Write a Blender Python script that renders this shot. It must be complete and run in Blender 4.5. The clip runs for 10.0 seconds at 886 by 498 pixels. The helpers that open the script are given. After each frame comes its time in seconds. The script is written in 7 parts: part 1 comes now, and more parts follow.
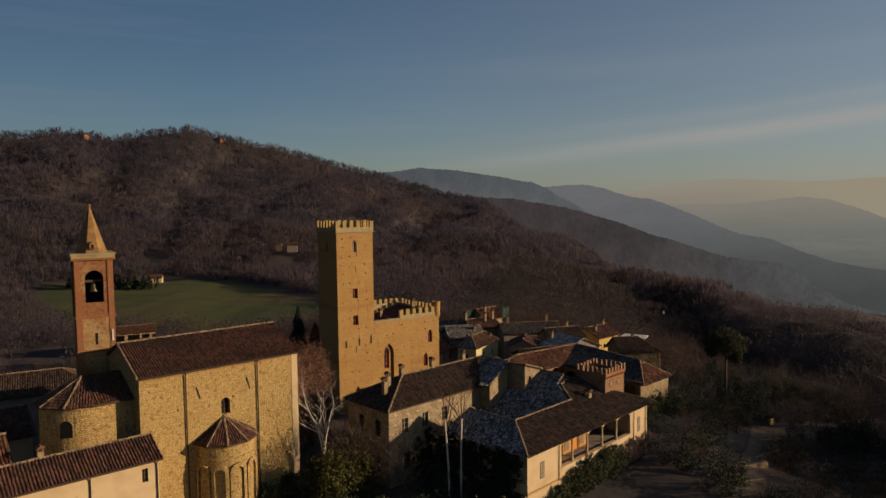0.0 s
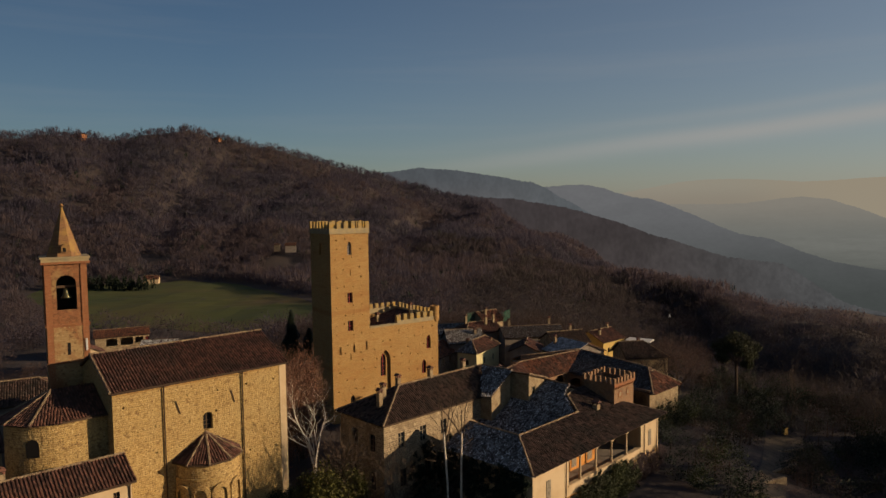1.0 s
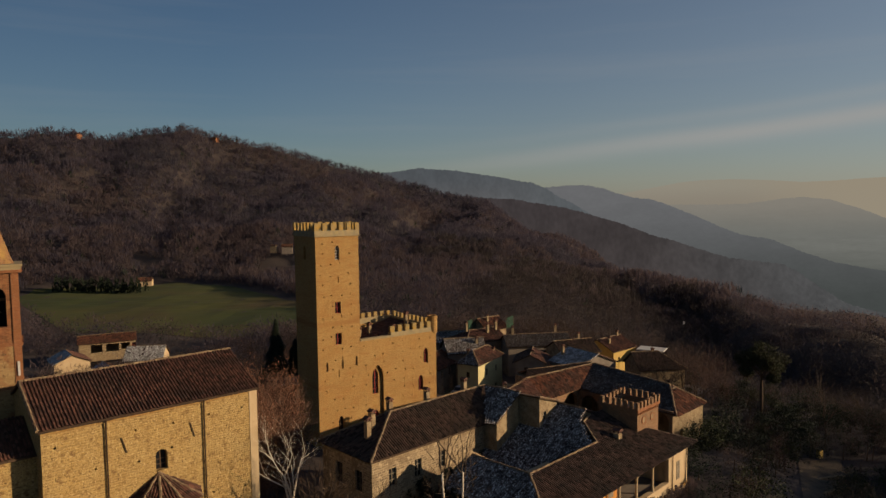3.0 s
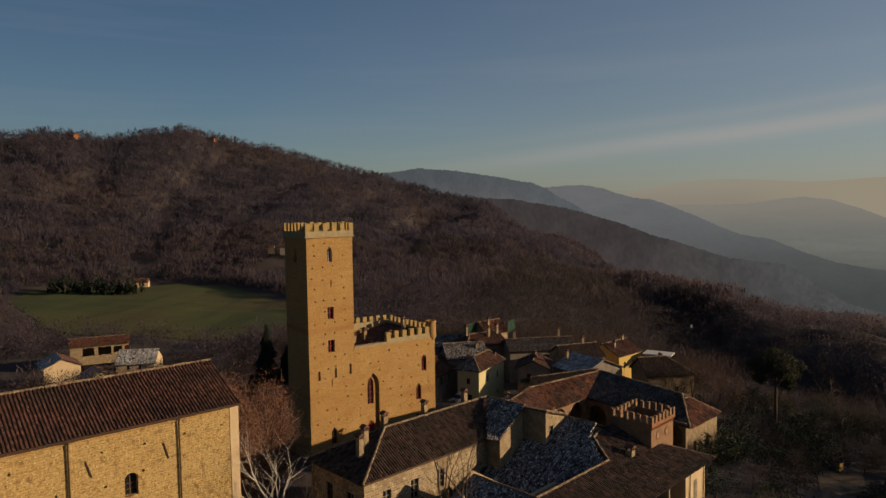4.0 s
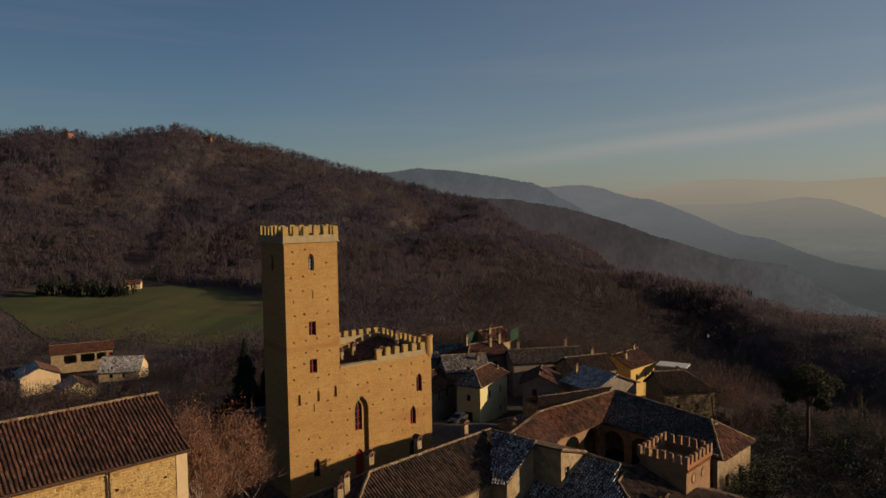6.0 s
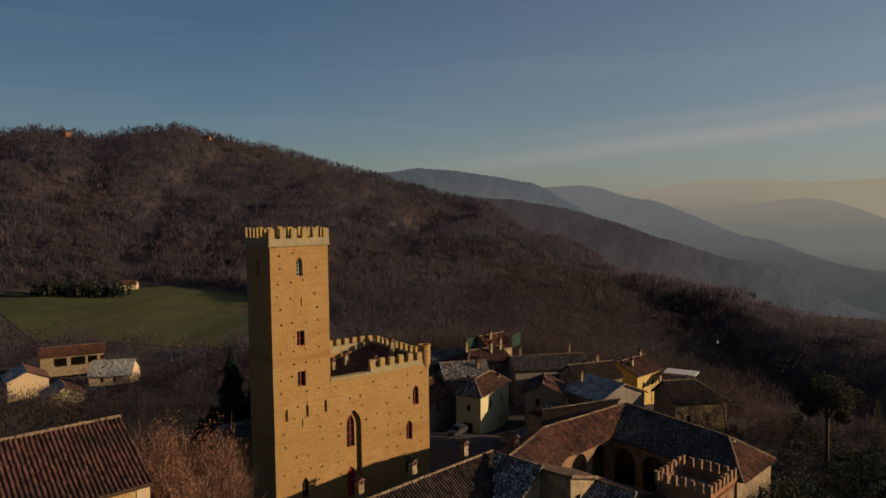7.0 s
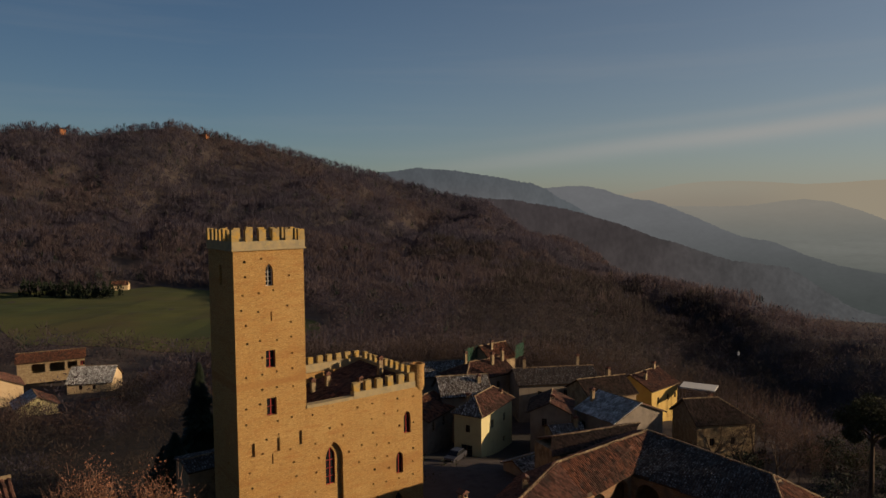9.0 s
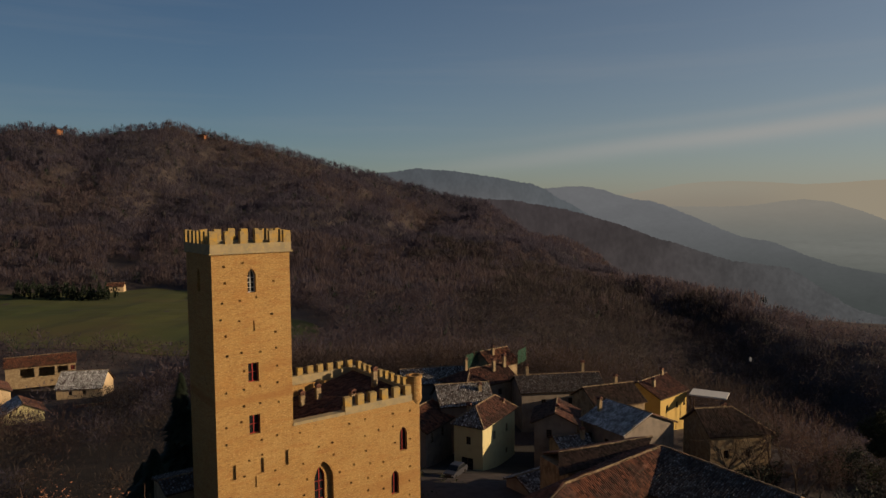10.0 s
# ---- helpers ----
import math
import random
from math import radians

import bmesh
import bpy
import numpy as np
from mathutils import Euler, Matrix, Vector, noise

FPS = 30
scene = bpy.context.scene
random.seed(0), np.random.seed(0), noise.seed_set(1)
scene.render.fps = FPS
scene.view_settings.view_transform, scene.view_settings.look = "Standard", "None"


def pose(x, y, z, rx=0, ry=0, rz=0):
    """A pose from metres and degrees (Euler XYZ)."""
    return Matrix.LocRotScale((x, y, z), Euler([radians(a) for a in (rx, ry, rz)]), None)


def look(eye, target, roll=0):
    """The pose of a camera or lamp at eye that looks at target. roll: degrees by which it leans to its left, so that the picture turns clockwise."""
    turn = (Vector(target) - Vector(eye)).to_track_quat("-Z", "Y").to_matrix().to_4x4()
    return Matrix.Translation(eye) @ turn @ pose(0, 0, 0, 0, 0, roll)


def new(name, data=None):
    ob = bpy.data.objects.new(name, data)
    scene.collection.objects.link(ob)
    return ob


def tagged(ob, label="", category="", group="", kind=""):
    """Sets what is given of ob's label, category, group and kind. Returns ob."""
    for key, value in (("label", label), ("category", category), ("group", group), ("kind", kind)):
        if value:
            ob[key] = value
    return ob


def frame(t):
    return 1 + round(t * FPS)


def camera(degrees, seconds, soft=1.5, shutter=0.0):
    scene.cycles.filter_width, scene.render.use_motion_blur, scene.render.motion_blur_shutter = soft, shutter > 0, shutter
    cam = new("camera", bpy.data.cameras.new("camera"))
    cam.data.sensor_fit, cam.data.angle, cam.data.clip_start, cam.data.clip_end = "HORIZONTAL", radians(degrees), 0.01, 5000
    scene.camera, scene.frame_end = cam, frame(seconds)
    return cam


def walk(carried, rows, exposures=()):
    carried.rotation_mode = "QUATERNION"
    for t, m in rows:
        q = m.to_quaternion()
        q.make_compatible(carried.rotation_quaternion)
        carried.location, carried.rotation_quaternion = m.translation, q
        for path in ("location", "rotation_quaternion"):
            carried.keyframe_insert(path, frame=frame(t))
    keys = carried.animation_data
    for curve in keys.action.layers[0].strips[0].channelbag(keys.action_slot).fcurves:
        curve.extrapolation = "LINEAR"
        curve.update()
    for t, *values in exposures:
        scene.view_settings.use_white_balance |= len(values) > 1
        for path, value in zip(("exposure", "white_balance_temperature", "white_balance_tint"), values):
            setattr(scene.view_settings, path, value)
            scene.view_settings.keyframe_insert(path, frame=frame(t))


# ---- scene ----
cam = camera(66.3, 10.0, soft=1.5)
PATH = [
    (0.0, 0.0, 0.0, 33.0, 0.0, -3.76, 0.71), (0.5, 0.03, 2.71, 32.99, -0.02, -3.76, 0.71),
    (1.0, 0.1, 5.46, 32.97, -0.03, -3.76, 0.72), (1.5, 0.16, 8.26, 32.95, -0.04, -3.75, 0.71),
    (2.0, 0.22, 11.09, 32.9, -0.03, -3.74, 0.72), (2.5, 0.25, 13.95, 32.84, -0.04, -3.72, 0.73),
    (4.0, 0.4, 22.43, 32.61, -0.08, -3.69, 0.8), (4.5, 0.45, 25.22, 32.6, -0.1, -3.68, 0.82),
    (5.0, 0.51, 28.05, 32.6, -0.11, -3.69, 0.83), (5.5, 0.59, 30.9, 32.62, -0.12, -3.69, 0.82),
    (7.0, 0.85, 39.64, 32.77, -0.13, -3.69, 0.65), (7.5, 0.95, 42.55, 32.74, -0.13, -3.69, 0.56),
    (8.0, 1.04, 45.46, 32.68, -0.15, -3.69, 0.48), (8.5, 1.13, 48.36, 32.59, -0.16, -3.69, 0.43),
    (9.0, 1.22, 51.25, 32.51, -0.17, -3.68, 0.44), (9.5, 1.26, 54.04, 32.42, -0.2, -3.65, 0.47),
    (10.0, 1.32, 56.76, 32.37, -0.21, -3.63, 0.51),
]
walk(cam, [(t, pose(x, y, z, 90 + p, r, w)) for t, x, y, z, w, p, r in PATH], [(0.0, 0.35, 6050, 12), (10.0, 0.35, 6050, 12)])

# ---- light ----
SUN_AZ, SUN_EL = -5.0, 13.5          # degrees: anticlockwise from +x, and above the horizon
world = bpy.data.worlds.new("world")
scene.world = world
world.use_nodes = True
wn, wl = world.node_tree.nodes, world.node_tree.links
wn.clear()


def wnode(kind, **k):
    nd = wn.new(kind)
    for a, b in k.items():
        if a == "inputs":
            for i, v in b.items():
                nd.inputs[i].default_value = v
        elif a == "op":
            nd.operation = b
    return nd


sky = wn.new("ShaderNodeTexSky")
sky.sky_type, sky.sun_disc = "NISHITA", False
sky.sun_elevation, sky.sun_rotation = radians(SUN_EL), radians(90 - SUN_AZ)
sky.air_density, sky.dust_density, sky.ozone_density = 1.0, 0.5, 2.5
coord = wn.new("ShaderNodeTexCoord")
# thin cirrus streaks: noise drawn out along the wind
turn = wn.new("ShaderNodeMapping")
turn.inputs["Rotation"].default_value = (0, radians(9.5), 0)
turn.inputs["Scale"].default_value = (1.2, 1.2, 22.0)
wl.new(coord.outputs["Generated"], turn.inputs["Vector"])
cir = wnode("ShaderNodeTexNoise", inputs={"Scale": 1.6, "Detail": 6.0, "Roughness": 0.55})
wl.new(turn.outputs[0], cir.inputs["Vector"])
ramp = wn.new("ShaderNodeValToRGB")
ramp.color_ramp.elements[0].position, ramp.color_ramp.elements[1].position = 0.52, 0.78
wl.new(cir.outputs["Fac"], ramp.inputs[0])
sepw = wn.new("ShaderNodeSeparateXYZ")
wl.new(coord.outputs["Generated"], sepw.inputs[0])


def wmath(op, a, b=None, c=None):
    nd = wn.new("ShaderNodeMath")
    nd.operation = op
    for i, v in enumerate((a, b, c)):
        if v is None:
            continue
        if isinstance(v, (int, float)):
            nd.inputs[i].default_value = v
        else:
            wl.new(v, nd.inputs[i])
    return nd.outputs[0]


# a long thin bank of cirrus that climbs to the right, softly frayed
wob = wnode("ShaderNodeTexNoise", inputs={"Scale": 3.0, "Detail": 5.0})
wl.new(coord.outputs["Generated"], wob.inputs["Vector"])
lvl = wmath("SUBTRACT", sepw.outputs[2], wmath("MULTIPLY", sepw.outputs[0], 0.097))
lvl = wmath("ADD", lvl, wmath("MULTIPLY", wmath("SUBTRACT", wob.outputs["Fac"], 0.5), 0.012))
off = wmath("DIVIDE", wmath("SUBTRACT", lvl, 0.054), 0.013)
bank = wmath("POWER", 2.718, wmath("MULTIPLY", wmath("MULTIPLY", off, off), -1.0))
off2 = wmath("DIVIDE", wmath("SUBTRACT", lvl, 0.082), 0.008)
bank2 = wmath("MULTIPLY", wmath("POWER", 2.718, wmath("MULTIPLY", wmath("MULTIPLY", off2, off2), -1.0)), 0.3)
fade = wn.new("ShaderNodeMapRange")
fade.inputs[1].default_value, fade.inputs[2].default_value = -0.1, 0.4
wl.new(sepw.outputs[0], fade.inputs[0])
ahead = wn.new("ShaderNodeMapRange")
ahead.inputs[1].default_value, ahead.inputs[2].default_value = 0.2, 0.6
wl.new(sepw.outputs[1], ahead.inputs[0])
bank = wmath("MULTIPLY", wmath("MULTIPLY", wmath("ADD", bank, bank2), fade.outputs[0]), ahead.outputs[0])
fac = wmath("ADD", wmath("MULTIPLY", ramp.outputs[0], 0.08), wmath("MULTIPLY", bank, 0.62))
mixc = wn.new("ShaderNodeMixRGB")
mixc.blend_type = "MIX"
wl.new(fac, mixc.inputs[0])
# a warm veil of haze that thickens towards the sun's side
veil = wn.new("ShaderNodeMapRange")
veil.inputs[1].default_value, veil.inputs[2].default_value, veil.inputs[3].default_value, veil.inputs[4].default_value = -0.3, 0.62, 0.0, 0.5
wl.new(sepw.outputs[0], veil.inputs[0])
mixv = wn.new("ShaderNodeMixRGB")
low_sky = wn.new("ShaderNodeMapRange")
low_sky.inputs[1].default_value, low_sky.inputs[2].default_value, low_sky.inputs[3].default_value, low_sky.inputs[4].default_value = 0.02, 0.36, 1.0, 0.3
wl.new(sepw.outputs[2], low_sky.inputs[0])
wl.new(wmath("MULTIPLY", veil.outputs[0], low_sky.outputs[0]), mixv.inputs[0])
dim = wn.new("ShaderNodeMapRange")
dim.interpolation_type = "SMOOTHSTEP"
dim.inputs[1].default_value, dim.inputs[2].default_value, dim.inputs[3].default_value, dim.inputs[4].default_value = -1.0, 0.05, 0.58, 1.04
wl.new(sepw.outputs[0], dim.inputs[0])
dimmed = wn.new("ShaderNodeMixRGB")
dimmed.blend_type, dimmed.inputs[0].default_value = "MULTIPLY", 1
wl.new(sky.outputs[0], dimmed.inputs[1])
wl.new(dim.outputs[0], dimmed.inputs[2])
wl.new(dimmed.outputs[0], mixv.inputs[1])
mixv.inputs[2].default_value = (5.7, 5.45, 4.7, 1)
wl.new(mixv.outputs[0], mixc.inputs[1])
mixc.inputs[2].default_value = (6.2, 5.7, 4.9, 1)
bg = wn.new("ShaderNodeBackground")
bg.inputs["Strength"].default_value = 0.046
wl.new(mixc.outputs[0], bg.inputs["Color"])
wl.new(bg.outputs[0], wn.new("ShaderNodeOutputWorld").inputs["Surface"])

sun = new("sun", bpy.data.lights.new("sun", "SUN"))
sun.data.energy, sun.data.angle, sun.data.color = 5.0, radians(0.6), (1.0, 0.72, 0.42)
_a, _e = radians(SUN_AZ), radians(SUN_EL)
sun.matrix_world = look((200 * math.cos(_a), 200 * math.sin(_a), 60), (0, 0, 60 - 200 * math.tan(_e)))


# ---- materials ----
COLOUR_SCALE = 0.64  # scales all base colours down so shade renders darker against the sun


def tint(c):
    return tuple(v * COLOUR_SCALE for v in c)


def material(name, base, rough=0.85, noises=(), bump=(), island=0.0, objrand=0.0, metal=0.0, coords="Object", waves=None):
    """base: linear RGB. noises: (scale, colour, low, high, stretch) layers mixed over the base. bump: (scale, strength, distance)."""
    m = bpy.data.materials.new(name)
    m.use_nodes = True
    n, l = m.node_tree.nodes, m.node_tree.links
    b = n["Principled BSDF"]
    b.inputs["Roughness"].default_value, b.inputs["Metallic"].default_value = rough, metal
    b.inputs["Specular IOR Level"].default_value = 0.25
    tc = n.new("ShaderNodeTexCoord")
    rgb = n.new("ShaderNodeRGB")
    rgb.outputs[0].default_value = (*tint(base), 1)
    cur = rgb.outputs[0]
    for lay in noises:
        scale, colour, low, high = lay[:4]
        mp = n.new("ShaderNodeMapping")
        mp.inputs["Scale"].default_value = lay[4] if len(lay) > 4 else (1, 1, 1)
        l.new(tc.outputs[coords], mp.inputs[0])
        t = n.new("ShaderNodeTexNoise")
        t.inputs["Scale"].default_value, t.inputs["Detail"].default_value = scale, 5
        l.new(mp.outputs[0], t.inputs["Vector"])
        r = n.new("ShaderNodeMapRange")
        r.inputs[1].default_value, r.inputs[2].default_value = low, high
        l.new(t.outputs["Fac"], r.inputs[0])
        mx = n.new("ShaderNodeMixRGB")
        l.new(r.outputs[0], mx.inputs[0])
        l.new(cur, mx.inputs[1])
        mx.inputs[2].default_value = (*tint(colour), 1)
        cur = mx.outputs[0]
    for amount, node, out in ((island, "ShaderNodeNewGeometry", "Random Per Island"), (objrand, "ShaderNodeObjectInfo", "Random")):
        if amount:
            g = n.new(node)
            r = n.new("ShaderNodeMapRange")
            r.inputs[3].default_value, r.inputs[4].default_value = 1 - amount, 1 + amount
            l.new(g.outputs[out], r.inputs[0])
            mx = n.new("ShaderNodeMixRGB")
            mx.blend_type, mx.inputs[0].default_value = "MULTIPLY", 1
            l.new(cur, mx.inputs[1])
            l.new(r.outputs[0], mx.inputs[2])
            cur = mx.outputs[0]
    l.new(cur, b.inputs["Base Color"])
    prev = None
    for scale, strength, dist in bump:
        t = n.new("ShaderNodeTexNoise")
        t.inputs["Scale"].default_value, t.inputs["Detail"].default_value = scale, 4
        l.new(tc.outputs[coords], t.inputs["Vector"])
        bp = n.new("ShaderNodeBump")
        bp.inputs["Strength"].default_value, bp.inputs["Distance"].default_value = strength, dist
        l.new(t.outputs["Fac"], bp.inputs["Height"])
        if prev:
            l.new(prev, bp.inputs["Normal"])
        prev = bp.outputs[0]
    if prev:
        l.new(prev, b.inputs["Normal"])
    return m


def masonry(name, brick, alt, mortar, w, h, joint, noises=(), bump=0.6, dist=0.02):
    """Coursed bricks or stones, w by h metres, on upright walls whatever way they face."""
    m = material(name, brick, 0.9, (), ())
    n, l = m.node_tree.nodes, m.node_tree.links
    b = n["Principled BSDF"]
    tc = n.new("ShaderNodeTexCoord")
    sep = n.new("ShaderNodeSeparateXYZ")
    l.new(tc.outputs["Object"], sep.inputs[0])
    add = n.new("ShaderNodeMath")
    l.new(sep.outputs[0], add.inputs[0])
    l.new(sep.outputs[1], add.inputs[1])
    com = n.new("ShaderNodeCombineXYZ")
    l.new(add.outputs[0], com.inputs[0])
    l.new(sep.outputs[2], com.inputs[1])
    warp = n.new("ShaderNodeTexNoise")
    warp.inputs["Scale"].default_value = 1.3
    l.new(tc.outputs["Object"], warp.inputs["Vector"])
    ws = n.new("ShaderNodeVectorMath")
    ws.operation = "SCALE"
    ws.inputs["Scale"].default_value = h * 0.9
    l.new(warp.outputs["Color"], ws.inputs[0])
    wa = n.new("ShaderNodeVectorMath")
    l.new(com.outputs[0], wa.inputs[0])
    l.new(ws.outputs[0], wa.inputs[1])
    br = n.new("ShaderNodeTexBrick")
    br.inputs["Color1"].default_value, br.inputs["Color2"].default_value, br.inputs["Mortar"].default_value = (*tint(brick), 1), (*tint(alt), 1), (*tint(mortar), 1)
    br.inputs["Scale"].default_value, br.inputs["Mortar Size"].default_value, br.inputs["Mortar Smooth"].default_value = 1, joint, 0.3
    br.inputs["Brick Width"].default_value, br.inputs["Row Height"].default_value = w, h
    l.new(wa.outputs[0], br.inputs["Vector"])
    cur = br.outputs["Color"]
    for scale, colour, low, high, *st in noises:
        mp = n.new("ShaderNodeMapping")
        mp.inputs["Scale"].default_value = st[0] if st else (1, 1, 1)
        l.new(tc.outputs["Object"], mp.inputs[0])
        t = n.new("ShaderNodeTexNoise")
        t.inputs["Scale"].default_value, t.inputs["Detail"].default_value = scale, 6
        l.new(mp.outputs[0], t.inputs["Vector"])
        r = n.new("ShaderNodeMapRange")
        r.inputs[1].default_value, r.inputs[2].default_value = low, high
        l.new(t.outputs["Fac"], r.inputs[0])
        mx = n.new("ShaderNodeMixRGB")
        l.new(r.outputs[0], mx.inputs[0])
        l.new(cur, mx.inputs[1])
        mx.inputs[2].default_value = (*tint(colour), 1)
        cur = mx.outputs[0]
    l.new(cur, b.inputs["Base Color"])
    t = n.new("ShaderNodeTexNoise")
    t.inputs["Scale"].default_value, t.inputs["Detail"].default_value = 4.0, 5
    l.new(tc.outputs["Object"], t.inputs["Vector"])
    mh = n.new("ShaderNodeMath")
    mh.operation = "SUBTRACT"
    l.new(t.outputs["Fac"], mh.inputs[0])
    l.new(br.outputs["Fac"], mh.inputs[1])
    bp = n.new("ShaderNodeBump")
    bp.inputs["Strength"].default_value, bp.inputs["Distance"].default_value = bump, dist
    l.new(mh.outputs[0], bp.inputs["Height"])
    l.new(bp.outputs[0], b.inputs["Normal"])
    return m


BRICK_CASTLE = masonry("castle_brick", (0.5, 0.288, 0.0864), (0.36, 0.192, 0.0576), (0.46, 0.317, 0.122), 0.42, 0.13, 0.02,
                       ((0.5, (0.44, 0.221, 0.0576), 0.5, 0.75), (0.25, (0.54, 0.355, 0.13), 0.5, 0.8), (0.9, (0.4, 0.2, 0.06), 0.5, 0.7, (0.5, 0.5, 3.0)), (3.2, (0.29, 0.15, 0.05), 0.53, 0.68, (0.8, 0.8, 3.4)), (5.5, (0.68, 0.46, 0.19), 0.55, 0.7, (0.8, 0.8, 3.0)), (9.0, (0.6, 0.403, 0.144), 0.57, 0.7, (1, 1, 1.6)), (8.0, (0.22, 0.115, 0.04), 0.58, 0.69, (0.7, 0.7, 3.0)), (0.18, (0.36, 0.173, 0.0504), 0.56, 0.7, (0.2, 0.2, 3))))
BAND = material("grey_lichen_stone", (0.42, 0.33, 0.18), 0.9, ((1.2, (0.30, 0.25, 0.16), 0.4, 0.7), (5, (0.5, 0.38, 0.14), 0.55, 0.75)), ((6, 0.5, 0.03),))
MERLON = material("lichen_brick", (0.40, 0.29, 0.12), 0.9, ((1.6, (0.52, 0.32, 0.06), 0.45, 0.65), (4, (0.26, 0.2, 0.12), 0.5, 0.75)), ((6, 0.6, 0.04),))
STONE_CHURCH = masonry("church_stone", (0.56, 0.375, 0.127), (0.4, 0.255, 0.088), (0.56, 0.395, 0.16), 0.5, 0.22, 0.035,
                       ((0.35, (0.54, 0.382, 0.151), 0.45, 0.7), (2.0, (0.28, 0.167, 0.063), 0.53, 0.68), (5.0, (0.74, 0.54, 0.24), 0.55, 0.67), (4.5, (0.17, 0.1, 0.042), 0.58, 0.66, (1, 1, 1.6)), (11.0, (0.15, 0.0882, 0.0378), 0.6, 0.7)), 1.0, 0.08)
BRICK_RED = masonry("red_brick", (0.40, 0.15, 0.06), (0.28, 0.10, 0.04), (0.36, 0.22, 0.12), 0.3, 0.09, 0.012,
                    ((0.9, (0.30, 0.13, 0.05), 0.45, 0.7), (4.0, (0.42, 0.24, 0.11), 0.6, 0.8)))
BRICK_SPIRE = masonry("spire_brick", (0.33, 0.17, 0.07), (0.22, 0.115, 0.05), (0.3, 0.2, 0.1), 0.4, 0.12, 0.012,
                      ((0.9, (0.4, 0.25, 0.07), 0.5, 0.7), (3.0, (0.18, 0.1, 0.05), 0.55, 0.72)))
BELL_BRICK = masonry("bell_tower_brick", (0.38, 0.15, 0.058), (0.2, 0.075, 0.03), (0.34, 0.2, 0.1), 0.34, 0.1, 0.014,
                     ((0.35, (0.38, 0.24, 0.1), 0.5, 0.62), (2.4, (0.2, 0.09, 0.04), 0.5, 0.66), (6.0, (0.46, 0.3, 0.14), 0.6, 0.74)))
BELL_STONE = masonry("bell_tower_stone", (0.52, 0.35, 0.15), (0.38, 0.23, 0.095), (0.42, 0.3, 0.15), 0.4, 0.14, 0.02,
                     ((0.6, (0.36, 0.17, 0.07), 0.48, 0.64), (3.0, (0.2, 0.11, 0.05), 0.55, 0.68), (5.0, (0.54, 0.38, 0.18), 0.56, 0.7)), 0.9, 0.04)
STONE_VILLA = masonry("villa_stone", (0.36, 0.26, 0.14), (0.26, 0.18, 0.1), (0.40, 0.30, 0.18), 0.45, 0.2, 0.03,
                      ((1.2, (0.44, 0.34, 0.2), 0.45, 0.62), (3, (0.18, 0.12, 0.07), 0.58, 0.75)), 0.8, 0.04)
CREAM = material("cream_plaster", (0.66, 0.50, 0.30), 0.9, ((0.5, (0.56, 0.41, 0.23), 0.45, 0.7), (3, (0.42, 0.3, 0.18), 0.62, 0.8)), ((14, 0.2, 0.01),))
ROUGH_STONE = masonry("rough_villa_stone", (0.44, 0.33, 0.19), (0.2, 0.145, 0.09), (0.5, 0.39, 0.24), 0.55, 0.26, 0.05,
                      noises=((0.55, (0.27, 0.195, 0.115), 0.48, 0.62), (2.2, (0.64, 0.51, 0.32), 0.54, 0.68)), bump=0.9, dist=0.04)
TURRET_BRICK = masonry("brown_turret_brick", (0.37, 0.2, 0.1), (0.24, 0.125, 0.06), (0.38, 0.27, 0.16), 0.3, 0.09, 0.014,
                       noises=((0.8, (0.2, 0.14, 0.09), 0.48, 0.68),), bump=0.7, dist=0.02)
OLD_PLASTER = material("weathered_plaster", (0.42, 0.31, 0.18), 0.92, ((0.8, (0.24, 0.17, 0.1), 0.45, 0.62), (3.5, (0.5, 0.4, 0.25), 0.55, 0.7), (0.6, (0.2, 0.13, 0.08), 0.6, 0.75, (3, 3, 0.6))), ((8, 0.5, 0.02),))
YELLOW_PLASTER = material("pale_yellow_plaster", (0.66, 0.58, 0.30), 0.9, ((0.8, (0.55, 0.47, 0.25), 0.5, 0.75),), ((14, 0.2, 0.01),))
OCHRE_PLASTER = material("ochre_plaster", (0.6, 0.42, 0.12), 0.9, ((0.9, (0.5, 0.3, 0.09), 0.5, 0.75),), ((14, 0.2, 0.01),))
GREY_PLASTER = material("grey_plaster", (0.30, 0.25, 0.20), 0.9, ((0.7, (0.2, 0.17, 0.14), 0.45, 0.7),), ((10, 0.3, 0.01),))
TILE = material("brown_roof_tile", (0.15, 0.066, 0.044), 0.85, ((0.35, (0.085, 0.045, 0.034), 0.45, 0.65), (2.2, (0.2, 0.12, 0.08), 0.6, 0.8), (1.1, (0.06, 0.045, 0.035), 0.58, 0.72)), (), island=0.55)
TILE_OLD = material("mossy_roof_tile", (0.088, 0.052, 0.038), 0.88, ((0.35, (0.055, 0.04, 0.03), 0.45, 0.65), (2.2, (0.15, 0.10, 0.07), 0.6, 0.8), (1.1, (0.045, 0.036, 0.028), 0.55, 0.7)), (), island=0.65)
TILE_RED = material("red_roof_tile", (0.19, 0.075, 0.04), 0.85, ((0.5, (0.1, 0.05, 0.034), 0.45, 0.62), (2.2, (0.26, 0.16, 0.1), 0.6, 0.8), (1.1, (0.07, 0.05, 0.038), 0.56, 0.7)), (), island=0.65)
TILE_FROST = material("frosted_roof_tile", (0.085, 0.062, 0.052), 0.8, ((1.3, (0.28, 0.27, 0.26), 0.46, 0.66), (6.0, (0.85, 0.82, 0.78), 0.5, 0.64), (0.5, (0.12, 0.1, 0.09), 0.56, 0.8)), (), island=0.6)
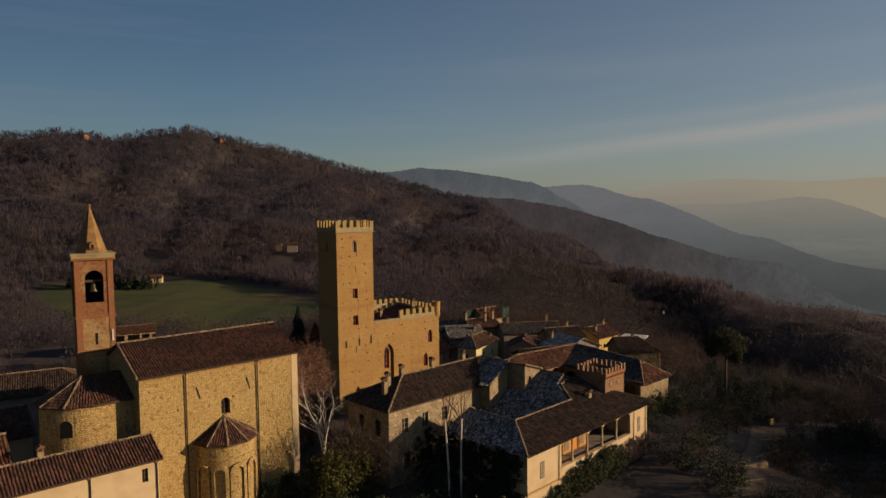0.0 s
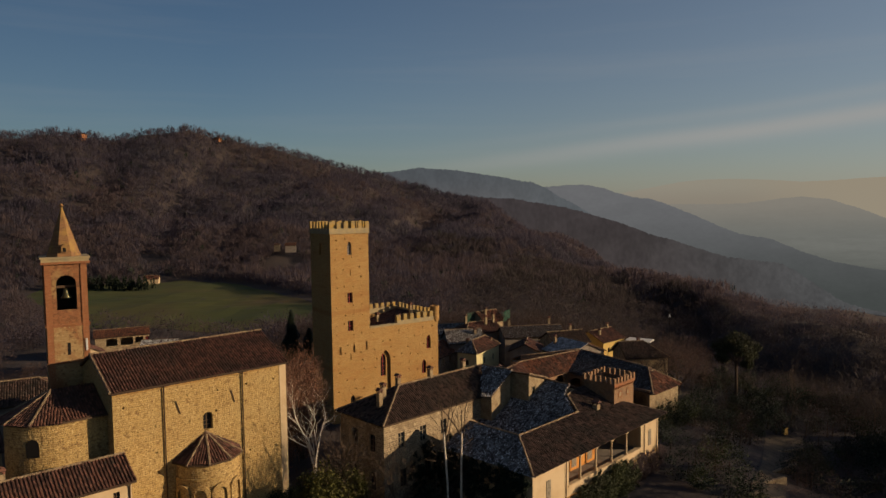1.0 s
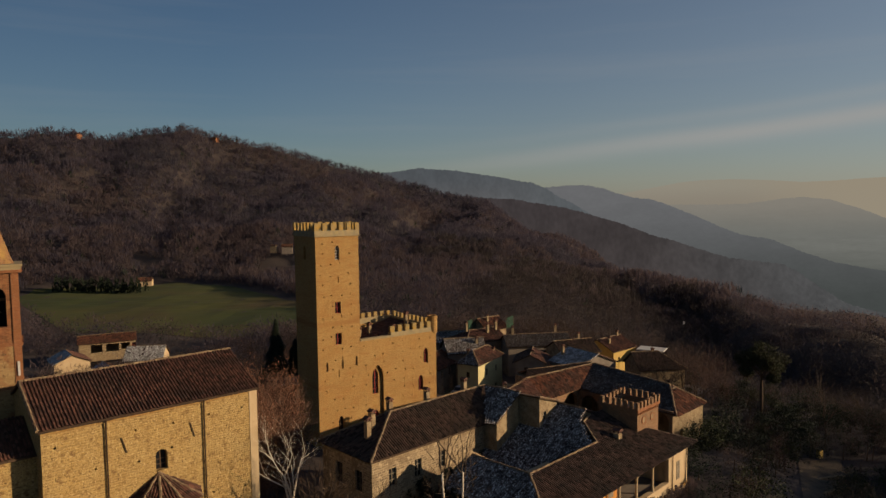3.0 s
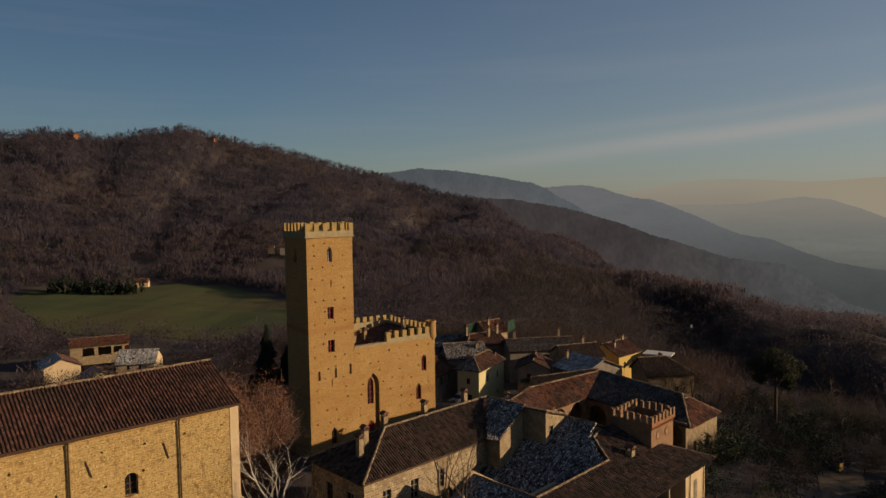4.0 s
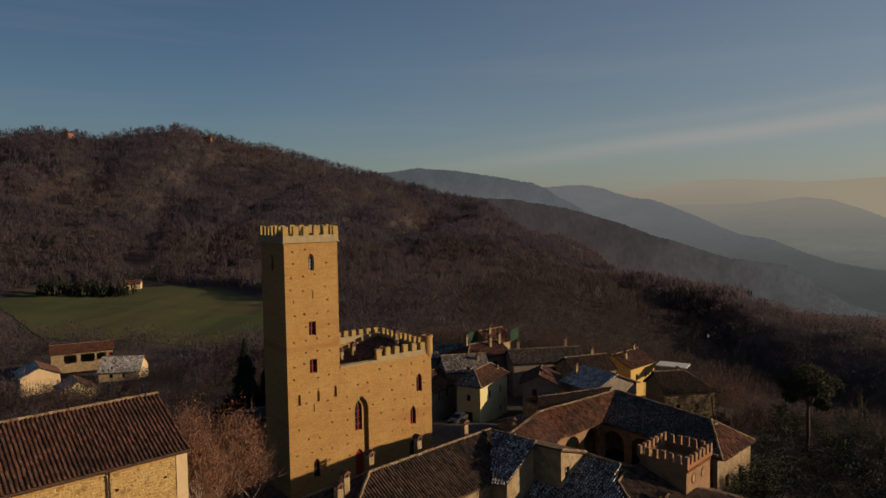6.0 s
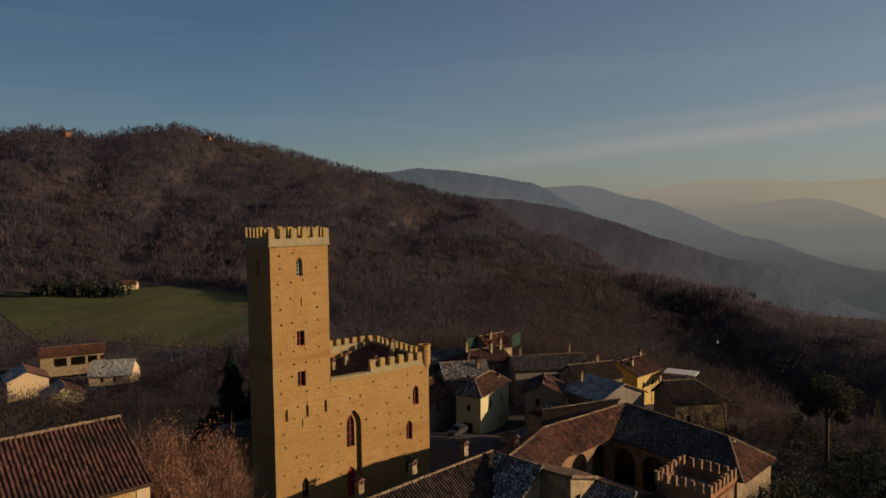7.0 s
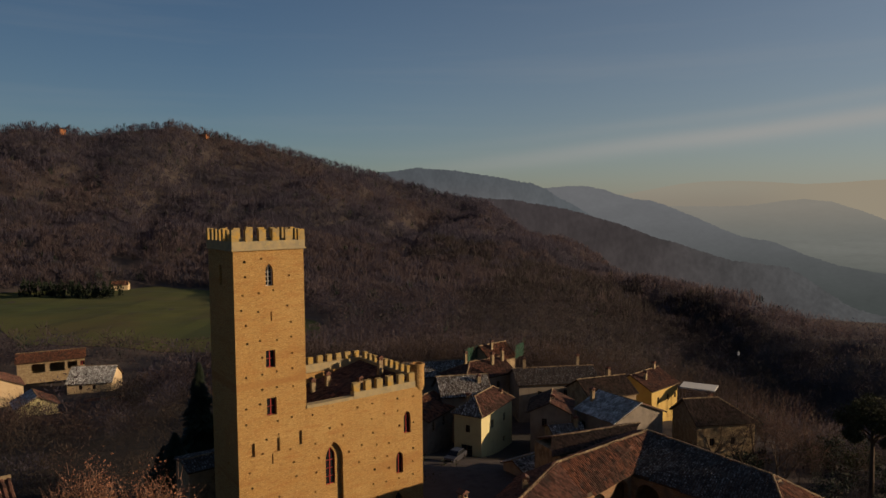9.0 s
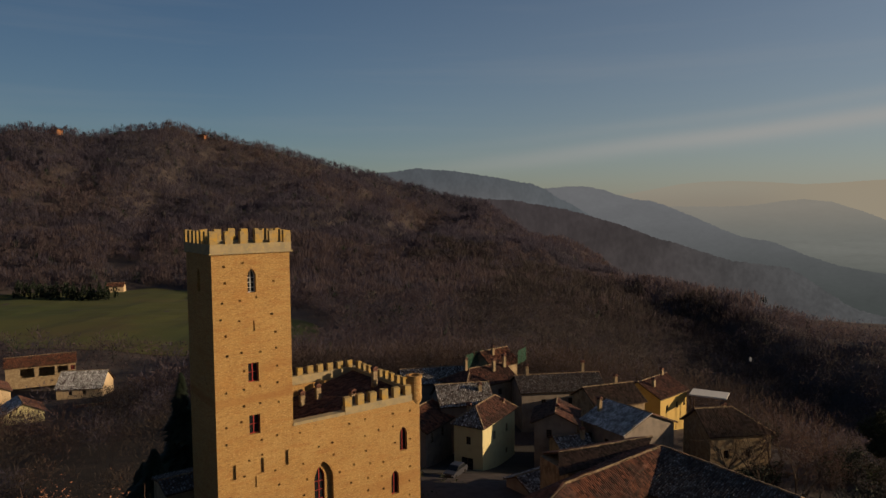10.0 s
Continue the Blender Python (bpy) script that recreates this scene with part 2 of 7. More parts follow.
TILE_THIN_FROST = material("thinly_frosted_tile", (0.075, 0.055, 0.047), 0.85, ((1.3, (0.14, 0.135, 0.13), 0.48, 0.7), (6.0, (0.5, 0.48, 0.46), 0.55, 0.7), (0.5, (0.07, 0.055, 0.05), 0.52, 0.75)), (), island=0.55)
FROST_LIGHT = material("frosted_pale_tile", (0.34, 0.33, 0.32), 0.8, ((0.9, (0.7, 0.7, 0.7), 0.42, 0.65), (5, (0.12, 0.1, 0.09), 0.58, 0.72)), (), island=0.35)
RIDGE = material("mortared_ridge_tile", (0.30, 0.22, 0.13), 0.9, ((2.0, (0.18, 0.11, 0.07), 0.45, 0.65),), ((9, 0.4, 0.02),), island=0.3)
# near-black: shade inside openings, and wheels, lamp pole and bin lid
DARK = material("near_black_shade_and_parts", (0.012, 0.010, 0.009), 0.95)
GLASS = material("dark_window_glass", (0.02, 0.022, 0.025), 0.12)
RED_PAINT = material("red_painted_wood", (0.36, 0.035, 0.03), 0.6, ((6, (0.24, 0.035, 0.025), 0.5, 0.7),))
WOOD = material("weathered_wood", (0.13, 0.08, 0.045), 0.8, ((3, (0.08, 0.05, 0.03), 0.45, 0.7, (8, 8, 1)),))
SHUTTER = material("shutter_grey_brown", (0.34, 0.29, 0.21), 0.75, ((4, (0.16, 0.12, 0.08), 0.45, 0.7),))
ORANGE_WALL = material("orange_loggia_plaster", (0.66, 0.29, 0.06), 0.9, ((0.8, (0.52, 0.22, 0.05), 0.45, 0.7),))
METAL = material("rusty_downpipe", (0.07, 0.045, 0.03), 0.6, ((3, (0.12, 0.06, 0.03), 0.5, 0.7),), metal=0.3)
WHITE = material("white_paint", (0.72, 0.70, 0.66), 0.7, ((3, (0.6, 0.57, 0.52), 0.5, 0.75),))
BRONZE = material("bronze_bell", (0.16, 0.14, 0.07), 0.45, ((4, (0.1, 0.13, 0.09), 0.5, 0.7),), metal=0.8)


# ---- builders ----
def mk(name, verts, faces, mat, parent=None, label="", smooth=False):
    me = bpy.data.meshes.new(name)
    me.from_pydata([tuple(v) for v in verts], [], [tuple(f) for f in faces])
    me.materials.append(mat)
    if smooth:
        me.polygons.foreach_set("use_smooth", [True] * len(me.polygons))
    me.update()
    ob = new(name, me)
    if parent:
        ob.parent = parent
    if label:
        ob["label"] = label
    return ob


def thing(name, x, y, z, ang, label, category, group="", kind=""):
    e = new(name)
    e.matrix_world = pose(x, y, z, 0, 0, ang)
    return tagged(e, label, category, group, kind)


class Shape:
    """Vertices and faces that grow into one mesh."""

    def __init__(self):
        self.v, self.f = [], []

    def add(self, vs, fs):
        k = len(self.v)
        self.v += [tuple(p) for p in vs]
        self.f += [tuple(i + k for i in f) for f in fs]
        return self

    def box(self, x0, y0, z0, x1, y1, z1, taper=0.0):
        t = taper
        v = [(x0, y0, z0), (x1, y0, z0), (x1, y1, z0), (x0, y1, z0), (x0 + t, y0 + t, z1), (x1 - t, y0 + t, z1), (x1 - t, y1 - t, z1), (x0 + t, y1 - t, z1)]
        return self.add(v, [(0, 3, 2, 1), (4, 5, 6, 7), (0, 1, 5, 4), (1, 2, 6, 5), (2, 3, 7, 6), (3, 0, 4, 7)])

    def tube(self, pts, radii, sides=6, caps=True):
        vs, fs = [], []
        for i, (p, r) in enumerate(zip(pts, radii)):
            p = Vector(p)
            d = (Vector(pts[min(i + 1, len(pts) - 1)]) - Vector(pts[max(i - 1, 0)])).normalized()
            a = d.orthogonal().normalized()
            b = d.cross(a)
            for k in range(sides):
                w = 2 * math.pi * k / sides
                vs.append(p + (a * math.cos(w) + b * math.sin(w)) * r)
        for i in range(len(pts) - 1):
            for k in range(sides):
                k2 = (k + 1) % sides
                fs.append((i * sides + k, i * sides + k2, (i + 1) * sides + k2, (i + 1) * sides + k))
        if caps:
            fs.append(tuple(range(sides))[::-1])
            fs.append(tuple((len(pts) - 1) * sides + k for k in range(sides)))
        return self.add(vs, fs)

    def lathe(self, x, y, prof, a0=0.0, a1=360.0, n=24):
        """Profile of (radius, z) turned about the upright through x, y."""
        full = abs(a1 - a0) >= 359.9
        m = n if full else n + 1
        vs = [(x + r * math.cos(radians(a0 + (a1 - a0) * k / n)), y + r * math.sin(radians(a0 + (a1 - a0) * k / n)), z) for r, z in prof for k in range(m)]
        fs = []
        for i in range(len(prof) - 1):
            for k in range(n):
                k2 = (k + 1) % m
                fs.append((i * m + k, i * m + k2, (i + 1) * m + k2, (i + 1) * m + k))
        return self.add(vs, fs)

    def make(self, name, mat, parent=None, label="", smooth=False):
        return mk(name, self.v, self.f, mat, parent, label, smooth)


def arch_points(w, h, kind, n=7):
    """Left half to right half of an opening's head, from the spring to the spring: 'round', 'pointed' or 'flat'."""
    if kind == "flat":
        return [(-w / 2, h), (w / 2, h)]
    if kind == "round":
        sp = h - w / 2
        return [(-w / 2 * math.cos(math.pi * i / (2 * n)), sp + w / 2 * math.sin(math.pi * i / (2 * n))) for i in range(2 * n + 1)]
    sp, r = h - w * 0.95, w * 1.15
    cx = r - w / 2
    top = math.acos(cx / r)
    k = (h - sp) / (r * math.sin(top))
    left = [(cx - r * math.cos(top * i / n), sp + k * r * math.sin(top * i / n)) for i in range(n + 1)]
    return left + [(-x, z) for x, z in left[-2::-1]]


def wall_face(sh, length, z0, z1, thick, holes):
    """A wall along +x, its front at y = 0, with openings through to a depth.
    holes: (x centre, z bottom, w, h, head kind, depth)."""
    def sheet(holes, y):
        rects = [(round(a - w / 2, 4), b, round(a + w / 2, 4), b + h) for a, b, w, h, k, d in holes]
        xs = sorted({0.0, length, *[r[0] for r in rects], *[r[2] for r in rects]})
        for xa, xb in zip(xs, xs[1:]):
            cuts = sorted((r[1], r[3]) for r in rects if r[0] < (xa + xb) / 2 < r[2])
            z = z0
            for lo, hi in cuts + [(z1, z1)]:
                if lo - z > 1e-4:
                    sh.add([(xa, y, z), (xb, y, z), (xb, y, lo), (xa, y, lo)], [(0, 1, 2, 3)])
                z = max(z, hi)

    sheet(holes, 0)
    open_holes = [h for h in holes if h[5] >= thick - 1e-6]
    sheet(open_holes, thick)
    for a, b, w, h, kind, d in holes:
        head = arch_points(w, h, kind)
        pts = [(-w / 2, 0)] + head + [(w / 2, 0)]
        n = len(pts)
        sh.add([(a + x, 0, b + z) for x, z in pts] + [(a + x, d, b + z) for x, z in pts], [(i, i + n, (i + 1) % n + n, (i + 1) % n) for i in range(n)])
        if kind != "flat":
            m = len(head) // 2
            left = [(-w / 2, h)] + head[:m + 1][::1]
            right = [(w / 2, h)] + head[m:][::-1]
            for y in ((0, thick) if d >= thick - 1e-6 else (0,)):
                sh.add([(a + x, y, b + z) for x, z in left], [tuple(range(len(left)))])
                sh.add([(a + x, y, b + z) for x, z in right], [tuple(range(len(right)))[::-1]])
    sh.add([(0, 0, z1), (length, 0, z1), (length, thick, z1), (0, thick, z1)], [(0, 1, 2, 3)])
    i, j = 0.005, length - 0.005  # end faces stand back from the neighbouring wall's face
    sh.add([(i, 0, z0), (i, 0, z1), (i, thick, z1), (i, thick, z0)], [(0, 1, 2, 3)])
    sh.add([(j, 0, z0), (j, 0, z1), (j, thick, z1), (j, thick, z0)], [(3, 2, 1, 0)])
    return sh


def placed(sh, m):
    sh.v = [tuple(m @ Vector(p)) for p in sh.v]
    return sh


def window(parent, x, z, w, h, kind, depth, frame_mat=WOOD, m=None, bars=(1, 2), name="window"):
    """A glazed window set back in its opening: glass, frame and bars."""
    m = m or Matrix.Identity(4)
    head = arch_points(w, h, kind)
    pts = [(-w / 2, 0)] + head + [(w / 2, 0)]
    g = placed(Shape().add([(x + a, depth, z + b) for a, b in pts], [tuple(range(len(pts)))]), m)
    glass = g.make(name, GLASS, parent)
    fr = Shape()
    t = min(0.08, w * 0.12)
    n = len(pts)
    cx, cz = 0, h * 0.45
    inner = [(a * (1 - 2 * t / w), cz + (b - cz) * (1 - 2 * t / h)) for a, b in pts]
    vs = [(x + a, depth - 0.05, z + b) for a, b in pts] + [(x + a, depth - 0.05, z + b) for a, b in inner]
    fr.add(vs, [(i, (i + 1) % n, (i + 1) % n + n, i + n) for i in range(n)])
    hh = h - (w * 0.5 if kind != "flat" else 0)
    for i in range(1, bars[0] + 1):
        xx = x - w / 2 + w * i / (bars[0] + 1)
        fr.box(xx - t / 2, depth - 0.07, z + t, xx + t / 2, depth - 0.012, z + h - t * (1 if kind == "flat" else 1.6))
    for j in range(1, bars[1] + 1):
        zz = z + hh * j / (bars[1] + 1)
        fr.box(x - w / 2 + t, depth - 0.06, zz - t / 3, x + w / 2 - t, depth - 0.015, zz + t / 3)
    placed(fr, m).make("window_frame", frame_mat, glass)
    return glass


def tiles_on(poly, pitch=0.27, step=0.42, seed=0):
    """Barrel tiles in rows down the slope of a flat polygon. Returns vertices and faces."""
    rng = np.random.default_rng(seed)
    P = np.array(poly, float)
    n = np.cross(P[1] - P[0], P[2] - P[0])
    n /= np.linalg.norm(n)
    if n[2] < 0:
        n = -n
    down = np.array([n[0] * n[2], n[1] * n[2], -(n[0] ** 2 + n[1] ** 2)])
    down /= np.linalg.norm(down)
    side = np.cross(n, down)
    o = P[0]
    q = np.stack([(P - o) @ side, (P - o) @ down], 1)
    lo, hi = q.min(0), q.max(0)
    a = np.arange(lo[0] + pitch / 2, hi[0], pitch)
    b = np.arange(lo[1] + step * 0.3, hi[1] + step * 0.3, step)
    A, B = np.meshgrid(a, b, indexing="ij")
    A, B = A.ravel(), B.ravel()
    inside = np.ones(len(A), bool)
    cx = q.mean(0)
    for i in range(len(q)):
        p, r = q[i], q[(i + 1) % len(q)]
        e = r - p
        s = np.sign(e[0] * (cx[1] - p[1]) - e[1] * (cx[0] - p[0]))
        inside &= s * (e[0] * (B - p[1]) - e[1] * (A - p[0])) / np.hypot(*e) > -0.06
    A, B = A[inside], B[inside]
    k = len(A)
    A = A + rng.normal(0, pitch * 0.05, k)
    B = B + rng.normal(0, step * 0.06, k)
    lift = rng.normal(0, 0.008, k)
    skew = rng.normal(0, 0.012, k)
    r0, r1 = pitch * 0.43, pitch * 0.33
    rings = []
    for rad, off, up, sk in ((r1, -step * 0.58, 0.0, -1), (r0, step * 0.58, 0.035, 1)):
        for w in (0, 60, 120, 180):
            c, s = math.cos(radians(w)) * rad, math.sin(radians(w)) * rad * 0.85
            pt = o + np.outer(A + c + skew * sk, side) + np.outer(B + off, down) + np.outer(lift + up + s + 0.01, n)
            rings.append(pt)
    V = np.stack(rings, 1).reshape(-1, 3)
    base = (np.arange(k) * 8)[:, None]
    F = np.concatenate([base + np.array(f) for f in ((0, 1, 5, 4), (1, 2, 6, 5), (2, 3, 7, 6))])
    return V, F


def roof(parent, polys, mats, ridges=(), thick=0.14, pitch=0.27, step=0.42, seed=1, name="roof", label=""):
    """A roof of flat slopes: a slab each, barrel tiles on them, and capped ridges."""
    if not isinstance(mats, (list, tuple)):
        mats = [mats] * len(polys)
    flat, kept = [], []
    for p, mt in zip(polys, mats):
        q = [Vector(v) for v in p]
        nv = (q[1] - q[0]).cross(q[2] - q[0]).normalized()
        bent = len(q) == 4 and abs((q[3] - q[0]).dot(nv)) > 0.08
        for piece in ((p[:3], [p[0], p[2], p[3]]) if bent else (p,)):
            flat.append(piece)
            kept.append(mt)
    polys, mats = flat, kept
    slab, slabs = Shape(), []
    for p in polys:
        k = len(p)
        if len(polys) > 4:
            slab = Shape()
            slabs.append(slab)
        slab.add([(a, b, c) for a, b, c in p] + [(a, b, c - thick) for a, b, c in p],
                 [tuple(range(k)), tuple(range(2 * k - 1, k - 1, -1))] + [(i, i + k, (i + 1) % k + k, (i + 1) % k) for i in range(k)])
    top = (slabs or [slab])[0].make(name, WOOD_EAVE, parent, label)
    for sl in slabs[1:]:
        sl.make(name, WOOD_EAVE, parent, label)
    for mat in dict.fromkeys(mats):
        vs, fs, c = [], [], 0
        for i, p in enumerate(polys):
            if mats[i] is mat:
                v, f = tiles_on(p, pitch, step, seed + i)
                vs.append(v)
                fs.append(f + c)
                c += len(v)
        if c:
            me = bpy.data.meshes.new("roof_tiles")
            me.from_pydata(np.concatenate(vs), [], np.concatenate(fs).tolist())
            me.materials.append(mat)
            ob = new("roof_tiles", me)
            ob.parent = top
            tagged(ob, kind="stuff")
    if ridges:
        rs = Shape()
        rnd = random.Random(seed)
        for a, b in ridges:
            a, b = Vector(a), Vector(b)
            n = max(1, int((b - a).length / 0.45))
            for i in range(n):
                p, q = a.lerp(b, i / n), a.lerp(b, (i + 1.12) / n)
                j = Vector((rnd.gauss(0, 0.015), rnd.gauss(0, 0.015), rnd.gauss(0, 0.012) + 0.04))
                rs.tube([p + j, q + j], [0.15, 0.125], 7)
        tagged(rs.make("ridge_cap", RIDGE, top), kind="stuff")
    return top


WOOD_EAVE = material("eave_timber", (0.10, 0.06, 0.035), 0.85, ((5, (0.06, 0.04, 0.025), 0.45, 0.7),))


def hip_polys(L, W, ze, rise, over=0.4, hips=(True, True), run=None):
    """Slopes and ridge lines of a roof over L by W from the corner 0, 0: front, back, left, right; hipped or gabled ends."""
    x0, x1, y0, y1 = -over, L + over, -over, W + over
    zl = ze - over * rise / (W / 2)
    zt = ze + rise
    h = (run or W / 2)
    a = (h if hips[0] else x0, W / 2, zt)
    b = (L - h if hips[1] else x1, W / 2, zt)
    c = [(x0, y0, zl), (x1, y0, zl), (x1, y1, zl), (x0, y1, zl)]
    polys = [[c[0], c[1], b, a], [c[2], c[3], a, b]]
    ridges = [(a, b)]
    if hips[0]:
        polys.append([c[3], c[0], a])
        ridges += [(a, c[0]), (a, c[3])]
    if hips[1]:
        polys.append([c[1], c[2], b])
        ridges += [(b, c[1]), (b, c[2])]
    return polys, ridges


def merlons(parent, mat, p, q, n, w, h, t, z, inward):
    """n upright merlons between p and q, of width w and thickness t towards inward, each a part of its own."""
    p, q, inward = Vector((*p, 0)), Vector((*q, 0)), Vector((*inward, 0)).normalized()
    u = (q - p).normalized()
    gap = ((q - p).length - w) / max(n - 1, 1)
    rnd = random.Random(int(z * 10 + n))
    for i in range(n):
        a = p + u * gap * i
        b = a + u * w
        hh = h * rnd.uniform(0.9, 1.04)
        c = [a, b, b + inward * t, a + inward * t]
        vs = [(k.x, k.y, z - 0.02) for k in c] + [(k.x + rnd.gauss(0, .02), k.y + rnd.gauss(0, .02), z + hh + rnd.gauss(0, .03)) for k in c]
        mk("merlon", vs, [(0, 1, 5, 4), (1, 2, 6, 5), (2, 3, 7, 6), (3, 0, 4, 7), (4, 5, 6, 7)], mat, parent)


def chimney(parent, x, y, z, h=1.3, w=0.55, mat=None, cap=True):
    """A chimney stack with a little tiled hat on four stubs."""
    mat = mat or STONE_VILLA
    s = Shape().box(x - w / 2, y - w / 2, z - 0.8, x + w / 2, y + w / 2, z + h)
    st = s.make("chimney", mat, parent)
    if cap:
        c = Shape()
        for i in (-1, 1):
            for j in (-1, 1):
                c.box(x + i * w * .38 - .07, y + j * w * .38 - .07, z + h, x + i * w * .38 + .07, y + j * w * .38 + .07, z + h + .28)
        k = w * .68
        c.box(x - k, y - k, z + h + .28, x + k, y + k, z + h + .36)
        c.add([(x - k, y - k, z + h + .36), (x + k, y - k, z + h + .36), (x + k, y + k, z + h + .36), (x - k, y + k, z + h + .36), (x, y - k, z + h + .58), (x, y + k, z + h + .58)],
              [(0, 1, 4), (1, 2, 5, 4), (2, 3, 5), (3, 0, 4, 5)])
        c.make("chimney_cap", TILE, st)
    return st


def house(name, x, y, ang, L, W, zg, ze, rise, wall_mat, roof_mats, label, hips=(False, False), over=0.45, turned=False,
          front=(), left=(), run=None, pitch=0.3, seed=3, chimneys=(), group="", right=(), voids=(), roofed=True):
    """A house on a corner at x, y: front along its own x, left side along its own y. front and left hold windows
    (along, bottom above the ground, w, h, kind). turned: the ridge runs front to back."""
    e = thing(name, x, y, zg, ang, label, "house", group)
    H = ze - zg
    T = 0.45
    mk_f = wall_face(Shape(), L, -3, H, T, [(a, b, w, h, k, 0.25) for a, b, w, h, k, *_ in front] + list(voids))
    wf = mk_f.make("wall", wall_mat, e)
    for a, b, w, h, k, *fm in front:
        window(wf, a, b, w, h, k, 0.22, fm[0] if fm else WOOD)
    ml = Matrix.Translation((0, W, 0)) @ Matrix.Rotation(radians(-90), 4, "Z")
    sl = placed(wall_face(Shape(), W - T, -3, H, T, [(W - a, b, w, h, k, 0.25) for a, b, w, h, k, *_ in left]), ml)
    wl_ = sl.make("wall", wall_mat, e)
    for a, b, w, h, k, *fm in left:
        window(wl_, W - a, b, w, h, k, 0.22, fm[0] if fm else WOOD, ml)
    mr = Matrix.Translation((L, T, 0)) @ Matrix.Rotation(radians(90), 4, "Z")
    wr_ = placed(wall_face(Shape(), W - T, -3, H, T, [(a - T, b, w, h, k, 0.25) for a, b, w, h, k, *_ in right]), mr).make("wall", wall_mat, e)
    for a, b, w, h, k, *fm in right:
        window(wr_, a - T, b, w, h, k, 0.22, fm[0] if fm else WOOD, mr)
    placed(wall_face(Shape(), L - 2 * T, -3, H, T, []), Matrix.Translation((L - T, W, 0)) @ Matrix.Rotation(math.pi, 4, "Z")).make("wall", wall_mat, e)
    if turned:
        polys, ridges = hip_polys(W, L, H, rise, over, hips, run)
        flip = lambda p: (p[1], p[0], p[2])
        polys = [[flip(p) for p in q][::-1] for q in polys]
        ridges = [(flip(a), flip(b)) for a, b in ridges]
    else:
        polys, ridges = hip_polys(L, W, H, rise, over, hips, run)
    if not isinstance(roof_mats, (list, tuple)):
        roof_mats = [roof_mats]
    mats = [roof_mats[min(i, len(roof_mats) - 1)] for i in range(len(polys))]
    if roofed:
        roof(e, polys, mats, ridges, pitch=pitch, seed=seed)
    if not roofed:
        pass
    elif turned:
        for k, hp in ((0.02, hips[0]), (W - 0.02, hips[1])):
            if not hp:
                Shape().add([(0, k, H), (L, k, H), (L / 2, k, H + rise - 0.1)], [(0, 1, 2)]).make("gable", wall_mat, e)
    else:
        for k, hp in ((0.02, hips[0]), (L - 0.02, hips[1])):
            if not hp:
                Shape().add([(k, 0, H), (k, W, H), (k, W / 2, H + rise - 0.1)], [(0, 1, 2)]).make("gable", wall_mat, e)
    for cx, cy, cz, ch in chimneys:
        chimney(e, cx, cy, cz - zg, ch)
    return e


# ---- ground and distance ----
CREST_AZ = (-180, -120, -60, -33, -29.9, -27.8, -25.5, -23.4, -20.2, -18.2, -15.7, -13.1, -10, -7.8, -6, -3.7, -1, 1.8, 3.7, 4.8, 6.9, 8.7, 11.8, 14.7, 18, 25, 45, 90, 180)
CREST_EL = (-6, -2, 4.5, 5.45, 5.75, 5.72, 5.52, 5.91, 6.33, 5.78, 5.3, 4.71, 3.91, 3.27, 2.85, 2.13, 1.36, 0.72, 0.4, -0.5, -2.2, -3.3, -4.6, -5.7, -8, -11, -11, -10, -6)
CREST_R = (900, 900, 1000, 1050, 1060, 1065, 1080, 1090, 1110, 1115, 1120, 1130, 1140, 1150, 1160, 1160, 1160, 1150, 1130, 1110, 1080, 1050, 1000, 950, 900, 850, 800, 800, 900)
# the wooded spur that closes the valley behind the village
SPUR_AZ = (-12, -6, -0.1, 4.5, 9.2, 14.5, 18.9, 23.6, 27.5, 31.1, 36, 45)
SPUR_EL = (-8.5, -7.4, -6.5, -5.9, -5.2, -5.46, -5.92, -7.13, -8.18, -8.41, -9.2, -10)
SPUR_R = (820, 800, 760, 725, 690, 632, 555, 450, 400, 370, 350, 330)


def smooth(a, b, x):
    t = np.clip((x - a) / (b - a), 0, 1)
    return t * t * (3 - 2 * t)


def waves(x, y, scale, seed):
    """A cheap smooth noise from a few turned sines."""
    rng = np.random.default_rng(seed)
    z = 0 * x
    for i in range(7):
        w, ph, f = rng.uniform(0, 6.28), rng.uniform(0, 6.28), (0.6 + 0.45 * i) / scale
        z = z + np.sin((x * np.cos(w) + y * np.sin(w)) * f * 6.28 + ph) / (1 + 0.7 * i)
    return z / 2.2


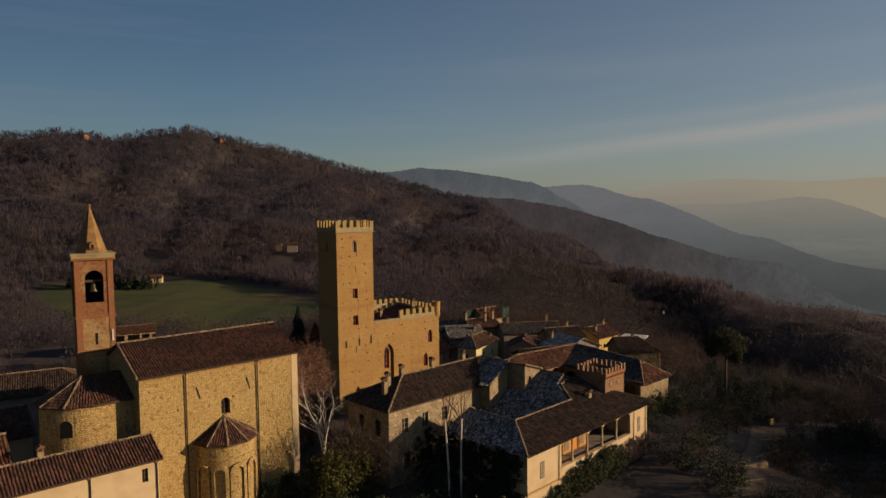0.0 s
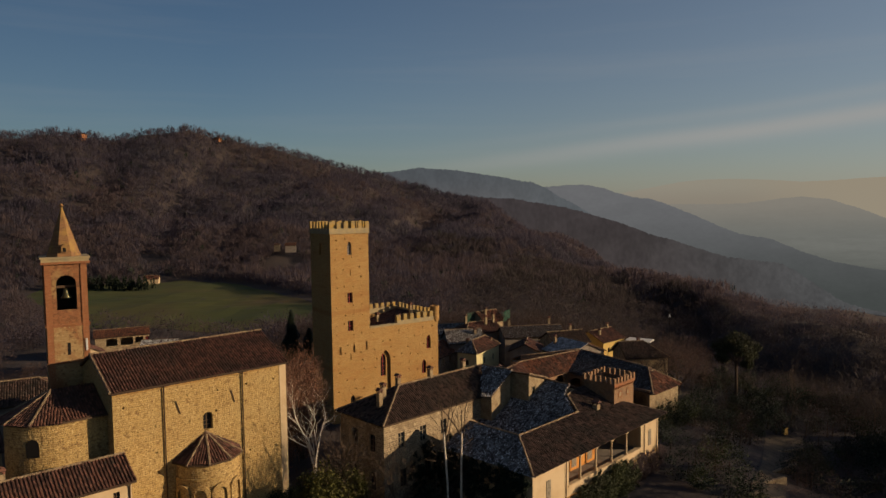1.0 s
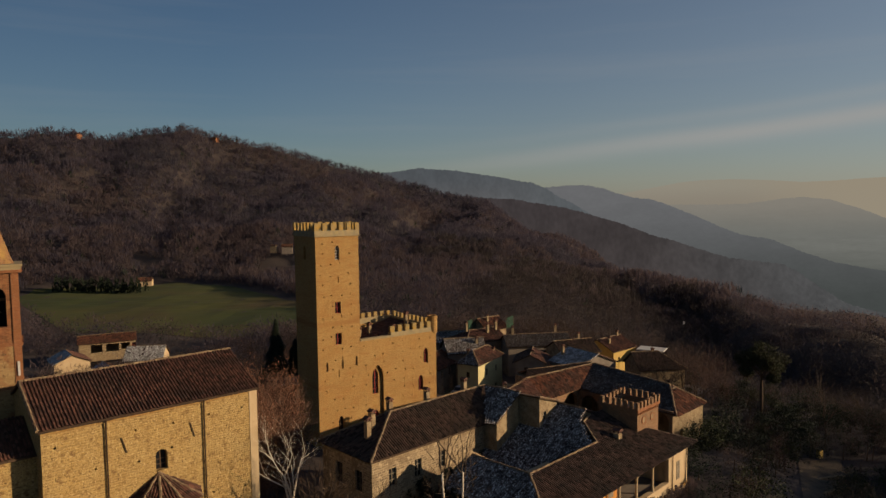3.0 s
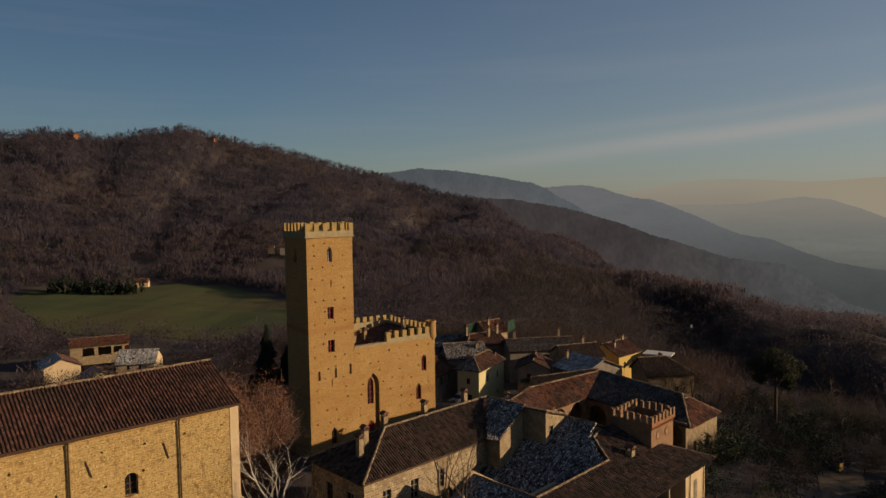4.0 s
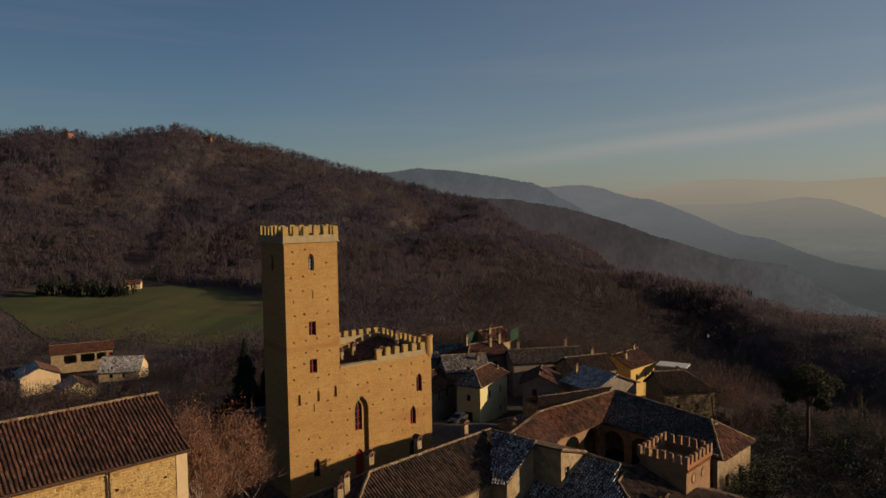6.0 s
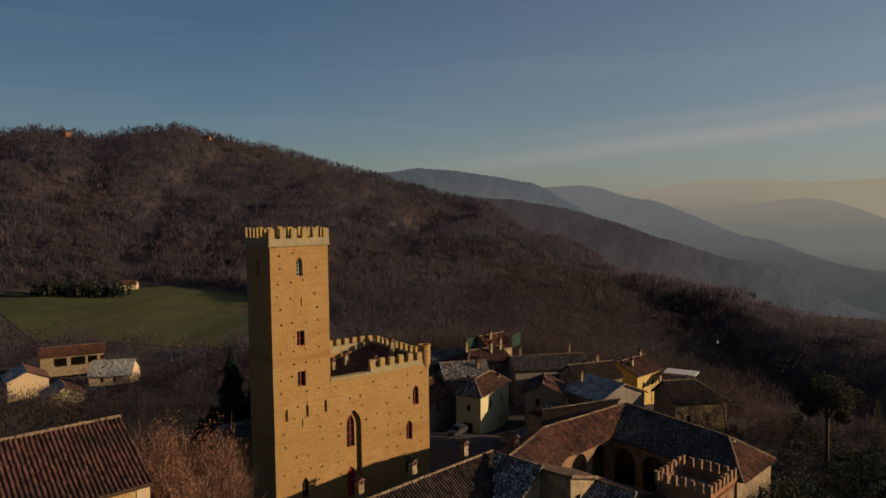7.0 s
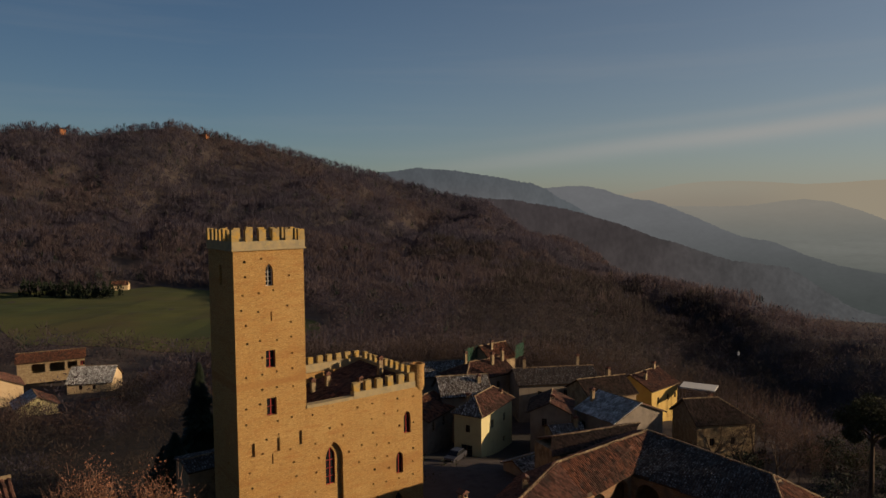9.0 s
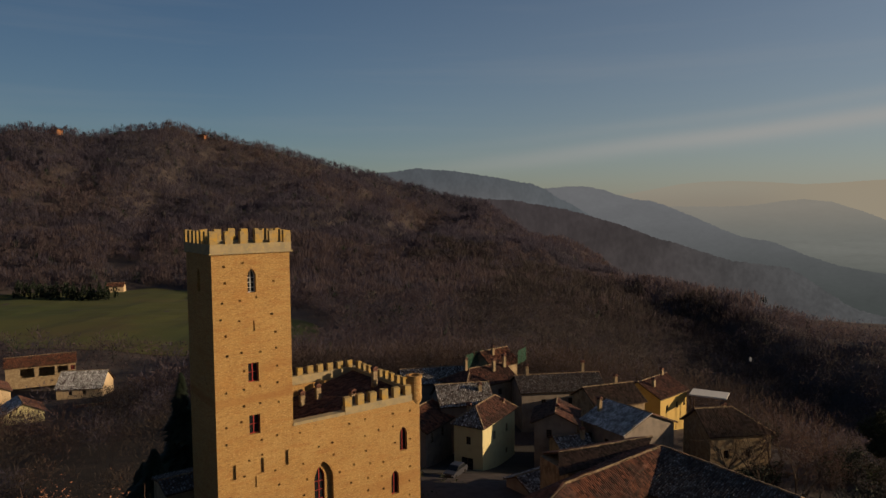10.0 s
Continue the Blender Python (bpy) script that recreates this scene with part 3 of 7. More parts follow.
def height(x, y):
    x, y = np.asarray(x, float), np.asarray(y, float)
    r = np.hypot(x, y)
    az = np.degrees(np.arctan2(x, y))
    R = np.interp(az, CREST_AZ, CREST_R)
    zc = 33 + R * np.tan(np.radians(np.interp(az, CREST_AZ, CREST_EL))) - 6.5
    low = -27 - 22 * smooth(4, 22, az) - 45 * smooth(30, 50, az)
    d = np.hypot((x + 2) / 1.0, (y - 98) / 1.05)
    mound = -2.5 - 5.5 * smooth(38, 62, d)
    z = mound + (low + 8) * smooth(70, 215, d)
    foot = 575 + 25 * waves(x, y, 260, 3)
    up = np.clip((r - foot) / (R - foot), 0, 1)
    # a gentle foot, a steep wooded face, and gullies that run down it
    ridge = up ** 1.2 * (1 - 0.14 * np.sin(up * 3.14))
    z = np.where(r > foot, z + (zc - z) * ridge, z)
    z = np.where(r > R, np.maximum(zc - (r - R) * 0.35, -270 - 0.1 * np.maximum(r - 1500, 0)), z)
    lane = az * 19 - 0.34 * r + 34 * waves(x, y, 300, 41)
    gully = np.abs(np.sin(lane / 105)) * 0.65 + np.abs(np.sin(lane / 41 + 1.3)) * 0.35 - 0.6
    face = smooth(0.12, 0.4, up) * (1 - smooth(0.8, 1.0, up)) * (r < R + 5)
    z = z + (gully * 25 + waves(x, y, 330, 4) * 9 + waves(x, y, 130, 14) * 6) * face + waves(x, y, 90, 5) * 2.0 * smooth(560, 680, r)
    Rs = np.interp(az, SPUR_AZ, SPUR_R) + 14 * waves(x, y, 140, 22)
    zs = 33 + Rs * np.tan(np.radians(np.interp(az, SPUR_AZ, SPUR_EL))) - 9 + 2.5 * waves(x, y, 70, 23)
    spur = zs - 62 * smooth(0, 230, np.abs(r - Rs)) + 7 * waves(x, y, 80, 24) * smooth(30, 90, np.abs(r - Rs)) - 70 * (1 - smooth(-9, 1, az)) - 400 * smooth(36, 44, az) - 400 * smooth(330, 420, np.abs(r - Rs))
    z = np.where((az > -10) & (az < 46), np.maximum(z, spur), z)
    z = z + waves(x, y, 45, 6) * 0.8 * smooth(70, 130, d)
    # a hill added out of view to the east, put there to shade the valley
    rough = 14 * waves(x, y, 110, 21) + 13 * waves(x, y, 44, 25) + 7 * waves(x, y, 19, 26)
    z = z + (182 + 52 * smooth(380, 620, r) - 75 * smooth(46, 60, az) - EAST_CUT * (1 - smooth(52, 70, az)) + rough) * smooth(36.5, 50, az) * (1 - smooth(72, 95, az)) * smooth(170, 320, r) * (1 - smooth(900, 1300, r))
    return z


EAST_CUT = 115.0


def ground_mesh():
    rr = np.concatenate([[0.0], np.linspace(12, 260, 75), np.geomspace(266, 1500, 190), np.geomspace(1560, 4900, 24)])
    aa = np.concatenate([np.arange(-180, -42, 3.0), np.arange(-42, 42, 0.5), np.arange(42, 180, 3.0)])
    A, Rr = np.meshgrid(np.radians(aa), rr[1:], indexing="ij")
    X, Y = Rr * np.sin(A), Rr * np.cos(A)
    Z = height(X, Y)
    na, nr = A.shape
    V = np.concatenate([[[0, 0, float(height(0, 0))]], np.stack([X, Y, Z], -1).reshape(-1, 3)])
    i, j = np.meshgrid(np.arange(na), np.arange(nr - 1), indexing="ij")
    i2 = (i + 1) % na
    F = np.stack([1 + i * nr + j, 1 + i * nr + j + 1, 1 + i2 * nr + j + 1, 1 + i2 * nr + j], -1).reshape(-1, 4)
    k = np.arange(na)
    C = np.stack([0 * k, 1 + k * nr, 1 + ((k + 1) % na) * nr], -1)
    return V, F.tolist() + C.tolist()


GROUND = material("winter_ground", (0.078, 0.062, 0.058), 0.95, ((0.02, (0.066, 0.054, 0.054), 0.42, 0.6), (0.11, (0.086, 0.065, 0.056), 0.45, 0.65), (0.9, (0.055, 0.043, 0.039), 0.45, 0.7)), ((0.6, 0.6, 0.3),))
gv, gf = ground_mesh()
ground = mk("ground", gv, gf, GROUND, smooth=True)
tagged(ground, "brown winter hillsides and valley floor with dead grass", "ground", kind="structure")

FIELD = material("green_field", (0.092, 0.098, 0.02), 0.95, ((0.012, (0.115, 0.08, 0.028), 0.45, 0.62), (0.006, (0.06, 0.08, 0.016), 0.45, 0.6, (1, 3, 1)), (0.5, (0.08, 0.08, 0.02), 0.5, 0.7)), ((2, 0.3, 0.05),))


def draped(name, outline, mat, label, category, lift=0.25, step=8.0, kind="structure"):
    """A patch of ground cover laid over the terrain inside a convex outline."""
    P = np.array(outline, float)
    lo, hi = P.min(0), P.max(0)
    nx, ny = max(2, int((hi[0] - lo[0]) / step)), max(2, int((hi[1] - lo[1]) / step))
    bm = bmesh.new()
    bmesh.ops.create_grid(bm, x_segments=nx, y_segments=ny, size=0.5, matrix=Matrix.Translation((*((lo + hi) / 2), 0)) @ Matrix.Diagonal((*(hi - lo), 1, 1)))
    n = len(P)
    for i in range(n):
        p, q = P[i], P[(i + 1) % n]
        nrm = Vector((q[1] - p[1], -(q[0] - p[0]), 0)).normalized()
        bmesh.ops.bisect_plane(bm, geom=bm.verts[:] + bm.edges[:] + bm.faces[:], plane_co=(*p, 0), plane_no=nrm, clear_outer=True)
    co = np.array([v.co[:2] for v in bm.verts])
    z = height(co[:, 0], co[:, 1])
    for v, h in zip(bm.verts, z):
        v.co.z = h + lift
    me = bpy.data.meshes.new(name)
    bm.to_mesh(me)
    bm.free()
    me.materials.append(mat)
    return tagged(new(name, me), label, category, kind=kind)


field = draped("field", [(-185, 346), (-110, 330), (-74, 325), (-53, 355), (-60, 392), (-98, 446), (-160, 532), (-215, 556), (-262, 532), (-300, 512), (-290, 470)], FIELD, "green winter wheat field in the valley", "field", 0.22)


# ---- the castle ----
CX, CY, CA = -17.94, 113.46, 36.45
castle = thing("castle", CX, CY, 0, CA, "brick castle with battlements and pointed windows behind a tall square tower", "castle")
tower = thing("castle_tower", CX, CY, 0, CA, "tall square brick keep with a lichened battlement", "tower")

TOWER_WIN = [(3.45, 25.0, 0.76, 2.1, "pointed", 0.45), (3.4, 17.1, 0.95, 1.7, "flat", 0.4), (3.4, 12.45, 1.0, 1.72, "flat", 0.4),
             (3.55, 21.6, 0.14, 0.9, "flat", 0.4), (3.36, 7.65, 0.14, 1.0, "flat", 0.4),
             (1.3, 8.75, 0.62, 1.3, "flat", 0.28), (3.82, 8.8, 0.62, 1.35, "flat", 0.28), (6.15, 8.95, 0.62, 1.4, "flat", 0.28),
             (3.55, -0.6, 0.85, 2.4, "pointed", 0.45)]
WALL_WIN = [(9.95 - 7, -4.9, 2.0, 13.35, "pointed", 0.42), (18.95 - 7, 7.45, 0.9, 2.5, "pointed", 0.4), (17.9 - 7, 3.15, 0.9, 2.5, "pointed", 0.4),
            (17.7 - 7, -1.2, 0.9, 2.3, "pointed", 0.4)]


def putlogs(x0, x1, z0, z1, taken, seed, dx=1.5, dz=1.55):
    """Scaffold holes in loose rows, clear of the openings."""
    rnd = random.Random(seed)
    out = []
    z = z0
    while z < z1:
        x = x0 + rnd.uniform(0.2, 0.9)
        while x < x1:
            a, b = x + rnd.gauss(0, 0.12), z + rnd.gauss(0, 0.13)
            if x0 + .25 < a < x1 - .25 and all(abs(a - t[0]) > t[2] / 2 + 0.3 or not t[1] - 0.35 < b < t[1] + t[3] + 0.2 for t in taken) and rnd.random() < 0.78:
                if all(abs(a - o[0]) > 0.3 or abs(b - o[1]) > 0.3 for o in out):
                    out.append((a, b, rnd.uniform(0.17, 0.25), rnd.uniform(0.16, 0.22), "flat", 0.5))
            x += dx
        z += dz
    return out


tholes = TOWER_WIN + putlogs(0.3, 6.8, -0.5, 28.0, TOWER_WIN, 5)
wall_face(Shape(), 7.0, -5, 28.55, 1.0, tholes).make("wall", BRICK_CASTLE, tower)
# near-black box behind the openings, painted for the shade inside
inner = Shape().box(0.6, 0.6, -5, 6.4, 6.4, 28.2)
inner.make("inner_shade", DARK, tower)
for kx, (m, ln) in enumerate(((Matrix.Translation((0, 7.08, 0)) @ Matrix.Rotation(radians(-90), 4, "Z"), 7.08),
                              (Matrix.Translation((7.0, 0, 0)) @ Matrix.Rotation(radians(90), 4, "Z"), 7.08),
                              (Matrix.Translation((7.0, 7.08, 0)) @ Matrix.Rotation(math.pi, 4, "Z"), 7.0))):
    hs = ([(3.5, 25.0, 0.76, 2.1, "pointed", 0.45)] if kx == 0 else []) + putlogs(0.3, ln - 0.3, 0, 28, [(3.5, 24.8, 1, 3)], 11 + kx, 1.9, 1.9)
    placed(wall_face(Shape(), ln, -5, 28.55, 0.5, hs), m).make("wall", BRICK_CASTLE, tower)
band = Shape()
for a, b in ((-0.12, 0.25),):
    band.box(a, a, 28.55, 7.0 - a, 0.5, 29.3)
    band.box(a, 6.6, 28.55, 7.0 - a, 7.08 - a, 29.3)
    band.box(a, 0.5, 28.55, 0.5, 6.6, 29.3)
    band.box(6.5, 0.5, 28.55, 7.0 - a, 6.6, 29.3)
    band.box(a - 0.1, a - 0.1, 28.43, 7.1 - a, 7.18 - a, 28.553)
band.make("parapet_band", BAND, tower, "pale stone parapet band")
e0, e1 = -0.12, 7.12
merlons(tower, MERLON, (e0, e0), (e1, e0), 6, 0.68, 1.16, 0.45, 29.3, (0, 1))
merlons(tower, MERLON, (e0, 6.75), (e1, 6.75), 6, 0.68, 1.16, 0.45, 29.3, (0, 1))
merlons(tower, MERLON, (e0, 1.1), (e0, 6.1), 5, 0.6, 1.16, 0.45, 29.3, (1, 0))
merlons(tower, MERLON, (6.67, 1.1), (6.67, 6.1), 5, 0.6, 1.16, 0.45, 29.3, (1, 0))
window(tower, 3.45, 25.0, 0.76, 2.1, "pointed", 0.4, WHITE, None, (1, 3))
window(tower, 3.4, 17.1, 0.95, 1.7, "flat", 0.35, RED_PAINT, None, (1, 1))
window(tower, 3.4, 12.45, 1.0, 1.72, "flat", 0.35, RED_PAINT, None, (1, 1))
window(tower, 3.55, -0.6, 0.85, 2.4, "pointed", 0.35, WOOD, None, (1, 1))
for a, b, w, h, k, d in TOWER_WIN[5:8]:
    Shape().box(a - w / 2, 0.2, b, a + w / 2, 0.4, b + h).make("blocked_slot", BRICK_CASTLE, tower)

# castle block: right of the tower
KW, KD = 14.0, 13.8
wholes = WALL_WIN + putlogs(0.3, 13.7, -0.5, 12.2, WALL_WIN, 8, 1.7, 1.5)
blk = Matrix.Translation((7.0, 0.0, 0))
placed(wall_face(Shape(), KW, -5, 12.45, 0.9, wholes), blk).make("wall", BRICK_CASTLE, castle)
placed(wall_face(Shape(), KD, -8, 12.45, 0.9, putlogs(0.3, 13, 0, 12, [], 3)), Matrix.Translation((21.0, 0, 0)) @ Matrix.Rotation(radians(90), 4, "Z")).make("wall", BRICK_CASTLE, castle)
placed(wall_face(Shape(), KW, -8, 12.45, 0.9, []), Matrix.Translation((21.0, KD, 0)) @ Matrix.Rotation(math.pi, 4, "Z")).make("wall", BRICK_CASTLE, castle)
placed(wall_face(Shape(), KD - 7.1, -8, 12.45, 0.9, []), Matrix.Translation((7.0, KD, 0)) @ Matrix.Rotation(radians(-90), 4, "Z")).make("wall", BRICK_CASTLE, castle)
cb = Shape()
cb.box(7.0, -0.1, 12.45, 12.3, 0.75, 12.75)
cb.box(12.3, -0.14, 12.45, 20.0, 0.6, 13.15)
cb.box(7.0, KD - 0.6, 12.45, 20.4, KD + 0.1, 13.4)
cb.box(20.4, 0.6, 12.45, 21.1, KD + 0.1, 13.4)
cb.make("parapet_band", BAND, castle, "grey stone coping of the parapet")
merlons(castle, MERLON, (12.3, -0.14), (19.9, -0.14), 6, 0.72, 1.05, 0.5, 13.15, (0, 1))
merlons(castle, MERLON, (7.2, KD - 0.4), (20.6, KD - 0.4), 11, 0.68, 0.85, 0.45, 13.4, (0, 1))
merlons(castle, MERLON, (20.6, 1.2), (20.6, KD - 1.2), 10, 0.62, 0.85, 0.45, 13.4, (1, 0))
roof(castle, [[(7.0, 0.9, 9.6), (20.4, 0.9, 13.0), (20.4, KD - 0.8, 13.0), (7.0, KD - 0.8, 9.6)]], [TILE], pitch=0.3, seed=9)
for cx, cy, ch in ((11.2, 2.2, 1.5), (15.5, 4.2, 1.3), (17.0, 3.6, 1.0), (12.4, 9.8, 1.2), (14.2, 9.6, 1.3), (19.2, 6.0, 1.8)):
    chimney(castle, cx, cy, 9.6 + (cx - 7) * 3.4 / 13.4, ch, 0.5)
tur = Shape().lathe(20.75, 0.55, [(0.05, 10.6), (0.75, 12.4), (0.75, 14.6), (0.83, 14.62), (0.83, 14.9), (0.55, 14.9), (0.55, 14.0), (0.0, 14.0)], n=20)
tur.make("corner_turret", BRICK_CASTLE, castle, "round brick bartizan on a tapered foot", smooth=False)
placed(wall_face(Shape(), 2.3, -5, 9.0, 0.4, [(0.85, 3.9, 1.05, 3.9, "pointed", 0.3), (0.85, -2.2, 1.25, 3.7, "pointed", 0.3)]), Matrix.Translation((8.85, 0.42, 0))).make("recess_wall", BRICK_CASTLE, castle)
window(castle, 9.7, 3.9, 1.05, 3.9, "pointed", 0.62, RED_PAINT, None, (1, 3))
for a, b in ((18.95, 7.45), (17.9, 3.15)):
    window(castle, a, b, 0.9, 2.5, "pointed", 0.32, RED_PAINT, None, (1, 0))
window(castle, 17.7, -1.2, 0.9, 2.3, "pointed", 0.32, WOOD, None, (1, 1))
door = Shape().box(9.05, 0.62, -2.2, 10.35, 0.72, 1.7)
door.make("red_door", RED_PAINT, castle, "dark red wooden door")

# ---- the church ----
HX, HY, HA = -32.09, 69.94, 42.0
HL, HW = 18.6, 12.4
church = thing("church", HX, HY, 0, HA, "yellow rubble-stone church with a brown tiled roof and round apses", "church")
CH_WIN = [(9.37, 9.4, 1.05, 1.9, "round", 0.6)]
wall_face(Shape(), HL, -6, 15.2, 0.9, CH_WIN + putlogs(0.5, 18, 3, 14.5, CH_WIN + [(9.1, 0, 8.5, 9)], 4, 3.2, 2.6)).make("wall", STONE_CHURCH, church)
for m, ln in ((Matrix.Translation((0, HW, 0)) @ Matrix.Rotation(radians(-90), 4, "Z"), HW), (Matrix.Translation((HL, 0, 0)) @ Matrix.Rotation(radians(90), 4, "Z"), HW), (Matrix.Translation((HL, HW, 0)) @ Matrix.Rotation(math.pi, 4, "Z"), HL)):
    placed(wall_face(Shape(), ln, -6, 15.2, 0.9, []), m).make("wall", STONE_CHURCH, church)
for k in (0.0, HL - 0.6):
    gb = Shape().add([(k, 0, 15.2), (k, HW, 15.2), (k, HW / 2, 17.95), (k + .6, 0, 15.2), (k + .6, HW, 15.2), (k + .6, HW / 2, 17.95)], [(0, 1, 2), (5, 4, 3), (0, 2, 5, 3), (1, 4, 5, 2)])
    gb.make("gable", STONE_CHURCH, church)
window(church, 9.37, 9.4, 1.05, 1.9, "round", 0.5, WOOD, None, (1, 2))
pl_, rg_ = hip_polys(HL, HW, 15.25, 2.75, 0.25, (False, False))
roof(church, pl_, [TILE, TILE], rg_ + [((-0.25, -0.25, 15.2), (-0.25, HW / 2, 18.0))], seed=21, pitch=0.29)
tr = Shape()
tr.box(17.85, -0.05, -6, 18.66, 0.3, 15.0)
tr.make("corner_pilaster", CREAM, church, "smooth plastered corner strip")
tr = Shape().box(-0.02, -0.12, 14.75, 17.6, 0.2, 15.12).make("brick_cornice", BRICK_CASTLE, church)
for x in (4.83, 13.29):
    dp = Shape().tube([(x, -0.3, 15.0), (x, -0.16, 14.5), (x, -0.14, -3)], [0.07, 0.07, 0.07], 6)
    dp.box(x - 0.45, -0.3, 14.93, x - 0.05, -0.16, 15.03).box(x + 0.05, -0.3, 14.93, x + 0.45, -0.16, 15.03)
    dp.make("downpipe", METAL, church)
for x, z in ((6.25, 12.45), (12.2, 12.45)):
    Shape().tube([(x - 0.2, -0.06, z + 0.7), (x + 0.2, -0.06, z - 0.7)], [0.06, 0.06], 4).make("wall_anchor", METAL, church)
gut = Shape().tube([(-0.2, -0.36, 15.05), (HL + 0.2, -0.36, 15.05)], [0.07, 0.07], 6)
gut.make("gutter", METAL, church)


def apse(parent, x, y, r, z0, ze, zt, facing, mat, segs=14, straight=0.0):
    """Half-round apse centred at x, y, opening away from the facing angle, with a fan roof."""
    a0, a1 = facing - 90, facing + 90
    s = Shape().lathe(x, y, [(r, z0), (r, ze - 0.35), (r + 0.12, ze - 0.3), (r + 0.18, ze)], a0, a1, 22)
    body = s.make("apse", mat, parent, smooth=False)
    polys, ridges = [], []
    n = 5
    ro = r + 0.4
    top = (x, y, zt)
    for i in range(n):
        b0, b1 = radians(a0 + 180 * i / n), radians(a0 + 180 * (i + 1) / n)
        p, q = (x + ro * math.cos(b0), y + ro * math.sin(b0), ze), (x + ro * math.cos(b1), y + ro * math.sin(b1), ze)
        polys.append([p, q, top])
        ridges.append((top, p))
    rf = roof(body, polys, TILE, ridges[1:], seed=31, pitch=0.27, name="apse_roof")
    return body


ap = apse(church, 9.1, 0.0, 3.3, -6, 6.9, 9.2, -90, STONE_CHURCH)
for ang in (-158, -124, -90, -56, -22):
    m = Matrix.Translation((9.1, 0, 0)) @ Matrix.Rotation(radians(ang), 4, "Z") @ Matrix.Translation((3.36, 0, 0)) @ Matrix.Rotation(radians(90), 4, "Z")
    pts, outer = [(-0.6, -6)] + arch_points(1.2, 4.3, "round") + [(0.6, -6)], [(-0.95, -6)] + arch_points(1.9, 4.75, "round") + [(0.95, -6)]
    n = len(pts)
    bend = lambda a, y, b: m @ Vector((a, y + 0.15 * a * a, b))
    Shape().add([bend(a, -0.2, b) for a, b in pts] + [bend(a, -0.2, b) for a, b in outer] + [bend(a, 0.1, b) for a, b in pts] + [bend(a, 0.1, b) for a, b in outer],
                [(i, i + 1, i + 1 + n, i + n) for i in range(n - 1)] + [(i, i + 2 * n, i + 1 + 2 * n, i + 1) for i in range(n - 1)] + [(i + n, i + 1 + n, i + 1 + 3 * n, i + 3 * n) for i in range(n - 1)]).make("blind_arch", STONE_CHURCH, ap)
Shape().lathe(9.1, 0, [(3.3, 5.2), (3.42, 5.2), (3.42, 5.4), (3.3, 5.4)], -180, 0, 22).make("string_course", STONE_CHURCH, ap)

# chancel and its apse at the church's end
chan = Shape()
placed(wall_face(chan, 3.9, -6, 12.8, 0.5, []), Matrix.Translation((-3.9, 1.95, 0)))
chan.make("wall", STONE_CHURCH, church)
ap2 = apse(church, -3.9, 6.1, 4.15, -6, 12.8, 15.0, 180, STONE_CHURCH)
m2 = Matrix.Translation((-3.9, 6.1, 0)) @ Matrix.Rotation(radians(-126), 4, "Z") @ Matrix.Translation((4.17, 0, 0)) @ Matrix.Rotation(radians(90), 4, "Z")
placed(Shape().add([(a, -0.02, 9.7 + b) for a, b in [(-.6, 0)] + arch_points(1.2, 1.75, "round") + [(.6, 0)]], [tuple(range(17))]), m2).make("window", DARK, ap2)
roof(church, [[(-3.9, 1.55, 12.8), (0, 1.55, 12.8), (0, 6.1, 15.0), (-3.9, 6.1, 15.0)], [(0, 10.65, 12.8), (-3.9, 10.65, 12.8), (-3.9, 6.1, 15.0), (0, 6.1, 15.0)]], TILE, seed=41, name="chancel_roof")

# ---- the bell tower ----
BL = 3.95
bt_u = (math.cos(radians(32)), math.sin(radians(32)))
bell_tower = thing("bell_tower", -38.05 - 4.1 * bt_u[0], 78.0 - 4.1 * bt_u[1], 0, 32, "red brick bell tower with a pointed octagonal spire", "tower")
OPEN = [(BL / 2, 22.3, 1.9, 3.7, "round", 0.5)]
for i, m in enumerate((Matrix.Identity(4), Matrix.Translation((0, BL, 0)) @ Matrix.Rotation(radians(-90), 4, "Z"), Matrix.Translation((BL, 0, 0)) @ Matrix.Rotation(radians(90), 4, "Z"), Matrix.Translation((BL, BL, 0)) @ Matrix.Rotation(math.pi, 4, "Z"))):
    placed(wall_face(Shape(), BL, -6, 27.2, 0.5, OPEN + ([(BL / 2, 17.5, 0.3, 1.3, "flat", 0.5)] if i == 0 else [])), m).make("wall", BELL_BRICK, bell_tower)
# near-black filling that stands for the shade within the shaft
Shape().box(0.5, 0.5, 10, BL - 0.5, BL - 0.5, 21.8).make("inner_shade", DARK, bell_tower)
for o, za, zb in ((0.12, 20.55, 20.8), (0.1, 16.6, 16.8), (0.3, 27.2, 27.45)):
    Shape().box(-o, -o, za, BL + o, BL + o, zb).make("string_course", BRICK_RED, bell_tower)
for za, zb in ((16.85, 20.5), (11.0, 16.55)):
    Shape().box(0.62, -0.05, za, BL - 0.62, 0.0, zb).make("stone_panel", BELL_STONE, bell_tower, "yellow rubble panel")
    Shape().box(-0.05, 0.62, za, 0.0, BL - 0.62, zb).make("stone_panel", BELL_STONE, bell_tower, "yellow rubble panel")
# flat near-black strip painted as the shade in the slit
Shape().box(BL / 2 - 0.15, -0.06, 17.5, BL / 2 + 0.15, -0.051, 18.8).make("slit", DARK, bell_tower)
cn = Shape().box(-0.25, -0.25, 27.45, BL + 0.25, BL + 0.25, 27.75).box(-0.36, -0.36, 27.75, BL + 0.36, BL + 0.36, 27.95)
cn.make("cornice", BAND, bell_tower, "pale stone cornice")
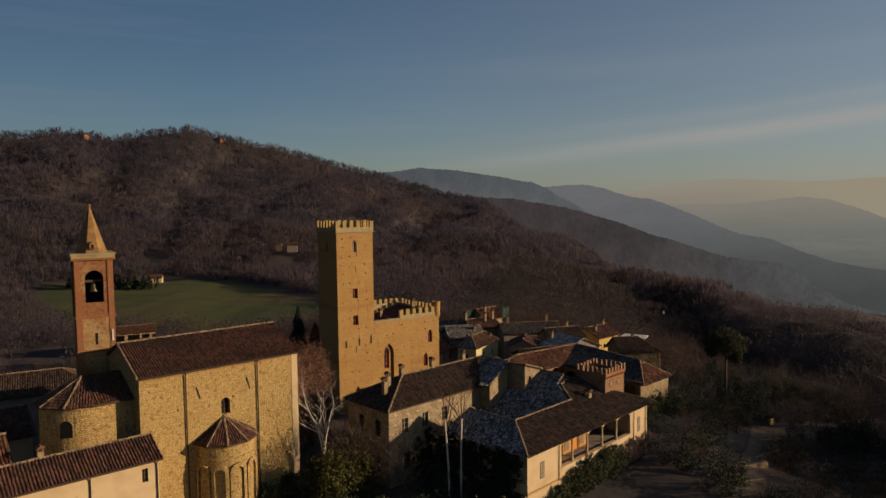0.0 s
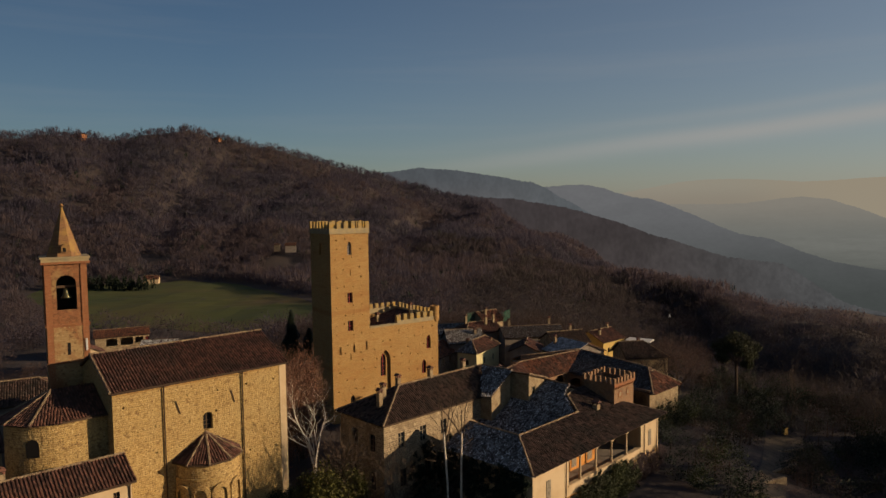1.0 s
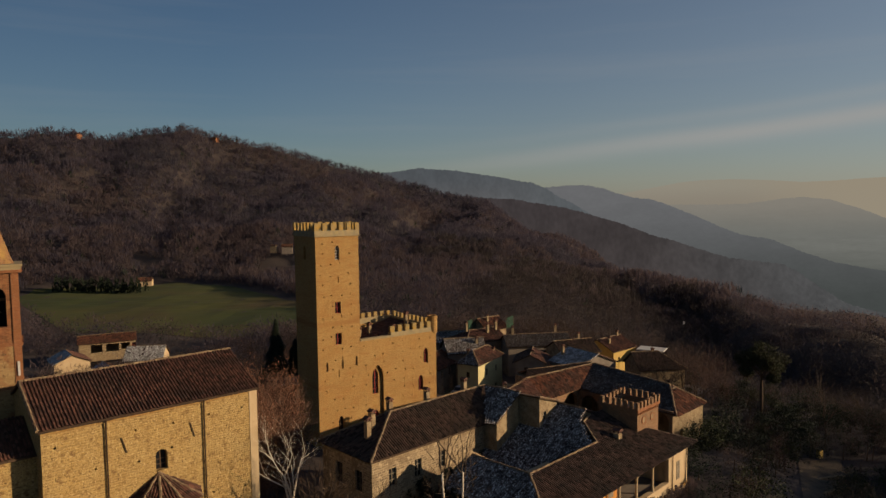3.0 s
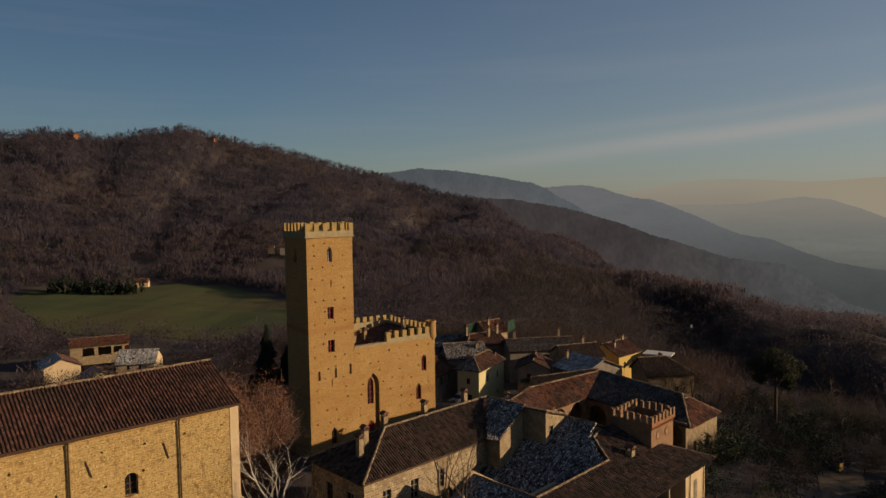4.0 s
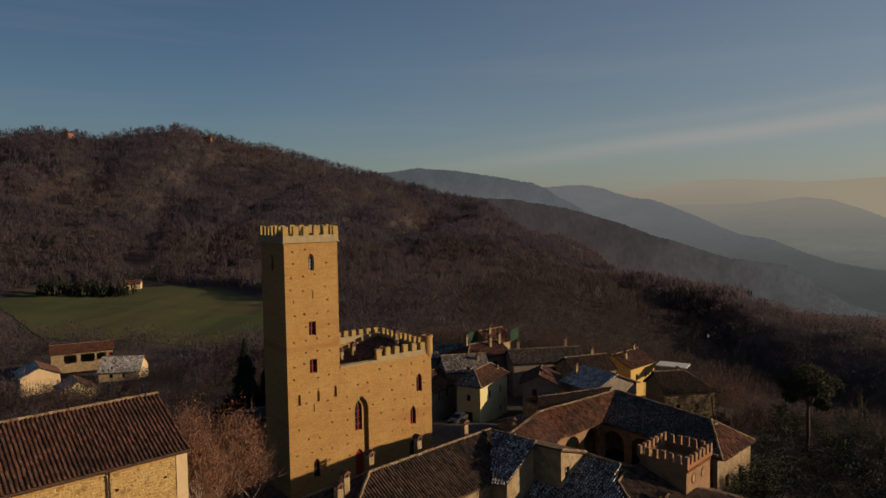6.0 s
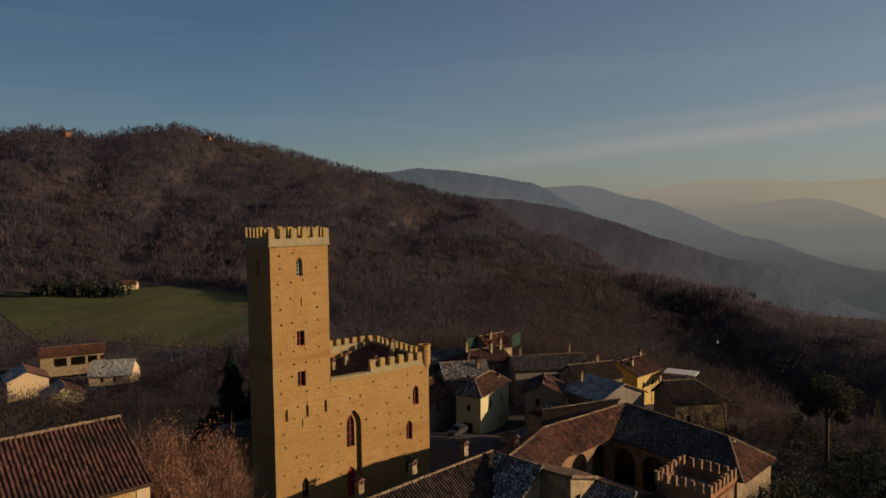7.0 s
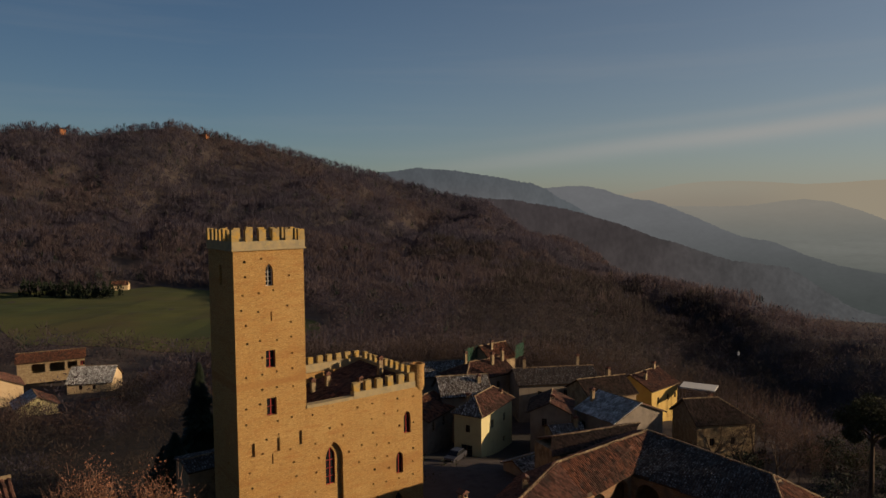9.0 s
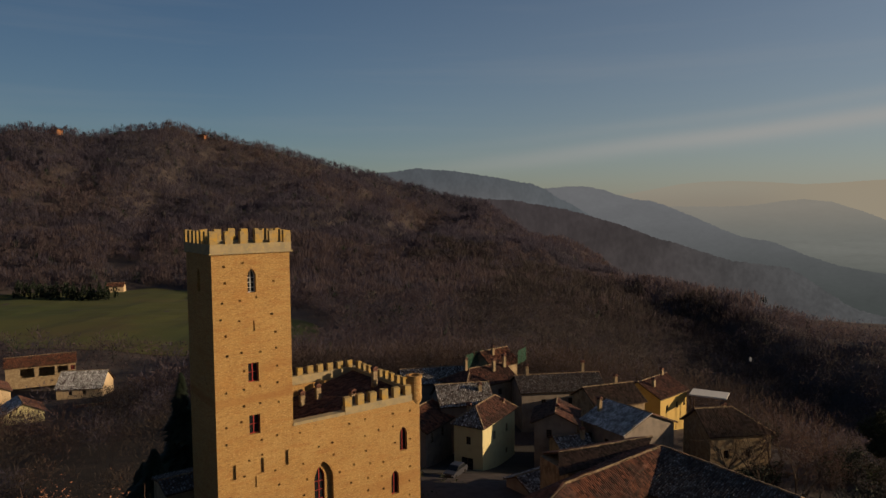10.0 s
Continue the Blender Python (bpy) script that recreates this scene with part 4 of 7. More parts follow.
for x in (0.0, BL - 0.6):
    Shape().box(x, -0.1, 20.8, x + 0.6, 0.05, 27.2).make("corner_pilaster", BRICK_RED, bell_tower)
    Shape().box(x, -0.1, 10, x + 0.6, 0.05, 20.55).make("corner_pilaster", BRICK_RED, bell_tower)
    Shape().box(-0.1, x, 20.8, 0.05, x + 0.6, 27.2).make("corner_pilaster", BRICK_RED, bell_tower)
sp = Shape().lathe(BL / 2, BL / 2, [(1.8, 27.95), (1.5, 28.7), (0.12, 33.0), (0.0, 33.0)], 22.5, 382.5, 8)
sp.make("spire", BRICK_SPIRE, bell_tower, "octagonal brick spire with lichen")
Shape().lathe(BL / 2, BL / 2, [(0.0, 33.0), (0.14, 33.0), (0.1, 33.2), (0.2, 33.35), (0.12, 33.55), (0, 33.6)], n=10).make("finial", BRICK_SPIRE, bell_tower)
dm = Shape().box(BL / 2 - .28, BL / 2 - 1.75, 28.4, BL / 2 + .28, BL / 2 - 1.2, 29.0)
dm.add([(BL / 2 - .34, BL / 2 - 1.8, 29.0), (BL / 2 + .34, BL / 2 - 1.8, 29.0), (BL / 2, BL / 2 - 1.8, 29.3), (BL / 2 - .34, BL / 2 - 1.0, 29.0), (BL / 2 + .34, BL / 2 - 1.0, 29.0), (BL / 2, BL / 2 - 1.0, 29.3)], [(0, 1, 2), (0, 2, 5, 3), (1, 4, 5, 2)])
dm.make("spire_dormer", BRICK_SPIRE, bell_tower)
# near-black block for the shade in the dormer's opening
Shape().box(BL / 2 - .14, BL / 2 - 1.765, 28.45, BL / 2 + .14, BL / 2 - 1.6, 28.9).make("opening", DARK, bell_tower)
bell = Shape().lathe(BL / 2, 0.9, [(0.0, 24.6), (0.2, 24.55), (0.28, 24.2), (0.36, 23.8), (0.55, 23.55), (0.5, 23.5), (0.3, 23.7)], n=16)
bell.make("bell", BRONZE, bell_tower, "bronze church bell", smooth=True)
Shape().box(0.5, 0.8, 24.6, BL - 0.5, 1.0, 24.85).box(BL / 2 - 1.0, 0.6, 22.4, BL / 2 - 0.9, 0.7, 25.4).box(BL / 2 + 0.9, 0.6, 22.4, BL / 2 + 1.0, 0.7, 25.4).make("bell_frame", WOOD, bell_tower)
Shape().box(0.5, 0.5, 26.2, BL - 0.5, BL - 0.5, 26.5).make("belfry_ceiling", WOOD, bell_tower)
# near-black sheets added for the shade inside the belfry
Shape().box(0.5, 2.2, 21.8, BL - 0.5, 2.3, 26.2).make("belfry_shade", DARK, bell_tower, "near-black sheet for the shade behind the bell")
Shape().box(BL - 0.6, 0.5, 21.8, BL - 0.5, 2.2, 26.2).make("belfry_shade", DARK, bell_tower)

# ---- cream annexe below the church ----
annex = house("annexe", -38.1 - 7 * .743, 56.35 - 7 * .669, 42.0, 20.2, 6.0, -3, 8.6, 1.5, CREAM, [TILE], "cream plastered church annexe with a brown tiled roof", (False, False), 0.35,
              front=[(11.3, 8.2, 1.3, 1.6, "flat"), (18.9, 9.4, 0.55, 1.35, "flat")], seed=51, chimneys=[(11, 4.6, 9.3, 1.0)])
for x in (14.0, 20.0):
    dp = Shape().tube([(x, -0.3, 11.4), (x, -0.1, 11.0), (x, -0.08, -1)], [0.06, 0.06, 0.06], 6)
    dp.make("downpipe", METAL, annex)
Shape().tube([(-0.3, -0.38, 11.45), (20.5, -0.38, 11.45)], [0.07, 0.07], 6).make("gutter", METAL, annex)
house("house", -47.2, 57.0, 42.0, 8.0, 6.0, -3, 9.6, 1.6, CREAM, [TILE_RED, TILE], "cream house with an orange tile roof beside the annexe", (False, False), 0.4, seed=52)
side = house("house", -62.0, 68.0, 42.0, 17.0, 9.0, -4, 6.4, 2.4, CREAM, [TILE, TILE], "cream house with a tiled roof beside the church", (False, False), 0.4, seed=53)
# dark tiles in place of frosted ones, for shade on this roof
house("house", -66.0, 88.0, 30.0, 18.0, 9.0, -5, 7.4, 2.2, GREY_PLASTER, [TILE_OLD, TILE], "grey house behind the church, tile roof coloured dark for shade", (True, True), 0.4, seed=54)

# ---- the villa: stone wing, cross wing, loggia wing ----
villa = house("stone_house", -7.1, 82.9, 44.0, 21.0, 8.6, -3, 7.6, 2.5, ROUGH_STONE, [TILE_OLD, TILE_OLD, TILE_OLD], "rough stone villa with a hipped brown tile roof", (True, False), 0.4,
              front=[(2.7, 7.0, 1.0, 1.9, "flat", SHUTTER), (6.2, 7.0, 1.0, 1.9, "flat", SHUTTER), (9.7, 7.0, 1.0, 1.9, "flat", SHUTTER), (3.0, 2.2, 1.1, 2.2, "flat"), (7.0, 2.2, 1.1, 2.2, "flat")],
              left=[(2.2, 6.6, 1.1, 2.2, "flat"), (5.6, 6.6, 1.1, 2.2, "flat"), (2.2, 2.0, 1.1, 2.2, "flat"), (5.6, 2.0, 1.1, 2.2, "flat")],
              run=6.0, seed=61, chimneys=[(2.1, 3.3, 8.3, 1.9), (3.4, 4.2, 8.9, 1.6), (8.0, 6.8, 8.4, 1.9), (13.6, 6.6, 8.4, 2.0), (20.0, 6.6, 8.4, 2.0)])
Shape().box(-0.06, -0.06, 4.9, 14.0, -0.004, 5.15).make("string_course", ROUGH_STONE, villa)
wing = house("cross_wing", 6.2, 93.1, 45.5, 4.0, 5.6, -3, 7.55, 2.4, STONE_VILLA, [TILE_FROST], "stone cross wing with a frosted tile roof", (False, False), 0.3, roofed=False)
roof(wing, [[(-0.3, -0.2, 10.75), (4.1, -0.2, 13.45), (4.3, 5.4, 13.3)], [(-0.3, -0.2, 10.75), (4.3, 5.4, 13.3), (-1.0, 0.9, 10.75)]], TILE_FROST, [((4.1, -0.2, 13.45), (4.3, 5.4, 13.3))], seed=71)
Shape().add([(0, 0.01, 10.5), (4.0, 0.01, 10.5), (4.0, 0.01, 13.25), (0, 0.01, 10.8)], [(0, 1, 2, 3)]).make("gable", STONE_VILLA, wing)
stair = house("stair_turret", 11.23, 94.06, 45.3, 3.5, 5.6, 0, 8.8, 0.6, STONE_VILLA, [TILE_OLD], "small square stone stair tower with a tiled roof", (False, False), 0.25,
              front=[(1.0, 7.0, 0.75, 1.5, "flat", SHUTTER)], seed=81, roofed=False)
roof(stair, [[(-0.25, -0.2, 10.45), (3.8, -0.2, 9.15), (3.8, 5.7, 8.9), (-0.25, 5.7, 10.2)]], TILE_OLD, [((-0.25, -0.2, 10.47), (3.8, -0.2, 9.17))], seed=81)
Shape().add([(0, 0.01, 8.8), (3.5, 0.01, 8.8), (3.5, 0.01, 9.05), (0, 0.01, 10.25), (0, 5.6, 8.8), (0, 5.6, 10.0)], [(0, 1, 2, 3), (4, 0, 3, 5)]).make("gable", STONE_VILLA, stair)
LX, LY, LA = 9.14, 74.6, 45.3
loggia = house("loggia_wing", LX, LY, LA, 27.4, 8.6, 0.0, 4.75, 2.8, CREAM, [TILE], "cream villa wing with a columned loggia above ivy", (True, True), 0.45, roofed=False,
               front=[(2.8, 1.25, 0.85, 2.0, "flat", SHUTTER), (25.1, 1.2, 0.8, 2.1, "flat", SHUTTER)], voids=[(14.72, 1.45, 16.2, 3.1, "flat", 0.45)])
lz = lambda n: 4.93 + 0.375 * n
RZ = lz(4.8)
roof(loggia, [[(-0.5, -0.5, lz(-.5)), (29.0, -0.5, lz(-.5)), (23.6, 4.8, RZ), (3.8, 4.8, RZ)],
              [(-0.5, 12.6, lz(-.5)), (-0.5, -0.5, lz(-.5)), (3.8, 4.8, RZ), (3.8, 12.6, RZ)],
              [(29.0, -0.5, lz(-.5)), (29.0, 9.3, lz(-.5)), (23.6, 4.8, RZ)],
              [(15.7, 4.8, RZ), (23.6, 4.8, RZ), (23.6, 8.3, lz(8.3)), (19.8, 8.3, lz(8.3)), (17.7, 7.8, lz(7.8))],
              [(3.8, 4.8, RZ), (9.0, 4.8, 3.4), (9.0, 12.6, 3.4), (3.8, 12.6, RZ)]],
     [TILE_OLD, TILE_FROST, TILE_OLD, TILE_OLD, TILE_FROST], [((3.8, 4.8, RZ), (15.7, 4.8, RZ)), ((3.8, 4.8, RZ), (-0.5, -0.5, lz(-.5))), ((15.7, 4.8, RZ), (17.7, 7.8, lz(7.8))), ((17.7, 7.8, lz(7.8)), (19.8, 8.3, lz(8.3))), ((3.8, 4.8, RZ), (3.8, 12.6, RZ))], seed=91, pitch=0.27)
chimney(loggia, 19.0, 4.2, lz(4.2), 0.6, 0.7)
Shape().box(8.6, 4.85, 2.0, 15.7, 5.1, RZ - 0.16).make("rear_wall", CREAM, loggia)
for a, b, w, h in ((2.8, 1.25, 0.85, 2.0), (25.1, 1.2, 0.8, 2.1)):
    for k in (-1, 1):
        sh = Shape().box(a + k * w / 4 - w / 4 + 0.01, -0.045, b, a + k * w / 4 + w / 4 - 0.01, -0.006, b + h)
        for i in range(12):
            sh.box(a + k * w / 4 - w / 4 + 0.06, -0.065, b + 0.1 + i * (h - 0.2) / 12, a + k * w / 4 + w / 4 - 0.06, -0.046, b + 0.1 + (i + 0.7) * (h - 0.2) / 12)
        sh.make("shutter", SHUTTER, loggia)
lg = Shape().box(6.4, 0.45, 1.0, 23.0, 3.4, 1.15)
lg.make("loggia_floor", GREY_PLASTER, loggia)
placed(wall_face(Shape(), 9.9, 1.1, 4.9, 0.2, [(1.9, 1.5, 1.0, 2.6, "flat", 0.15), (5.2, 1.5, 1.0, 2.6, "flat", 0.15), (8.6, 1.5, 1.0, 2.6, "flat", 0.15)]), Matrix.Translation((6.3, 2.6, 0))).make("loggia_wall", ORANGE_WALL, loggia, "orange plastered inner wall")
# dark wood colour stands for shade at the back of the right bays
placed(wall_face(Shape(), 6.9, 1.1, 4.9, 0.2, []), Matrix.Translation((16.2, 5.4, 0))).make("loggia_wall", WOOD, loggia, "inner wall coloured dark for shade")
Shape().box(16.0, 2.8, 1.1, 16.2, 5.4, 4.9).make("loggia_side", WOOD, loggia)
Shape().box(16.2, 3.4, 1.0, 23.0, 5.4, 1.15).make("loggia_floor", GREY_PLASTER, loggia)
for x in (8.2, 11.5, 14.9):
    s = Shape()
    for k in range(14):
        s.box(x - 0.5, 2.56, 1.5 + k * 0.185, x + 0.5, 2.6, 1.5 + k * 0.185 + 0.15)
    s.make("shutter", SHUTTER, loggia)
Shape().box(6.3, 0.45, 4.7, 23.1, 5.4, 4.85).make("loggia_ceiling", WOOD, loggia)
Shape().box(6.1, 0.45, 1.0, 6.3, 3.6, 4.8).make("loggia_side", CREAM, loggia)
Shape().box(23.1, 0.45, 1.0, 23.3, 5.6, 4.8).make("loggia_side", CREAM, loggia)
COLS = (9.2, 12.5, 16.0, 19.5)
for x in COLS:
    Shape().lathe(x, 0.22, [(0.2, 1.45), (0.2, 1.6), (0.14, 1.68), (0.12, 3.9), (0.16, 4.0), (0.2, 4.1), (0.2, 4.2)], n=10).make("column", CREAM, loggia, smooth=True)
    Shape().box(x - 0.24, 0.0, 4.2, x + 0.24, 0.45, 4.3).make("capital", CREAM, loggia)
edges = [6.62, *COLS, 22.82]
for a, b in zip(edges, edges[1:]):
    s = Shape()
    n = 10
    low = [(a + (b - a) * i / n, 4.08 + 0.42 * math.sin(math.pi * i / n)) for i in range(n + 1)]
    for y, fl in ((0.02, 0), (0.42, 1)):
        vs = [(x, y, z) for x, z in low] + [(x, y, 4.56) for x, z in low]
        s.add(vs, [(i, i + 1, i + 1 + n + 1, i + n + 1) for i in range(n)])
    s.add([(x, 0.02, z) for x, z in low] + [(x, 0.42, z) for x, z in low], [(i, i + n + 1, i + n + 2, i + 1) for i in range(n)])
    s.make("loggia_arch", CREAM, loggia)
Shape().box(6.5, -0.08, 1.3, 23.0, 0.5, 1.452).make("parapet_sill", CREAM, loggia)
Shape().box(-0.03, -0.05, 0.0, 27.43, -0.004, 0.28).make("plinth", BRICK_CASTLE, loggia, "brick course where the plaster has fallen")
for x in (6.0, 23.6, 26.9):
    Shape().tube([(x, -0.12, 4.3), (x, -0.08, 0)], [0.05, 0.05], 6).make("downpipe", METAL, loggia)
retain = thing("retaining_wall", LX, LY, 0, LA, "rough stone terrace wall under the loggia", "wall")
placed(wall_face(Shape(), 28.2, -9, -0.01, 0.9, []), Matrix.Translation((-0.3, 0.12, 0))).make("wall", STONE_VILLA, retain)
placed(wall_face(Shape(), 9.0, -9, -0.01, 0.9, []), Matrix.Translation((27.9, 0.1, 0)) @ Matrix.Rotation(radians(90), 4, "Z")).make("wall", STONE_VILLA, retain)
placed(wall_face(Shape(), 12.2, -9, -0.01, 0.9, []), Matrix.Translation((-0.3, 12.3, 0)) @ Matrix.Rotation(radians(-90), 4, "Z")).make("wall", OLD_PLASTER, retain)

rear = thing("rear_wing", LX, LY, 0, LA, "rear villa wing with a long frosted tile slope", "house")
cz = lambda s: 8.8 - (19.2 - s) * 0.55
roof(rear, [[(9.6, 5.1, cz(9.6)), (15.3, 5.1, cz(15.3)), (15.3, 17.5, cz(15.3)), (9.6, 17.5, cz(9.6))], [(15.3, 5.1, cz(15.3)), (17.5, 8.0, cz(17.5)), (17.5, 17.5, cz(17.5)), (15.3, 17.5, cz(15.3))], [(17.5, 8.0, cz(17.5)), (19.2, 8.5, 8.8), (19.2, 17.5, 8.8), (17.5, 17.5, cz(17.5))], [(19.2, 8.5, 8.8), (23.4, 8.5, 7.2), (23.4, 17.5, 7.2), (19.2, 17.5, 8.8)]],
     [TILE_FROST, TILE_FROST, TILE_FROST, TILE], [((19.2, 8.5, 8.85), (19.2, 17.5, 8.85))], seed=95)
Shape().box(10.0, 9.0, -4, 18.9, 17.2, 3.4).make("wall", STONE_VILLA, rear)
Shape().box(18.95, 9.0, -4, 23.0, 17.2, 6.9).make("wall", STONE_VILLA, rear)
Shape().add([(18.97, 8.7, 5), (18.97, 17.2, 5), (18.97, 17.2, 8.6), (18.97, 8.7, 8.6), (23.0, 8.7, 5), (23, 8.7, 7.1), (18.97, 17.2, 5), (23, 17.2, 5), (23, 17.2, 7.1)], [(0, 1, 2, 3), (0, 4, 5, 3), (6, 7, 8, 2)]).make("gable", STONE_VILLA, rear)

ltow = thing("brick_turret", 22.34, 93.2, 0.75, 45.3, "square brown brick turret with red corbels and battlements", "tower")
for m, ln in ((Matrix.Identity(4), 5.0), (Matrix.Translation((0, 4.6, 0)) @ Matrix.Rotation(radians(-90), 4, "Z"), 4.6), (Matrix.Translation((5.0, 0, 0)) @ Matrix.Rotation(radians(90), 4, "Z"), 4.6), (Matrix.Translation((5.0, 4.6, 0)) @ Matrix.Rotation(math.pi, 4, "Z"), 5.0)):
    placed(wall_face(Shape(), ln, -1, 8.3, 0.35, []), m).make("wall", TURRET_BRICK, ltow)
for i in range(12):
    Shape().box(0.1 + i * 0.41, -0.14, 7.6, 0.28 + i * 0.41, 0.0, 7.95).make("corbel", BRICK_RED, ltow)
Shape().box(-0.16, -0.16, 7.95, 5.16, 0.0, 8.3).make("corbel_course", BRICK_RED, ltow)
Shape().box(-0.16, 0.0, 7.95, -0.002, 4.7, 8.3).make("corbel_course", TURRET_BRICK, ltow)
for x in (1.5, 3.5):
    pts = [(x + 0.5 * math.cos(w), 6.75 + 0.5 * math.sin(w)) for w in [2 * math.pi * k / 14 for k in range(14)]]
    ins = [(x + 0.34 * math.cos(w), 6.75 + 0.34 * math.sin(w)) for w in [2 * math.pi * k / 14 for k in range(14)]]
    Shape().add([(a, -0.06, b) for a, b in pts] + [(a, -0.06, b) for a, b in ins] + [(a, 0, b) for a, b in pts], [(i, (i + 1) % 14, (i + 1) % 14 + 14, i + 14) for i in range(14)] + [(i, i + 28, (i + 1) % 14 + 28, (i + 1) % 14) for i in range(14)]).make("roundel", BRICK_RED, ltow)
    Shape().add([(a, -0.015, b) for a, b in ins], [tuple(range(14))]).make("roundel_panel", STONE_VILLA, ltow)
merlons(ltow, TURRET_BRICK, (-0.16, -0.16), (5.16, -0.16), 7, 0.42, 0.85, 0.3, 8.3, (0, 1))
merlons(ltow, TURRET_BRICK, (-0.16, 4.45), (5.16, 4.45), 7, 0.42, 0.85, 0.3, 8.3, (0, 1))
merlons(ltow, TURRET_BRICK, (-0.16, 0.5), (-0.16, 4.0), 5, 0.42, 0.85, 0.3, 8.3, (1, 0))
merlons(ltow, TURRET_BRICK, (4.8, 0.5), (4.8, 4.0), 5, 0.42, 0.85, 0.3, 8.3, (1, 0))
Shape().box(0.3, 0.3, 7.3, 4.7, 4.3, 7.5).make("deck", GREY_PLASTER, ltow)

# ---- the arcaded courtyard wing behind the villa ----
court = thing("courtyard_wing", 0, 0, 0, 0, "low arcaded courtyard wing with red tiles and a frosted slope", "house")
B0, B1, B2, B3 = (7.7, 109.8, 6.2), (13.0, 119.3, 6.1), (25.5, 130.0, 5.7), (34.2, 117.5, 5.3)
E0, E1, E2, E3, E4 = (10.6, 107.8, 3.8), (15.2, 116.4, 3.6), (21.8, 122.9, 3.4), (33.0, 110.9, 2.6), (39.7, 117.5, 2.6)
O0, O1, O2 = (4.0, 112.5, 3.6), (9.5, 122.5, 3.4), (26.0, 138.0, 3.0)
roof(court, [[E0, E1, B1, B0], [E1, E2, B2, B1], [E2, E3, B3, B2], [E3, E4, B3], [B0, B1, O1, O0], [B1, B2, O2, O1], [E4, O2, B2, B3]],
     [TILE, TILE_RED, TILE_THIN_FROST, TILE_RED, TILE, TILE, TILE], [(B0, B1), (B1, B2), (B2, B3), (B3, E3), (B3, E4), (B0, E0)], seed=101)


def arcade(p, q, z0, z1, n, w, h, mat, parent):
    p, q = Vector((*p, 0)), Vector((*q, 0))
    ln = (q - p).length
    m = Matrix.Translation(p) @ Matrix.Rotation(math.atan2(q.y - p.y, q.x - p.x), 4, "Z")
    holes = [(ln * (i + 0.5) / n, z0 + 0.1, w, h, "round", 0.5) for i in range(n)]
    return placed(wall_face(Shape(), ln, z0, z1, 0.5, holes), m).make("arcade_wall", mat, parent)


# brown brick instead of plaster, darker to stand for shade in the court
arcade((12.0, 113.3), (21.7, 123.3), -4, 3.5, 3, 3.5, 7.0, TURRET_BRICK, court)
arcade((21.7, 123.3), (32.6, 111.4), -4, 3.0, 4, 3.2, 6.4, TURRET_BRICK, court)
placed(wall_face(Shape(), 8.9, -9, 2.4, 0.5, [(2.5, -1.5, 0.9, 1.5, "flat", 0.3), (6.0, -1.5, 0.9, 1.5, "flat", 0.3)]), Matrix.Translation((32.6, 111.4, 0)) @ Matrix.Rotation(radians(42.3), 4, "Z")).make("wall", STONE_VILLA, court)
Shape().box(-0.2, 0, -8, 0.2, 14.0, 5.0).make("rear_wall", OLD_PLASTER, court).matrix_local = pose(6.0, 110.5, 0, 0, 0, -32)
Shape().box(0, -0.3, -8, 16.5, 0.3, 5.2).make("rear_wall", OLD_PLASTER, court).matrix_local = pose(13.0, 119.6, 0, 0, 0, 41)
Shape().box(0, -0.3, -8, 16.0, 0.3, 5.0).make("rear_wall", OLD_PLASTER, court).matrix_local = pose(25.5, 130.0, 0, 0, 0, -55)
back = thing("rear_range", 0, 0, 0, 0, "low brown-tiled range behind the courtyard wing", "house")
roof(back, [[(13.9, 128.3, 3.3), (24.6, 133.2, 3.6), (26.6, 137.0, 4.3), (14.6, 132.6, 4.1)], [(26.6, 137.0, 4.3), (14.6, 132.6, 4.1), (13.4, 136.0, 2.8), (25.6, 140.6, 3.0)]], [TILE_OLD, TILE], [((26.6, 137.0, 4.3), (14.6, 132.6, 4.1))], seed=107)
Shape().box(0, 0, -9, 10.2, 6.0, 2.7).make("wall", OLD_PLASTER, back).matrix_local = pose(15.2, 129.9, 0, 0, 0, 23)
for x, y, z in ((9.0, 114.0, 4.8),):
    chimney(court, x, y, z, 1.6)

# ---- the village ----
G = "village houses"
house("house", 7.2, 154.4, 60.0, 11.6, 4.8, -7.5, 0.1, 2.0, YELLOW_PLASTER, [TILE, TILE, TILE_FROST, TILE], "pale yellow house with a hipped tile roof", (True, True), 0.4, seed=121, group=G,
      front=[(4.0, 4.3, 0.9, 1.4, "flat", SHUTTER), (8.5, 4.3, 0.8, 1.3, "flat", SHUTTER), (8.5, 0.8, 0.7, 0.9, "flat")], left=[(2.4, 4.4, 0.8, 1.2, "flat"), (2.6, 0.2, 2.0, 2.2, "flat")],
      chimneys=[(2.6, 3.6, 0.6, 1.3), (9.5, 1.2, -0.4, 1.6)])
house("house", 27.2, 151.4, 31.0, 10.4, 8.4, -7.5, -0.2, 2.1, GREY_PLASTER, [FROST_LIGHT, TILE], "grey house under a pale frosted roof", (False, False), 0.4, turned=True, seed=131, group=G,
      left=[(3.5, 4.2, .9, 1.3, "flat"), (7.0, 4.2, .9, 1.3, "flat")], front=[(3, 4.0, .9, 1.3, "flat")], chimneys=[(2.4, 7.4, 0.5, 2.0)])
house("house", 15.2, 157.4, -12.0, 6.2, 7.5, -8.0, -0.2, 1.5, GREY_PLASTER, [TILE_OLD, TILE], "grey plastered house with a brown tile roof", (False, False), 0.4, turned=True, seed=141, group=G,
      left=[(3, 5.5, .8, 1.2, "flat")], front=[(2.2, 5.4, .8, 1.2, "flat")], chimneys=[(3.4, 2.4, 0.2, 1.2)])
